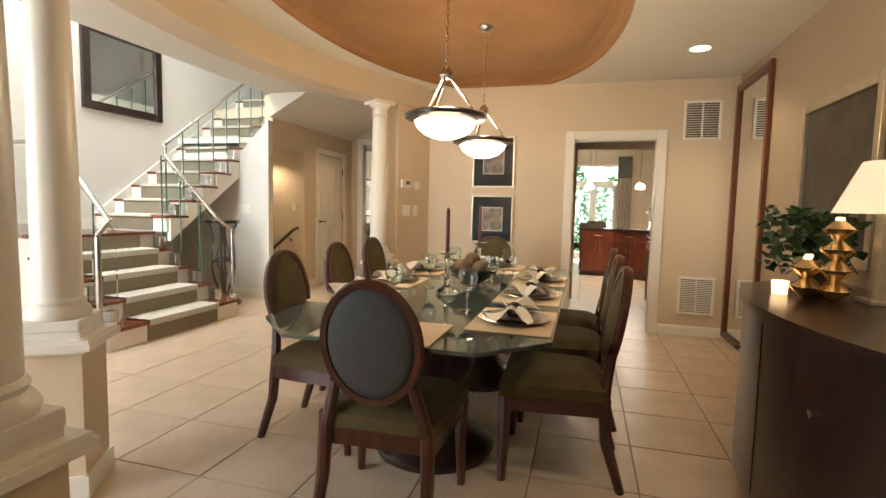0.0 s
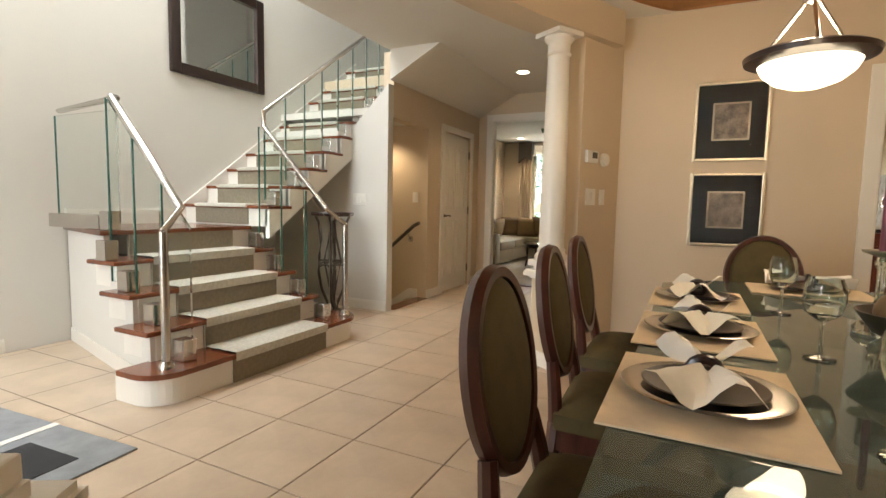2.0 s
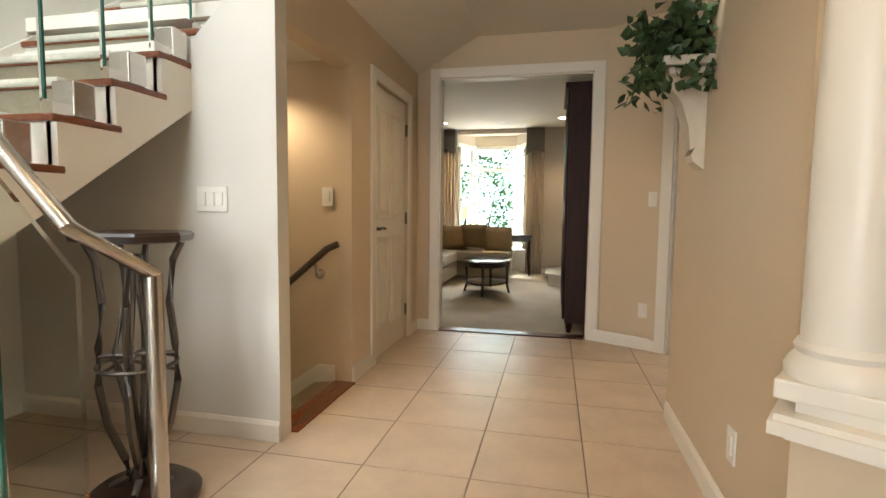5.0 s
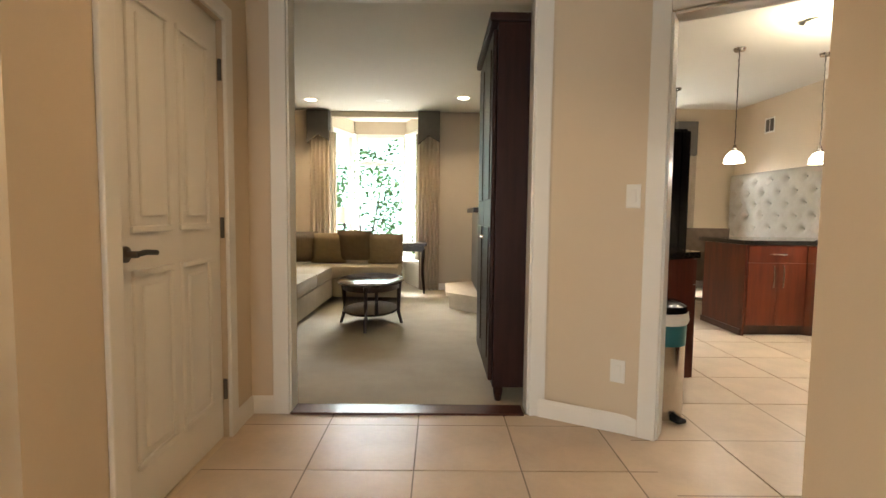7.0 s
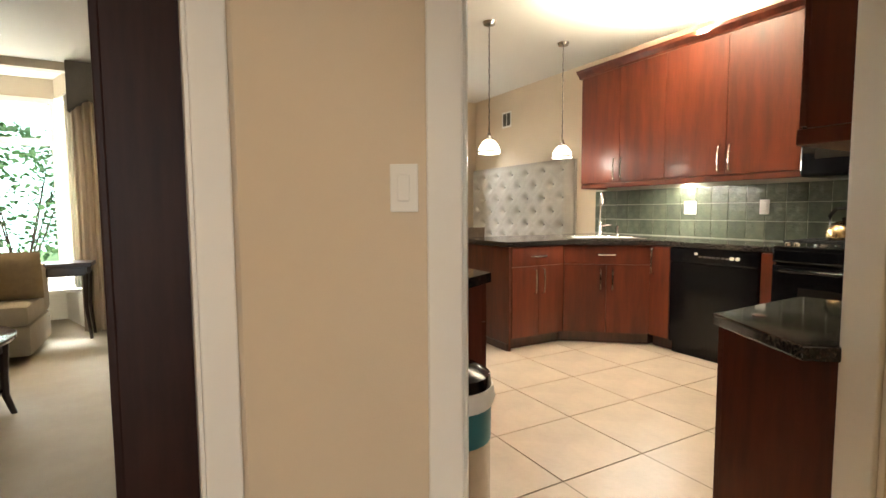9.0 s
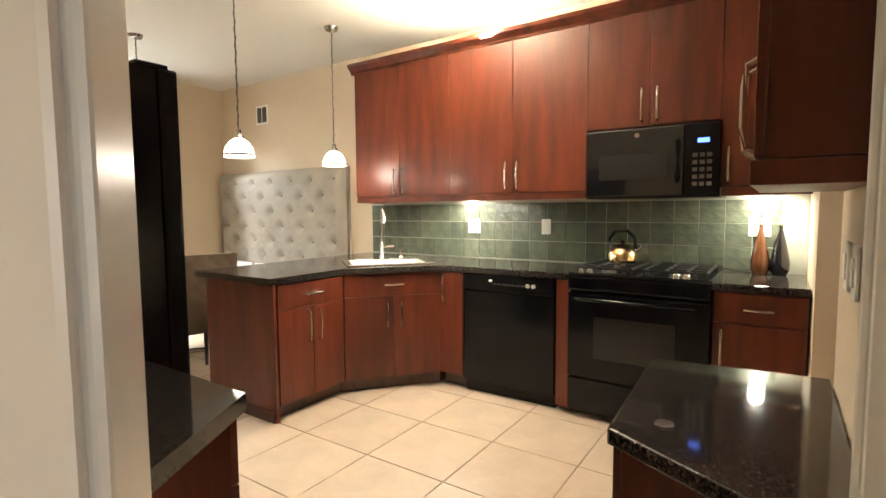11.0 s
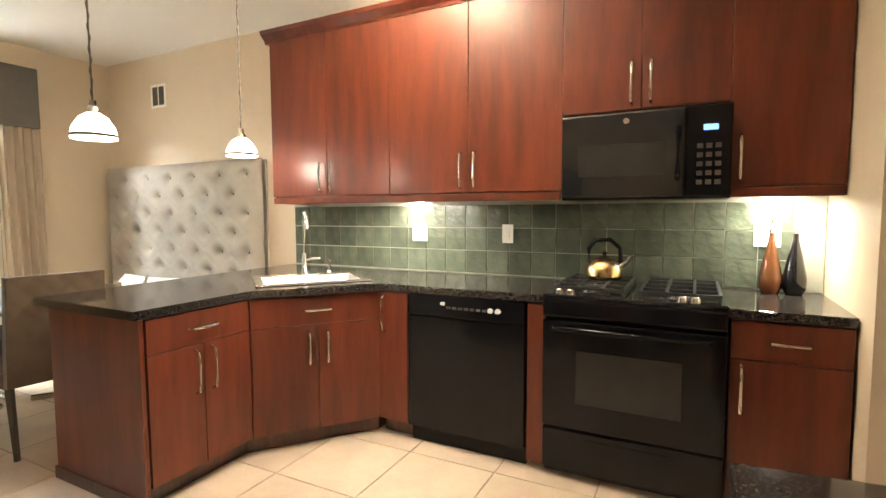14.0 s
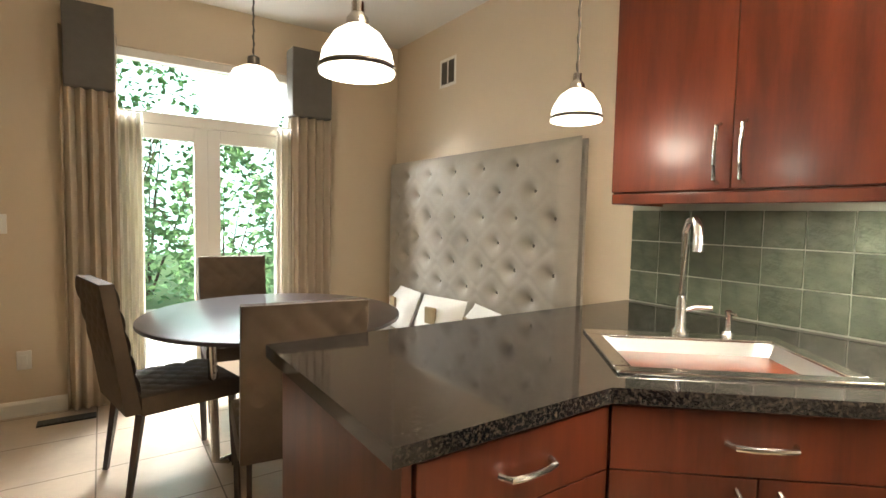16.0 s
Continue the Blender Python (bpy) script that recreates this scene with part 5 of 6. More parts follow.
hole = [sinkpt(x, y) for x, y in ((-0.30, -0.21), (0.30, -0.21), (0.30, 0.21), (-0.30, 0.21))]
bm = bmesh.new()
for z in (0.872, 0.912):
    vo = [bm.verts.new((*p, z)) for p in outer]
    vh = [bm.verts.new((*p, z)) for p in hole]
    es = [bm.edges.new((q[i], q[(i + 1) % len(q)])) for q in (vo, vh) for i in range(len(q))]
    bmesh.ops.triangle_fill(bm, use_beauty=True, edges=es)
    if z < 0.9:
        lo = (vo, vh)
    else:
        for a, b in zip(lo, (vo, vh)):
            for i in range(len(a)):
                j = (i + 1) % len(a)
                bm.faces.new((a[i], a[j], b[j], b[i]))
part("slab", bm, GRANITE, o)
o = thing("worktop", label="short black granite worktop beside the range", category="worktop")
part("slab", B(FXK - E_, 7.225, 0.872, 1.775, 7.665, 0.912, bevel=0.006), GRANITE, o)

sink = thing("sink", (SC.x, SC.y, 0.912), math.degrees(SR), "square stainless steel drop-in sink", "sink")
for a in ((-0.33, -0.24, 0.0, 0.33, -0.19, 0.010), (-0.33, 0.19, 0.0, 0.33, 0.27, 0.010), (-0.33, -0.19, 0.0, -0.28, 0.19, 0.010), (0.28, -0.19, 0.0, 0.33, 0.19, 0.010)):
    part("rim", B(*a, bevel=0.004), STEEL, sink)
part("basin", grid_sheet(16, 16, lambda u, v: ((u - 0.5) * 0.57, (v - 0.5) * 0.39, 0.004 - 0.17 * min(1, 7 * min(u, 1 - u, v, 1 - v)) ** 0.7)), SATIN, sink, "steel basin", smooth=True)
part("drain", L([(0.0, -0.160), (0.035, -0.160), (0.04, -0.166)], 16), PEWTER, sink)
fa = thing("faucet", (*sinkpt(0.0, 0.235), 0.922), math.degrees(SR), "steel pull-down kitchen faucet with side lever", "faucet")
part("body", L([(0.028, 0), (0.028, 0.015), (0.018, 0.03), (0.017, 0.12), (0.012, 0.14)], 16), STEEL, fa, smooth=True)
part("spout", TB([(0, 0, 0.12), (0, 0, 0.36), (0, -0.03, 0.40), (0, -0.08, 0.405), (0, -0.11, 0.38), (0, -0.115, 0.30)], [0.012, 0.012, 0.012, 0.013, 0.015, 0.017], 12), STEEL, fa, smooth=True)
part("lever", TB([(0.015, 0, 0.09), (0.05, 0, 0.10), (0.10, -0.01, 0.10)], 0.010, 8), STEEL, fa, smooth=True)
sd = thing("soap_dispenser", (*sinkpt(0.16, 0.235), 0.922), math.degrees(SR), "small steel soap dispenser", "dispenser")
part("body", L([(0.02, 0), (0.018, 0.012), (0.010, 0.02), (0.010, 0.08), (0.014, 0.09), (0, 0.10)], 14), STEEL, sd, smooth=True)
part("nozzle", TB([(0, 0, 0.085), (0, -0.05, 0.085)], 0.006, 8), STEEL, sd)

# dishwasher
dw = thing("dishwasher", (FXK - 0.012, 9.255, 0), -90, "black built-in dishwasher with a control strip", "dishwasher")
part("body", B(0.004, 0.01, 0.09, 0.596, 0.58, 0.868), BLACK, dw)
part("door", B(0.004, -0.015, 0.10, 0.596, 0.01, 0.745, bevel=0.006), BLACK, dw)
part("control_panel", B(0.004, -0.022, 0.75, 0.596, 0.01, 0.866, bevel=0.008), BLACK, dw)
for k in range(7):
    part("button", B(0.22 + k * 0.03, -0.026, 0.80, 0.24 + k * 0.03, -0.021, 0.812), PEWTER, dw)
part("latch", B(0.19, -0.028, 0.818, 0.21, -0.021, 0.835), PLASTIC, dw)
for x in (0.44, 0.475):
    part("dial", L([(0.014, 0), (0.012, 0.012), (0, 0.012)], 14, pose(x, -0.022, 0.81, 90)), PLASTIC, dw, smooth=True)
part("toe_kick", B(0.004, 0.03, 0.0, 0.596, 0.4, 0.09), BLACK, dw)

dw.scale = (1.165, 1, 1)

# range
rg = thing("gas_range", (FXK - 0.03, 8.46, 0), -90, "black gas range with a glass oven door and cast iron grates", "range")
part("body", B(0.003, 0.02, 0.02, 0.762, 0.64, 0.90), BLACK, rg)
od = part("oven_door", B(0.003, -0.03, 0.27, 0.762, 0.02, 0.80, bevel=0.008), BLACK, rg)
part("oven_window", B(0.16, -0.033, 0.40, 0.60, -0.029, 0.66), OVENGLASS, od)
part("door_handle", TB([(0.05, -0.03, 0.765), (0.07, -0.065, 0.768), (0.38, -0.075, 0.768), (0.69, -0.065, 0.768), (0.71, -0.03, 0.765)], 0.013, 10), BLACK, od, smooth=True)
part("drawer", B(0.003, -0.025, 0.06, 0.762, 0.02, 0.26, bevel=0.008), BLACK, rg)
part("drawer_lip", B(0.20, -0.032, 0.215, 0.56, -0.024, 0.225), BLACK, rg)
part("control_panel", B(0.003, -0.035, 0.815, 0.762, 0.03, 0.905, bevel=0.012), BLACK, rg)
part("cooktop", B(0.0, -0.02, 0.90, 0.765, 0.63, 0.925, bevel=0.008), BLACKGLASS, rg)
for k in range(4):
    part("knob", L([(0.022, 0), (0.020, 0.02), (0.014, 0.026), (0, 0.026)], 16, pose(0.07 + 0.05 * (k % 2) + 0.52 * (k // 2), 0.02, 0.925)), STEEL, rg, smooth=True)
for gx in (0.19, 0.575):
    g = part("grate", B(gx - 0.165, 0.05, 0.945, gx + 0.165, 0.062, 0.957), IRON, rg)
    bm = bmesh.new()
    for y in (0.18, 0.32, 0.46, 0.59):
        box(bm, gx - 0.165, y - 0.006, 0.945, gx + 0.165, y + 0.006, 0.957)
    for x in (-0.165, -0.055, 0.055, 0.153):
        box(bm, gx + x, 0.05, 0.947, gx + x + 0.012, 0.60, 0.959)
    for x in (-0.16, 0.15):
        for y in (0.05, 0.58):
            box(bm, gx + x, y, 0.922, gx + x + 0.012, y + 0.012, 0.95)
    part("grate_grid", bm, IRON, g)
    for y in (0.19, 0.46):
        part("burner", L([(0.05, 0.925), (0.05, 0.938), (0.035, 0.945), (0.0, 0.945)], 18, pose(gx, y, 0)), STEEL, rg, smooth=True)
rg.scale = (1.045, 1, 1)
kt = thing("kettle", (1.52, 8.24, 0.958), 0, "polished steel whistling kettle on the cooktop", "kettle")
part("body", L([(0.085, 0), (0.10, 0.02), (0.098, 0.06), (0.075, 0.10), (0.04, 0.125), (0.0, 0.13)], 28), CUP, kt, smooth=True)
part("lid_knob", L([(0.008, 0.128), (0.016, 0.145), (0, 0.155)], 12), BLACK, kt, smooth=True)
part("handle", TB([(0, 0.08, 0.09), (0, 0.085, 0.16), (0, 0.05, 0.21), (0, -0.03, 0.215), (0, -0.08, 0.17), (0, -0.085, 0.09)], 0.012, 10), BLACK, kt, smooth=True)
part("spout", TB([(0.0, -0.08, 0.07), (0.0, -0.12, 0.10), (0.0, -0.135, 0.13)], [0.018, 0.014, 0.012], 10), STEEL, kt, smooth=True)

# microwave
mw = thing("microwave", (1.36, 8.44, 0), -90, "black over-the-range microwave with a glass door", "microwave")
part("body", B(0.002, 0.0, 1.385, 0.778, 0.41, 1.82), BLACK, mw)
dd = part("door", B(0.002, -0.025, 1.395, 0.585, 0.0, 1.815, bevel=0.01), BLACKGLASS, mw)
part("door_window", B(0.09, -0.0275, 1.50, 0.50, -0.0245, 1.66), OVENGLASS, dd)
part("handle", TB([(0.555, -0.025, 1.48), (0.555, -0.055, 1.50), (0.555, -0.055, 1.70), (0.555, -0.025, 1.72)], 0.012, 8), BLACK, dd, smooth=True)
cp = part("control_panel", B(0.59, -0.025, 1.395, 0.778, 0.0, 1.815, bevel=0.006), BLACK, mw)
part("display", B(0.66, -0.0275, 1.70, 0.72, -0.0245, 1.725), CLOCKBLUE, cp, "blue clock display")
for r in range(5):
    for c in range(3):
        part("key", B(0.635 + c * 0.038, -0.027, 1.45 + r * 0.042, 0.66 + c * 0.038, -0.0245, 1.472 + r * 0.042), PEWTER, cp)
part("badge", L([(0.016, 0), (0.014, 0.003), (0, 0.003)], 16, pose(0.32, -0.025, 1.77, 90)), STEEL, mw)

# wall cabinets
UXF = 1.42
def upper(y, w, z0, z1, fronts, label):
    return cabinet("wall_cabinet", pose(UXF, y, 0, 0, 0, -90), w, 0.355, z0, z1, fronts, label, "wall cabinets")


upper(10.56, 1.01, 1.435, 2.53, ((0.0, 0.505, 1.44, 2.53, "rb"), (0.505, 1.01, 1.44, 2.53, "lb")), "tall cherry wall cabinet with two doors")
upper(9.55, 1.10, 1.435, 2.53, ((0.0, 0.55, 1.44, 2.53, "rb"), (0.55, 1.10, 1.44, 2.53, "lb")), "tall cherry wall cabinet with two doors")
upper(8.45, 0.78, 1.825, 2.53, ((0.0, 0.39, 1.835, 2.53, "rb"), (0.39, 0.78, 1.835, 2.53, "lb")), "short cherry wall cabinet over the microwave")
upper(7.67, 0.445, 1.435, 2.53, ((0.0, 0.445, 1.44, 2.53, "lb"),), "narrow cherry wall cabinet beside the microwave")
o = thing("crown_moulding", label="stepped cherry crown moulding on the wall cabinets", category="moulding")
part("moulding", PR([(1.775, 2.53), (1.40, 2.53), (1.395, 2.55), (1.36, 2.585), (1.35, 2.61), (1.775, 2.61)], 7.225, 10.60, "y"), CHERRY, o)
for y0, y1 in ((8.46, 10.56), (7.225, 7.66)):
    o = thing("light_rail", label="cherry light rail below the wall cabinets", category="moulding")
    part("rail", B(1.405, y0, 1.39, 1.43, y1, 1.434, bevel=0.004), CHERRY, o)
    if y0 > 8:
        part("return", B(1.43, y1 - 0.02, 1.39, 1.775, y1, 1.434, bevel=0.004), CHERRY, o)

# side counter and its wall cabinet by the hall door
cabinet("side_cabinet", pose(-0.15, 7.66, 0, 0, 0, 180), 0.60, 0.43, 0, 0.758, ((0.0, 0.30, 0.10, 0.755, "rt"), (0.30, 0.60, 0.10, 0.755, "lt")), "low cherry cabinet below the desk counter", "side cabinets", toe=0.10)
o = thing("worktop", label="black granite desk counter by the doorway", category="worktop")
bm = PR([(-0.77, 7.69), (-0.12, 7.72), (-0.06, 7.225), (-0.89, 7.225), (-0.985, 7.30)], 0.76, 0.80)
bmesh.ops.bevel(bm, geom=list(bm.edges), offset=0.007, segments=2, affect="EDGES", profile=0.6)
part("slab", bm, GRANITE, o)
o = thing("cable_grommet", (-0.68, 7.58, 0.801), 0, "small round steel grommet in the desk counter", "grommet")
part("ring", L([(0.022, 0.0), (0.022, 0.003), (0.014, 0.004), (0.0, 0.002)], 20), STEEL, o, smooth=True)
nc = cabinet("wall_cabinet", pose(-0.27, 7.395, 0, 0, 0, 180), 0.55, 0.17, 1.405, 2.53, ((0.0, 0.275, 1.41, 2.53, "rb"), (0.275, 0.55, 1.41, 2.53, "lb")), "shallow cherry wall cabinet over the desk counter", "wall cabinets")
part("light_rail", B(-0.005, -0.025, 1.356, 0.555, 0.168, 1.403, bevel=0.004), CHERRY, nc)

# left counter and fridge
cabinet("side_cabinet", pose(-1.31, 8.36, 0, 0, 0, 90), 0.62, 0.60, 0, 0.87, ((0.0, 0.62, 0.70, 0.865, "h"), (0.0, 0.31, 0.10, 0.70, "rt"), (0.31, 0.62, 0.10, 0.70, "lt")), "cherry base cabinet beside the fridge", "side cabinets", toe=0.10)
o = thing("worktop", label="black granite counter beside the fridge", category="worktop")
part("slab", PR([(-1.28, 8.34), (-1.28, 8.985), (-1.94, 8.985), (-1.94, 8.17), (-1.60, 8.15)], 0.872, 0.912), GRANITE, o)
fr = thing("refrigerator", (-1.06, 9.0, 0), 90, "tall black refrigerator with two doors", "refrigerator")
part("body", B(0.0, 0.05, 0.02, 0.90, 0.86, 1.76), BLACK, fr)
part("door", B(0.0, -0.02, 0.08, 0.44, 0.045, 1.77, bevel=0.012), BLACK, fr)
part("door", B(0.45, -0.02, 0.08, 0.90, 0.045, 1.77, bevel=0.012), BLACK, fr)
for x in (0.40, 0.49):
    part("handle", TB([(x, -0.02, 0.7), (x, -0.06, 0.74), (x, -0.06, 1.4), (x, -0.02, 1.44)], 0.012, 8), BLACK, fr, smooth=True)
part("hinge_cover", B(0.02, 0.0, 1.77, 0.08, 0.10, 1.785, bevel=0.004), BLACK, fr)
tc = thing("trash_can", (-1.655, 8.03, 0), 20, "steel pedal bin with a teal liner and white bag edge", "bin")
part("body", L([(0.125, 0.01), (0.13, 0.03), (0.13, 0.50)], 28), STEEL, tc, smooth=True)
part("liner", L([(0.132, 0.42), (0.134, 0.56), (0.128, 0.56)], 28), TEAL, tc, smooth=True)
part("bag_edge", L([(0.137, 0.535), (0.146, 0.56), (0.14, 0.60), (0.125, 0.60)], 28), LINEN, tc, smooth=True)
part("lid", L([(0.135, 0.60), (0.13, 0.635), (0.09, 0.66), (0.0, 0.668)], 28), BLACK, tc, smooth=True)
part("pedal", B(-0.03, -0.18, 0.01, 0.03, -0.12, 0.03, bevel=0.004), BLACK, tc)

# backsplash outlets, cutting boards, passage cabinet
for y, z, g in ((9.53, 1.185, 2), (8.88, 1.185, 1), (7.47, 1.20, 2)):
    plate("outlet_plate", pose(1.756, y, z, 0, 0, 90) @ pose(0, 0, 0, 0, 0, 180) @ pose(0, 0, 0), 0.12 if g == 2 else 0.075, 0.12, "white outlet plate on the tiled backsplash", "outlet", g)
for y, mat, lab in ((7.46, OIL, "amber"), (7.36, BLACKGLASS, "black")):
    o = thing("oil_bottle", (1.66, y, 0.913), 0, lab + " teardrop oil bottle with a pourer", "bottle", "oil bottles")
    part("body", L([(0.035, 0), (0.05, 0.03), (0.052, 0.08), (0.03, 0.20), (0.013, 0.27), (0.013, 0.30)], 20), mat, o, smooth=True)
    part("pourer", L([(0.014, 0.30), (0.014, 0.315), (0.005, 0.33), (0.004, 0.37), (0, 0.37)], 12), STEEL, o, smooth=True)
cabinet("passage_cabinet", pose(0.86, 6.95, 0, 0, 0, -90), 1.2, 0.33, 0, 0.87, ((0, 0.6, 0.10, 0.70, "rt"), (0.6, 1.2, 0.10, 0.70, "lt"), (0, 0.6, 0.70, 0.865, "h"), (0.6, 1.2, 0.70, 0.865, "h")), "cherry cabinet in the passage", "side cabinets", toe=0.1)
o = thing("worktop", label="black granite top on the passage cabinet", category="worktop")
part("slab", B(0.83, 5.72, 0.872, 1.195, 6.98, 0.912, bevel=0.006), GRANITE, o)

# pendants
for i, p in enumerate(PENDANTS):
    o = thing("pendant_light", p, 0, "small pendant lamp with a lit ribbed glass shade" if i < 2 else "round glass pendant over the breakfast table", "pendant lamp", "kitchen pendants")
    if i < 2:
        part("shade", L([(0.095, -0.055), (0.098, -0.045), (0.088, 0.0), (0.06, 0.045), (0.03, 0.065), (0.026, 0.065), (0.055, 0.04), (0.082, 0.0), (0.092, -0.05)], 28), PENDGLASS, o, "glowing glass shade", smooth=True)
        part("band", L([(0.0985, -0.048), (0.100, -0.040), (0.097, -0.034), (0.095, -0.045)], 28), PEWTER, o)
        part("socket", L([(0.030, 0.062), (0.028, 0.085), (0.016, 0.10), (0.016, 0.125), (0, 0.13)], 18), STEEL, o, smooth=True)
    else:
        part("shade", L([(0.0, -0.09), (0.09, -0.085), (0.125, -0.05), (0.13, -0.01), (0.10, 0.045), (0.05, 0.07), (0.03, 0.075)], 28), PENDGLASS, o, "glowing round glass", smooth=True)
        part("socket", L([(0.032, 0.072), (0.03, 0.12), (0.01, 0.13)], 18), PEWTER, o, smooth=True)
    bm = bmesh.new()
    top = 2.82 - p[2]
    tube(bm, [(0, 0, 0.12), (0, 0, top)], 0.004, 6)
    tube(bm, [(0.006 * math.cos(k), 0.006 * math.sin(k), 0.12 + (top - 0.12) * k / 60) for k in range(61)], 0.0025, 5)
    part("cord", bm, PEWTER, o)
    part("canopy", L([(0.0, top - 0.03), (0.05, top - 0.025), (0.06, top)], 20), STEEL, o, smooth=True)

# ---- breakfast corner ----
o = thing("tufted_headboard_bench", label="tall button-tufted beige banquette back against the wall", category="banquette")
TY0, TY1, TZ0, TZ1 = 11.0, 13.15, 0.40, 1.78
btn = []
for r in range(9):
    for c in range(8):
        y = TY0 + 0.16 + c * 0.33 + (0.165 if r % 2 else 0)
        z = TZ1 - 0.13 - r * 0.165
        if y < TY1 - 0.06 and z > TZ0 + 0.02:
            btn.append((y, z))
def tuft(u, v):
    y, z = TY0 + (TY1 - TY0) * u, TZ0 + (TZ1 - TZ0) * v
    dd_ = sorted(((y - a) ** 2 + ((z - b) * 1.15) ** 2) ** 0.5 for a, b in btn)
    edge = min(1, min(u, 1 - u) * 22, min(v + 0.3, 1 - v) * 14)
    dep = 0.07 * math.exp(-(dd_[0] / 0.042) ** 1.2) + 0.016 * max(0, 1 - abs(dd_[1] - dd_[0]) / 0.03) * 0.6
    return (1.775 - (0.11 + 0.02 * edge) * (0.55 + 0.45 * edge ** 0.5) + dep * edge, y, z)


part("tufted_front", grid_sheet(110, 76, tuft), TUFT, o, "deeply buttoned velvet", smooth=True)
part("core", B(1.757, TY0 + 0.005, TZ0, 1.775, TY1 - 0.005, TZ1 - 0.01), TUFT, o)
# silvery buttons coloured charcoal: the shade of the deep dimples is painted on
for y, z in btn:
    part("button", L([(0.0, 0.012), (0.014, 0.008), (0.018, 0.0)], 10, pose(1.706, y, z, 0, -90)), VALANCE, o, smooth=True)
part("seat", B(1.22, TY0, 0.10, 1.64, TY1, 0.44, bevel=0.03), TUFT, o, "upholstered bench seat")
for y, r in ((11.55, -15), (12.0, 12), (12.5, -8)):
    p = thing("cushion", (1.47, y, 0.60), r, "white cushion with a tan band on the bench", "cushion", "bench cushions")
    part("pad", grid_sheet(14, 14, lambda u, v: ((v - 0.5) * 0.12 + 0.07 * (1 - (2 * u - 1) ** 4) * (1 - (2 * v - 1) ** 4), (u - 0.5) * 0.42, (v - 0.5) * 0.30)), LINEN, p, smooth=True)
    part("pad_front", grid_sheet(14, 14, lambda u, v: ((v - 0.5) * 0.12 - 0.09 * (1 - (2 * u - 1) ** 4) * (1 - (2 * v - 1) ** 4), (u - 0.5) * 0.42, (v - 0.5) * 0.30)), LINEN, p, smooth=True)
    part("band", B(-0.095, -0.05, -0.10, -0.075, 0.05, 0.10, bevel=0.008), CUSHION, p, "tan band")
bt = thing("breakfast_table", (0.36, 12.02, 0), 0, "round dark wood breakfast table on steel legs", "table")
part("tabletop", L([(0.0, 0.725), (0.66, 0.725), (0.70, 0.735), (0.70, 0.752), (0.69, 0.757), (0.0, 0.757)], 56), ESPRESSO, bt, smooth=True)
for k in range(3):
    a = 2 * math.pi * k / 3 + 3.6
    part("leg", TB([(0.42 * math.cos(a), 0.42 * math.sin(a), 0.725), (0.40 * math.cos(a), 0.40 * math.sin(a), 0.05), (0.33 * math.cos(a), 0.33 * math.sin(a), 0.025), (0.1 * math.cos(a), 0.1 * math.sin(a), 0.025)], 0.022, 10), STEEL, bt, smooth=True)


def quilted_chair():
    o = thing("quilted_chair", label="brown quilted parson chair with black wooden legs", category="chair", group="chairs round the breakfast table")
    def pad(name, f, nx, ny):
        part(name, grid_sheet(nx, ny, f), QUILT, o, smooth=True)
    q = lambda a, b: 0.007 * (abs(math.sin(a * 16 + b * 16)) ** 0.5 + abs(math.sin(a * 16 - b * 16)) ** 0.5)
    part("seat", B(-0.23, -0.22, 0.38, 0.23, 0.24, 0.475, bevel=0.02), QUILT, o, smooth=True)
    pad("seat_quilt", lambda u, v: ((u - 0.5) * 0.43, -0.20 + 0.42 * v, 0.470 + q((u - 0.5) * 0.8, v * 0.8)), 40, 40)
    lean = lambda z: -0.235 - 0.10 * max(0, (z - 0.45) / 0.55)
    part("back_core", PR([(lean(0.40) + 0.02, 0.40), (lean(1.0) + 0.02, 1.0), (lean(1.0) - 0.035, 1.0), (lean(0.40) - 0.045, 0.40)], -0.225, 0.225, "x"), QUILT, o)
    pad("back_quilt", lambda u, v: ((u - 0.5) * 0.445, lean(0.42 + 0.575 * v) - 0.035 - q((u - 0.5) * 0.8, v), 0.42 + 0.575 * v), 40, 44)
    pad("front_quilt", lambda u, v: ((u - 0.5) * 0.445, lean(0.48 + 0.515 * v) + 0.016 + q((u - 0.5) * 0.8, v), 0.48 + 0.515 * v), 40, 44)
    for s in (-1, 1):
        part("leg", TB([(s * 0.20, 0.205, 0.39), (s * 0.20, 0.215, 0.0)], [0.022, 0.015], 4), ESPRESSO, o)
        part("leg", TB([(s * 0.20, -0.215, 0.39), (s * 0.20, -0.27, 0.0)], [0.022, 0.015], 4), ESPRESSO, o)
    return o


qc = quilted_chair()
qc.matrix_basis = pose(0.20, 11.25, 0, 0, 0, -8)
for x, y, r in ((-0.16, 12.0, -78), (0.30, 12.68, 176)):
    copy_thing(qc, pose(x, y, 0, 0, 0, r))

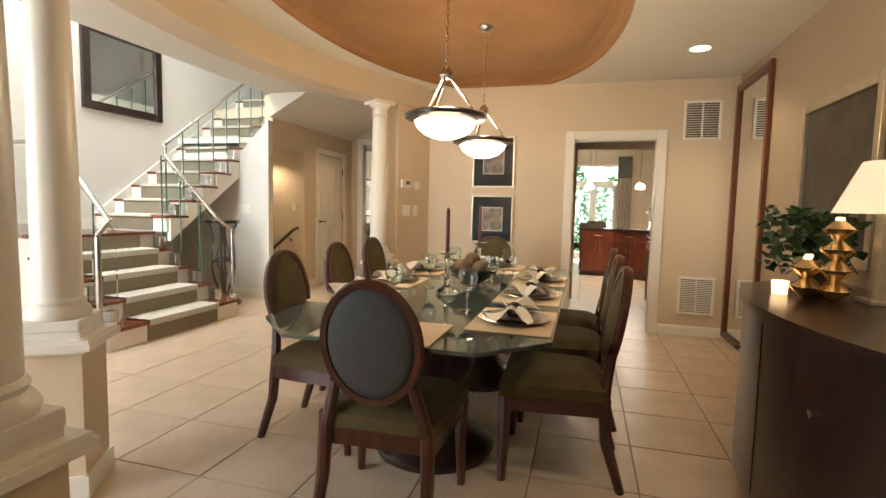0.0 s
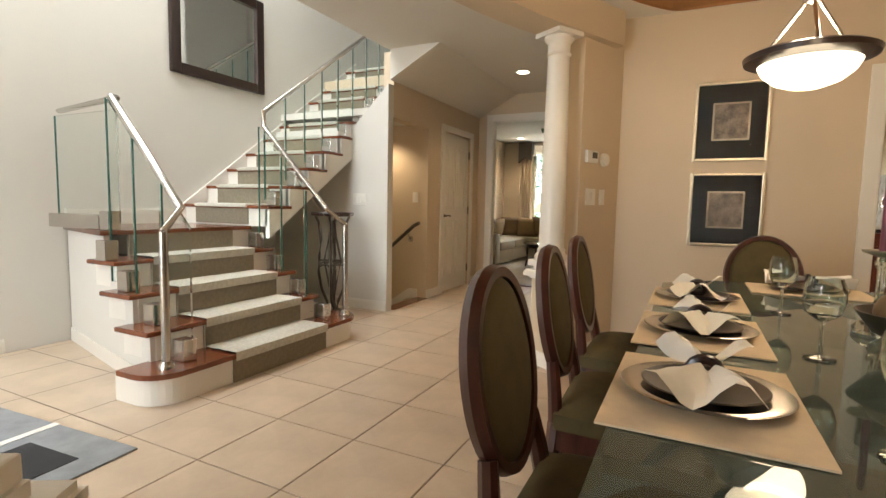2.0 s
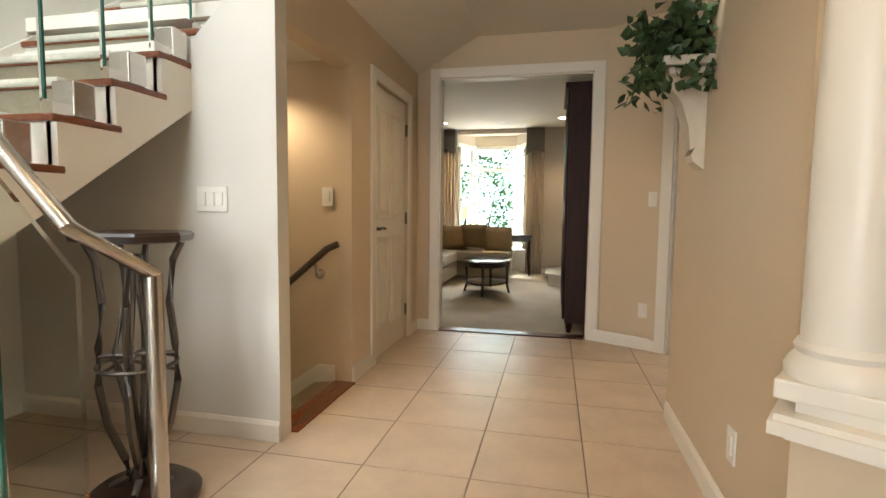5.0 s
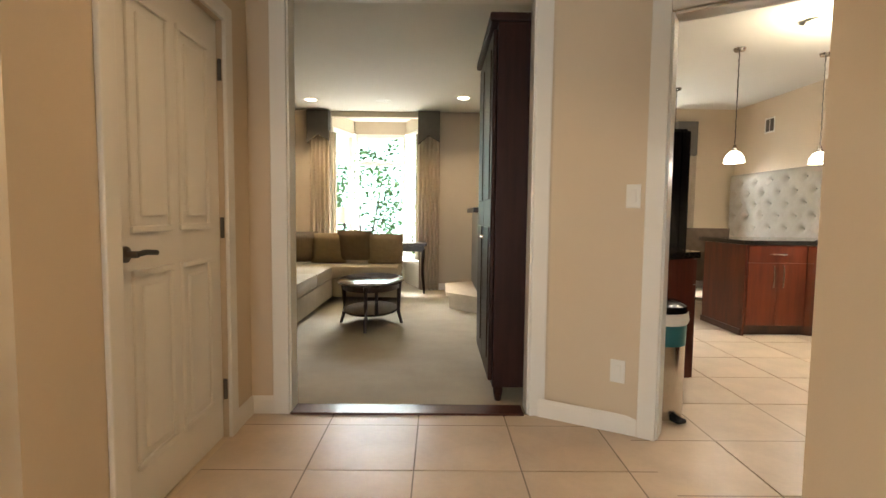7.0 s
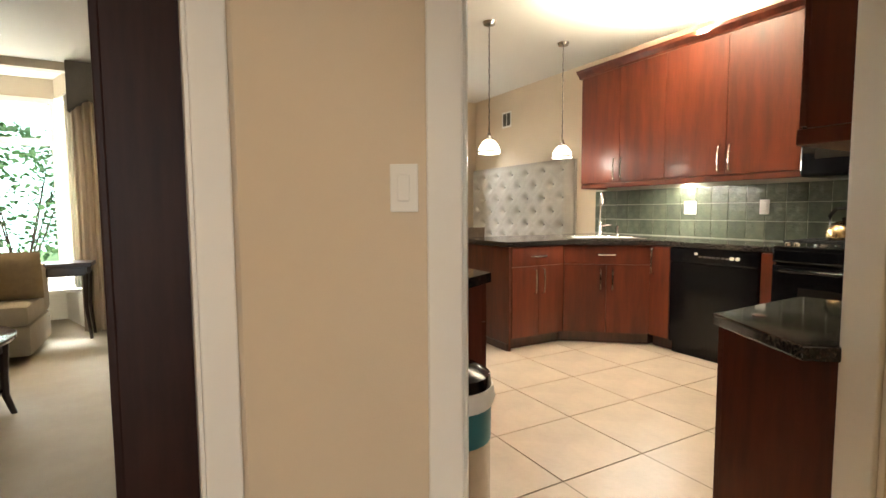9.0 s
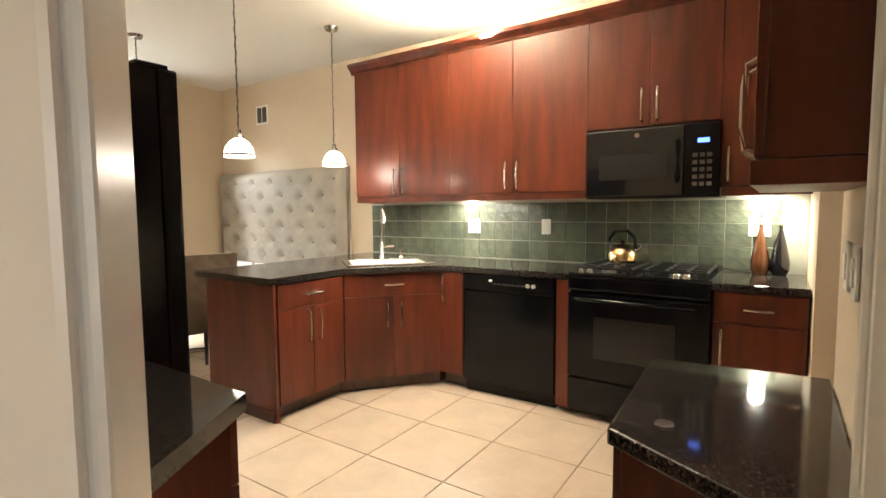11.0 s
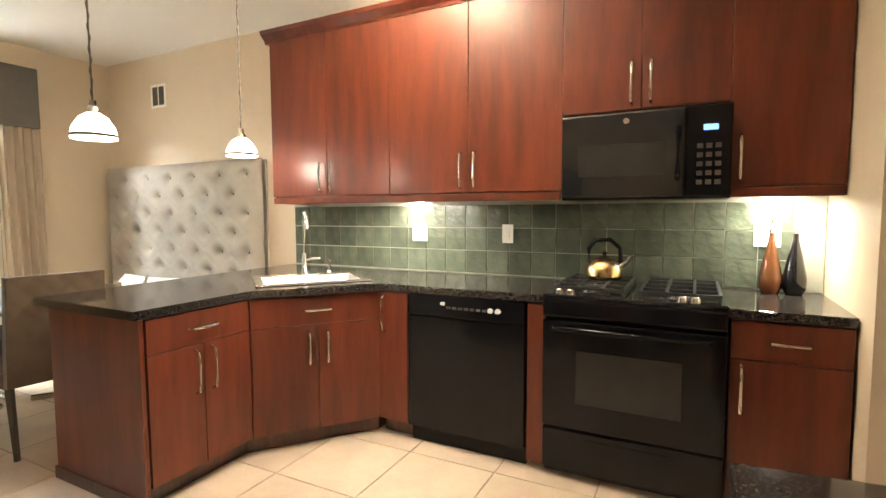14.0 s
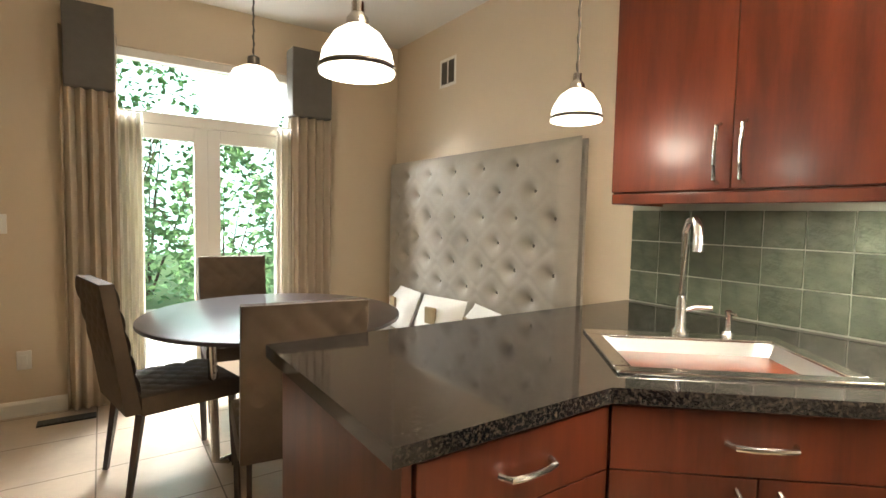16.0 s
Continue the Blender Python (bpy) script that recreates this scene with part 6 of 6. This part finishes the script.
# glazed garden doors with transom
gd = thing("window_garden_door", (-0.45, 13.2, 0), 0, "white glazed garden doors under a transom window", "door", kind="structure")
for a in ((0.0, 0.02, 0, 0.06, 0.12, 2.42), (1.24, 0.02, 0, 1.30, 0.12, 2.42), (0.06, 0.02, 2.36, 1.24, 0.12, 2.42), (0.06, 0.02, 1.93, 1.24, 0.12, 2.01), (0.06, 0.02, 0, 1.24, 0.12, 0.03)):
    part("frame_bar", B(*a, bevel=0.006), WHITE, gd)
for x in (0.06, 0.65):
    for a in ((x, 0.04, 0.03, x + 0.09, 0.09, 1.93), (x + 0.50, 0.04, 0.03, x + 0.59, 0.09, 1.93), (x + 0.09, 0.04, 0.03, x + 0.50, 0.09, 0.20), (x + 0.09, 0.04, 1.83, x + 0.50, 0.09, 1.93)):
        part("sash_rail", B(*a, bevel=0.005), WHITE, gd)
    g = part("pane", B(x + 0.09, 0.062, 0.20, x + 0.50, 0.068, 1.83), PANE, gd)
    g.visible_shadow = False
g = part("pane", B(0.06, 0.062, 2.01, 1.24, 0.068, 2.36), PANE, gd)
g.visible_shadow = False


def drape(name, x0, x1, y, z0, z1, mat, folds, label, depth=0.035, group="curtains", axis=0.0):
    ln = x1 - x0
    bm = grid_sheet(folds * 8, 12, lambda u, v: (x0 + ln * u, y + depth * math.sin(u * folds * 2 * math.pi) * (0.8 + 0.2 * math.sin(v * 5 + u * 9)), z0 + (z1 - z0) * v))
    o = thing(name, label=label, category="curtain", group=group)
    p = part("cloth", bm, mat, o, smooth=True)
    sol = p.modifiers.new("thickness", "SOLIDIFY")
    sol.thickness = 0.003
    return o


drape("curtain", -0.66, -0.36, 13.10, 0.02, 2.46, DRAPE, 5, "floor-length sand drape beside the garden door")
drape("curtain", 0.78, 1.11, 13.10, 0.02, 2.46, DRAPE, 5, "floor-length sand drape beside the garden door")
drape("sheer_curtain", -0.44, -0.22, 13.14, 0.02, 1.98, SHEER, 5, "pale sheer curtain over the garden door")
drape("sheer_curtain", 0.68, 0.86, 13.14, 0.02, 1.98, SHEER, 4, "pale sheer curtain over the garden door")
for x0, x1 in ((-0.64, -0.37), (0.77, 1.09)):
    o = thing("valance", label="short charcoal valance panel over the drape", category="valance", group="valances")
    part("panel", B(x0, 13.03, 2.08, x1, 13.19, 2.60, bevel=0.01), VALANCE, o)
o = thing("floor_vent", (-0.66, 12.98, 0.0), 0, "black floor register by the wall", "vent")
part("grille", B(-0.15, -0.05, 0.0, 0.15, 0.05, 0.008, bevel=0.003), IRON, o)
for k in range(8):
    part("bar", B(-0.13 + k * 0.034, -0.04, 0.008, -0.115 + k * 0.034, 0.04, 0.011), IRON, o)
plate("outlet_plate", pose(-0.88, 13.197, 0.36), 0.075, 0.12, "white outlet plate low on the wall", "outlet")
plate("switch_plate", pose(-1.0, 13.197, 1.22), 0.12, 0.12, "white switch plate on the wall", "switch", 2)

# ---- living room ----
# bay window
bay = thing("window_bay", label="white bay window with transoms over tall panes", category="window", kind="structure")
BP = [(-4.48, 12.72), (-4.28, 13.42), (-3.46, 13.42), (-3.20, 12.72)]
for (xa, ya), (xb, yb) in zip(BP, BP[1:]):
    mm = along(xa, ya, xb, yb)
    ln = math.hypot(xb - xa, yb - ya)
    part("apron", bmT(B(0, 0, -0.1, ln, 0.12, 0.42), mm), WHITE, bay)
    part("head", bmT(B(0, 0, 2.40, ln, 0.12, 2.62), mm), LIVPAINT, bay)
    for a in ((0, 0.02, 0.42, 0.05, 0.10, 2.40), (ln - 0.05, 0.02, 0.42, ln, 0.10, 2.40), (0.05, 0.02, 0.42, ln - 0.05, 0.10, 0.48), (0.05, 0.02, 1.90, ln - 0.05, 0.10, 1.97), (0.05, 0.02, 2.34, ln - 0.05, 0.10, 2.40)):
        part("frame_bar", bmT(B(*a, bevel=0.005), mm), WHITE, bay)
    for z0, z1 in ((0.48, 1.90), (1.97, 2.34)):
        g = part("pane", bmT(B(0.05, 0.055, z0, ln - 0.05, 0.061, z1), mm), PANE, bay)
        g.visible_shadow = False
part("sill", PR([(-4.48, 12.60), (-4.28, 13.42), (-3.46, 13.42), (-3.20, 12.60)], 0.40, 0.43), WHITE, bay)
ceiling("ceiling_bay", PR([(-4.6, 12.72), (-4.32, 13.56), (-3.42, 13.56), (-3.1, 12.72)], 2.60, 2.70), CEIL, "white bay ceiling")
drape("curtain", -4.78, -4.48, 12.50, 0.02, 2.30, DRAPE, 5, "floor-length sand drape at the bay window")
drape("curtain", -3.20, -2.91, 12.50, 0.02, 2.30, DRAPE, 5, "floor-length sand drape at the bay window")
for x0, x1 in ((-4.80, -4.49), (-3.22, -2.91)):
    o = thing("valance", label="scalloped charcoal valance over the drape", category="valance", group="valances")
    part("panel", PR([(x0, 2.58), (x1, 2.58), (x1, 2.15), ((x0 + x1) / 2, 2.24), (x0, 2.12)], 12.42, 12.58, "y"), VALANCE, o)


drape("sheer_curtain", -4.54, -4.40, 12.55, 0.45, 2.28, SHEER, 4, "pale sheer curtain at the bay window", 0.02)
drape("sheer_curtain", -3.26, -3.16, 12.55, 0.45, 2.28, SHEER, 3, "pale sheer curtain at the bay window", 0.02)


def pillow(at, r, tilt, size, mat, label):
    o = thing("throw_pillow", at, r, label, "cushion", "sofa pillows")
    for s in (-1, 1):
        part("face", bmT(grid_sheet(12, 12, lambda u, v: ((u - 0.5) * size, s * 0.075 * ((1 - (2 * u - 1) ** 4) * (1 - (2 * v - 1) ** 4)) ** 0.7, (v - 0.5) * size * 0.9)), pose(0, 0, 0, tilt)), mat, o, smooth=True)


sofa = thing("sectional_sofa", label="oatmeal cloth corner sofa along two walls", category="sofa")
part("base", B(-5.15, 9.62, 0.06, -4.26, 12.3, 0.30, bevel=0.03), SOFA, sofa, smooth=True)
part("base", B(-4.26, 11.52, 0.06, -3.42, 12.3, 0.30, bevel=0.03), SOFA, sofa, smooth=True)
for y0, y1 in ((9.90, 10.72), (10.72, 11.50)):
    part("seat_cushion", B(-4.98, y0, 0.30, -4.24, y1, 0.46, bevel=0.045), SOFA, sofa, smooth=True)
part("seat_cushion", B(-4.98, 11.50, 0.30, -3.42, 12.10, 0.46, bevel=0.045), SOFA, sofa, smooth=True)
part("backrest", B(-5.17, 9.66, 0.30, -4.95, 12.32, 0.80, bevel=0.05), SOFA, sofa, smooth=True)
part("backrest", B(-4.95, 12.08, 0.30, -3.42, 12.32, 0.74, bevel=0.05), SOFA, sofa, smooth=True)
part("arm", B(-5.15, 9.60, 0.06, -4.25, 9.88, 0.62, bevel=0.05), SOFA, sofa, smooth=True)
for a in ((-4.75, 10.1, 0.66, 78, CUSHION), (-4.76, 10.5, 0.66, 82, CUSHIONB), (-4.74, 10.95, 0.66, 75, CUSHION), (-4.72, 11.75, 0.68, 40, CUSHIONB), (-4.38, 11.88, 0.66, 8, CUSHION), (-4.02, 11.86, 0.70, -6, CUSHIONB), (-3.62, 11.86, 0.66, 5, CUSHION)):
    pillow(a[:3], a[3], 14, 0.46, a[4], "square tan throw pillow" if a[4] is CUSHION else "square brown throw pillow")
ct = thing("coffee_table", (-3.60, 10.33, 0), 0, "oval dark wood coffee table with a lower shelf", "table")
part("tabletop", L([(0.0, 0.43), (0.46, 0.43), (0.49, 0.44), (0.49, 0.455), (0.47, 0.465), (0.0, 0.465)], 48, None, 0.68, 1.0), POLISHED, ct, "polished oval top", smooth=True)
part("apron", L([(0.42, 0.375), (0.42, 0.43), (0.39, 0.43), (0.39, 0.375)], 40, None, 0.68, 1.0), ESPRESSO, ct, smooth=True)
part("shelf", L([(0.0, 0.14), (0.39, 0.14), (0.40, 0.15), (0.39, 0.16), (0.0, 0.16)], 36, None, 0.68, 1.0), POLISHED, ct, "polished lower shelf", smooth=True)
for k in range(4):
    a = math.pi / 2 * k
    part("leg", TB([(0.68 * r * math.cos(a), r * math.sin(a), z) for r, z in ((0.42, 0.43), (0.41, 0.25), (0.41, 0.12), (0.46, 0.0))], [0.026, 0.022, 0.02, 0.016], 6), ESPRESSO, ct, smooth=True)
ct2 = thing("console_table", (-3.30, 12.35, 0), 0, "small dark side table with curved legs", "table")
part("tabletop", B(-0.26, -0.18, 0.68, 0.22, 0.18, 0.72, bevel=0.008), ESPRESSO, ct2)
part("apron", B(-0.22, -0.15, 0.60, 0.18, 0.15, 0.68), ESPRESSO, ct2)
for x in (-0.2, 0.17):
    for y in (-0.13, 0.13):
        part("leg", TB([(x, y, 0.62), (x * 0.94, y, 0.3), (x * 1.1, y, 0.0)], [0.026, 0.018, 0.014], 6), ESPRESSO, ct2, smooth=True)
fl = thing("floor_lamp", (-4.36, 12.9, 0.431), 0, "table lamp with a pale shade in the bay", "lamp")
part("stem", L([(0.09, 0), (0.085, 0.02), (0.02, 0.04), (0.014, 0.45), (0.02, 0.52), (0.008, 0.56)], 18), ESPRESSO, fl, smooth=True)
part("shade", L([(0.19, 0.55), (0.08, 0.78), (0.077, 0.78), (0.187, 0.55)], 28), SHADE, fl, smooth=True)
for y in (10.55, 11.35):
    picture("framed_print", pose(-5.198, y, 1.45, 0, 0, 90), 0.62, 0.92, ESPRESSO, 0.035, (("mat_board", LINEN, 0.55, 0.85), ("print", PALEPRINT, 0.38, 0.62)), "pale etching in a black frame on the living room wall")
# dark armoire just inside the opening
ar = thing("bookcase", (-2.57, 8.16, 0), 0, "tall dark wooden cabinet beside the opening", "cabinet")
part("side_panel", B(-0.02, 0.0, 0.10, 0.34, 0.03, 2.22), ARMOIRE, ar)
part("side_panel", B(-0.02, 0.93, 0.10, 0.34, 0.96, 2.22), ARMOIRE, ar)
part("back_panel", B(0.32, 0.03, 0.10, 0.34, 0.93, 2.22), ARMOIRE, ar)
for z in (0.10, 1.16, 2.19):
    part("shelf", B(-0.02, 0.03, z, 0.32, 0.93, z + 0.03), ARMOIRE, ar)
for y in (0.03, 0.48):
    dr = part("door", B(-0.045, y + 0.002, 0.13, -0.021, y + 0.448, 2.19, bevel=0.006), ARMOIRE, ar)
    part("panel", B(-0.052, y + 0.08, 0.25, -0.044, y + 0.37, 1.05, bevel=0.006), ARMOIRE, dr)
    part("panel", B(-0.052, y + 0.08, 1.22, -0.044, y + 0.37, 2.10, bevel=0.006), ARMOIRE, dr)
    part("knob", L([(0.014, 0.0), (0.012, 0.02), (0, 0.024)], 12, pose(-0.045, y + (0.40 if y < 0.2 else 0.05), 0.98, 0, -90)), STEEL, dr, smooth=True)
part("crown", B(-0.07, -0.02, 2.22, 0.345, 0.98, 2.27, bevel=0.012), ARMOIRE, ar)
for x in (0.0, 0.28):
    for y in (0.03, 0.90):
        part("foot", L([(0.018, 0), (0.03, 0.06), (0.03, 0.10)], 10, pose(x + 0.02, y + 0.02, 0)), ARMOIRE, ar, smooth=True)
hs = thing("fireplace", label="raised stone hearth below a dark fireplace surround", category="fireplace")
part("hearth", PR([(-2.10, 10.85), (-2.45, 10.85), (-2.78, 11.15), (-2.78, 11.9), (-2.10, 12.3)], 0.0, 0.16), PLASTER, hs)
part("hearth_top", PR([(-2.10, 10.80), (-2.47, 10.80), (-2.82, 11.13), (-2.82, 11.95), (-2.10, 12.33)], 0.16, 0.20), PLASTER, hs)
part("surround", B(-2.45, 11.05, 0.20, -2.10, 12.2, 1.15, bevel=0.01), ESPRESSO, hs)
part("mantel", B(-2.52, 11.0, 1.15, -2.10, 12.25, 1.21, bevel=0.01), ESPRESSO, hs)
tv = thing("television", label="dark flat television over the mantel", category="television")
part("screen", B(-2.16, 11.2, 1.35, -2.10, 12.1, 1.95, bevel=0.006), BLACKGLASS, tv)
o = thing("ceiling_speaker", (-3.65, 11.9, 2.6), 0, "round white ceiling speaker grille", "speaker")
part("grille", L([(0.0, -0.008), (0.09, -0.006), (0.10, 0.0)], 24), PLASTIC, o, smooth=True)

# ---- stair hall rug, entrance window ----
ew = thing("window_entrance", label="tall white entrance window", category="window", kind="structure")
for a in ((-5.28, -1.86, 0.3, -5.20, -1.76, 4.6), (-3.16, -1.86, 0.3, -3.08, -1.76, 4.6), (-4.22, -1.86, 0.38, -4.14, -1.76, 4.52), (-5.20, -1.86, 0.3, -3.16, -1.76, 0.38), (-5.20, -1.86, 4.52, -3.16, -1.76, 4.6), (-5.20, -1.86, 2.4, -4.22, -1.76, 2.48), (-4.14, -1.86, 2.4, -3.16, -1.76, 2.48)):
    part("frame_bar", B(*a, bevel=0.005), WHITE, ew)

rug = thing("area_rug", (-4.15, 1.75, 0.0), 4, "grey wool rug with pale stripes and charcoal blocks", "rug")
part("pile", B(-0.88, -0.78, 0.0, 0.88, 0.78, 0.010, bevel=0.003), RUGGREY, rug)
for cx in (-0.58, 0.0, 0.58):
    for cy in (-0.39, 0.39):
        part("block", B(cx - 0.17, cy - 0.22, 0.010, cx + 0.17, cy + 0.22, 0.013), RUGDARK, rug, "charcoal block")
for cx in (-0.29, 0.31):
    part("stripe", B(cx - 0.02, -0.78, 0.010, cx + 0.02, 0.78, 0.013), LINEN, rug, "pale stripe")

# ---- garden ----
# added glowing sheet that makes gaps between the shrubs read as bright sky
tagged(part("backdrop", B(-30, 30, -0.3, 30, 30.2, 16), HAZEGLOW), "glowing pale backdrop sheet standing in for bright sky beyond the garden", "sky", kind="structure")
tagged(part("ground", B(-60, -60, -0.6, 60, 60, -0.25), LAWN), "green lawn around the house", "ground", kind="structure")
slab("patio", -5.5, 13.5, 3.5, 17.5, -0.25, -0.12, PATIO, "sunlit pale concrete patio", "patio")


def shrub(at, w, h, n, seed, label):
    rng = random.Random(seed)
    o = thing("shrub", at, 0, label, "shrub", "garden shrubs")
    bm = bmesh.new()
    for k in range(6):
        a = rng.uniform(0, 6.28)
        tube(bm, [(0, 0, 0), (w * 0.2 * math.cos(a), w * 0.2 * math.sin(a), h * 0.4), (w * 0.42 * math.cos(a), w * 0.42 * math.sin(a), h * rng.uniform(0.6, 0.95))], [0.025, 0.014, 0.006], 6)
    part("trunk", bm, BARK, o)
    vs, fs = [], []
    for k in range(n):
        a, u = rng.uniform(0, 6.28), rng.random()
        lump = 0.75 + 0.3 * noise.noise((math.cos(a) * 2 + seed, math.sin(a) * 2, u * 4))
        r = w * 0.5 * lump * math.sin(math.pi * min(1, 0.12 + 0.86 * u)) ** 0.6 * rng.uniform(0.72, 1.05)
        c = Vector((r * math.cos(a), r * math.sin(a), h * u))
        q = Euler((rng.uniform(-1, 1), rng.uniform(-1, 1), rng.uniform(0, 6.28))).to_matrix()
        s = rng.uniform(0.07, 0.15)
        b = len(vs)
        for p in ((0, 0, 0), (0.4, 0.45, 0.1), (0, 1.1, 0), (-0.4, 0.45, 0.1)):
            vs.append(c + q @ Vector(p) * s)
        fs.append((b, b + 1, b + 2, b + 3))
    me = bpy.data.meshes.new("crown")
    me.from_pydata([tuple(v) for v in vs], [], fs)
    me.materials.append(GARDEN)
    cr = new("crown", me)
    cr.parent = o


for i, (x, y, w, h, n) in enumerate(((-0.6, 17.3, 2.4, 3.2, 1900), (1.0, 17.0, 2.2, 2.6, 1700), (2.8, 18.0, 2.6, 3.6, 2200), (-2.6, 18.5, 2.6, 3.4, 1400), (-4.8, 18.2, 2.4, 3.0, 1400), (-6.6, 19.0, 3.0, 4.2, 2200), (0.2, 19.2, 3.2, 4.4, 1500), (-3.6, 20.5, 3.4, 4.4, 1300))):
    shrub((x, y, -0.25), w, h, n, 20 + i, "leafy green garden shrub in sunlight")

# ---- floor tiles, backsplash tiles ----
def tile_mesh(w, h, t, name, mat):
    return mesh(B(-w / 2, -h / 2, 0, w / 2, h / 2, t, bevel=min(0.003, t * 0.4)), name, mat)


GRIDS = ((0.477, 0.472, -3.02, 5.96, False), (0.503, 0.497, -0.004, 8.68, True))
rest_v, rest_f = [], []
rngt = random.Random(3)
for tdx, tdy, tox, toy, kitchen in GRIDS:
    tm = tile_mesh(tdx - 0.007, tdy - 0.007, 0.006, "tile", TILE)
    regions = ((-1.94, 8.0, 1.78, 13.2), (-1.94, 7.10, 1.42, 8.0)) if kitchen else ((-3.96, -1.7, 1.42, 7.10), (-3.96, 7.10, -1.94, 8.0), (-5.49, -1.7, -3.96, 5.6))
    near = 0
    for i in range(-12, 14):
        for j in range(-18, 18):
            x, y = tox + tdx * (i + 0.5), toy + tdy * (j + 0.5)
            x0, x1, y0, y1 = x - tdx / 2 + 0.0035, x + tdx / 2 - 0.0035, y - tdy / 2 + 0.0035, y + tdy / 2 - 0.0035
            whole = [q for q in regions if x0 >= q[0] and x1 <= q[2] and y0 >= q[1] and y1 <= q[3]]
            walked = kitchen and y < 11.0 or (-4.0 < x < -0.2 and 1.5 < y < 8.0) or (-0.4 < x < 1.4 and 1.8 < y < 5.4)
            if whole and walked and near < (100 if kitchen else 190):
                o = new("tile", tm)
                o.parent = floor_c if kitchen and y > 8 else floor
                o.location = (x, y, -0.006 + rngt.uniform(-0.0004, 0.0004))
                near += 1
                continue
            for qa, qb, qc, qd in regions:
                u0, u1, v0, v1 = max(x0, qa), min(x1, qc), max(y0, qb), min(y1, qd)
                if u1 - u0 > 0.01 and v1 - v0 > 0.01:
                    k = len(rest_v)
                    rest_v += [(u0, v0, -0.001), (u1, v0, -0.001), (u1, v1, -0.001), (u0, v1, -0.001)]
                    rest_f.append((k, k + 1, k + 2, k + 3))
me = bpy.data.meshes.new("tiles_far")
me.from_pydata(rest_v, [], rest_f)
me.materials.append(TILE)
o = new("tiles_far", me)
o.parent = floor
tagged(o, kind="stuff")

bs = tagged(part("wall_backsplash", B(1.768, 7.225, 0.912, 1.778, 10.70, 1.44), SPLASHGROUT), "green glazed tile backsplash with pale joints", "backsplash", kind="structure")
SH, SW = 0.152, 0.152
BM_ = tile_mesh(SW - 0.005, SH - 0.005, 0.008, "splash_tile", SLATE)
rngb = random.Random(8)
for r in range(3):
    for c in range(22):
        o = new("splash_tile", BM_)
        o.parent = bs
        y = 10.70 - SW * (c + 0.5)
        if y < 7.30:
            continue
        o.matrix_basis = pose(1.768, y, 0.918 + SH * (r + 0.5), rngb.uniform(-0.4, 0.4), -90 + rngb.uniform(-0.5, 0.5), 0)
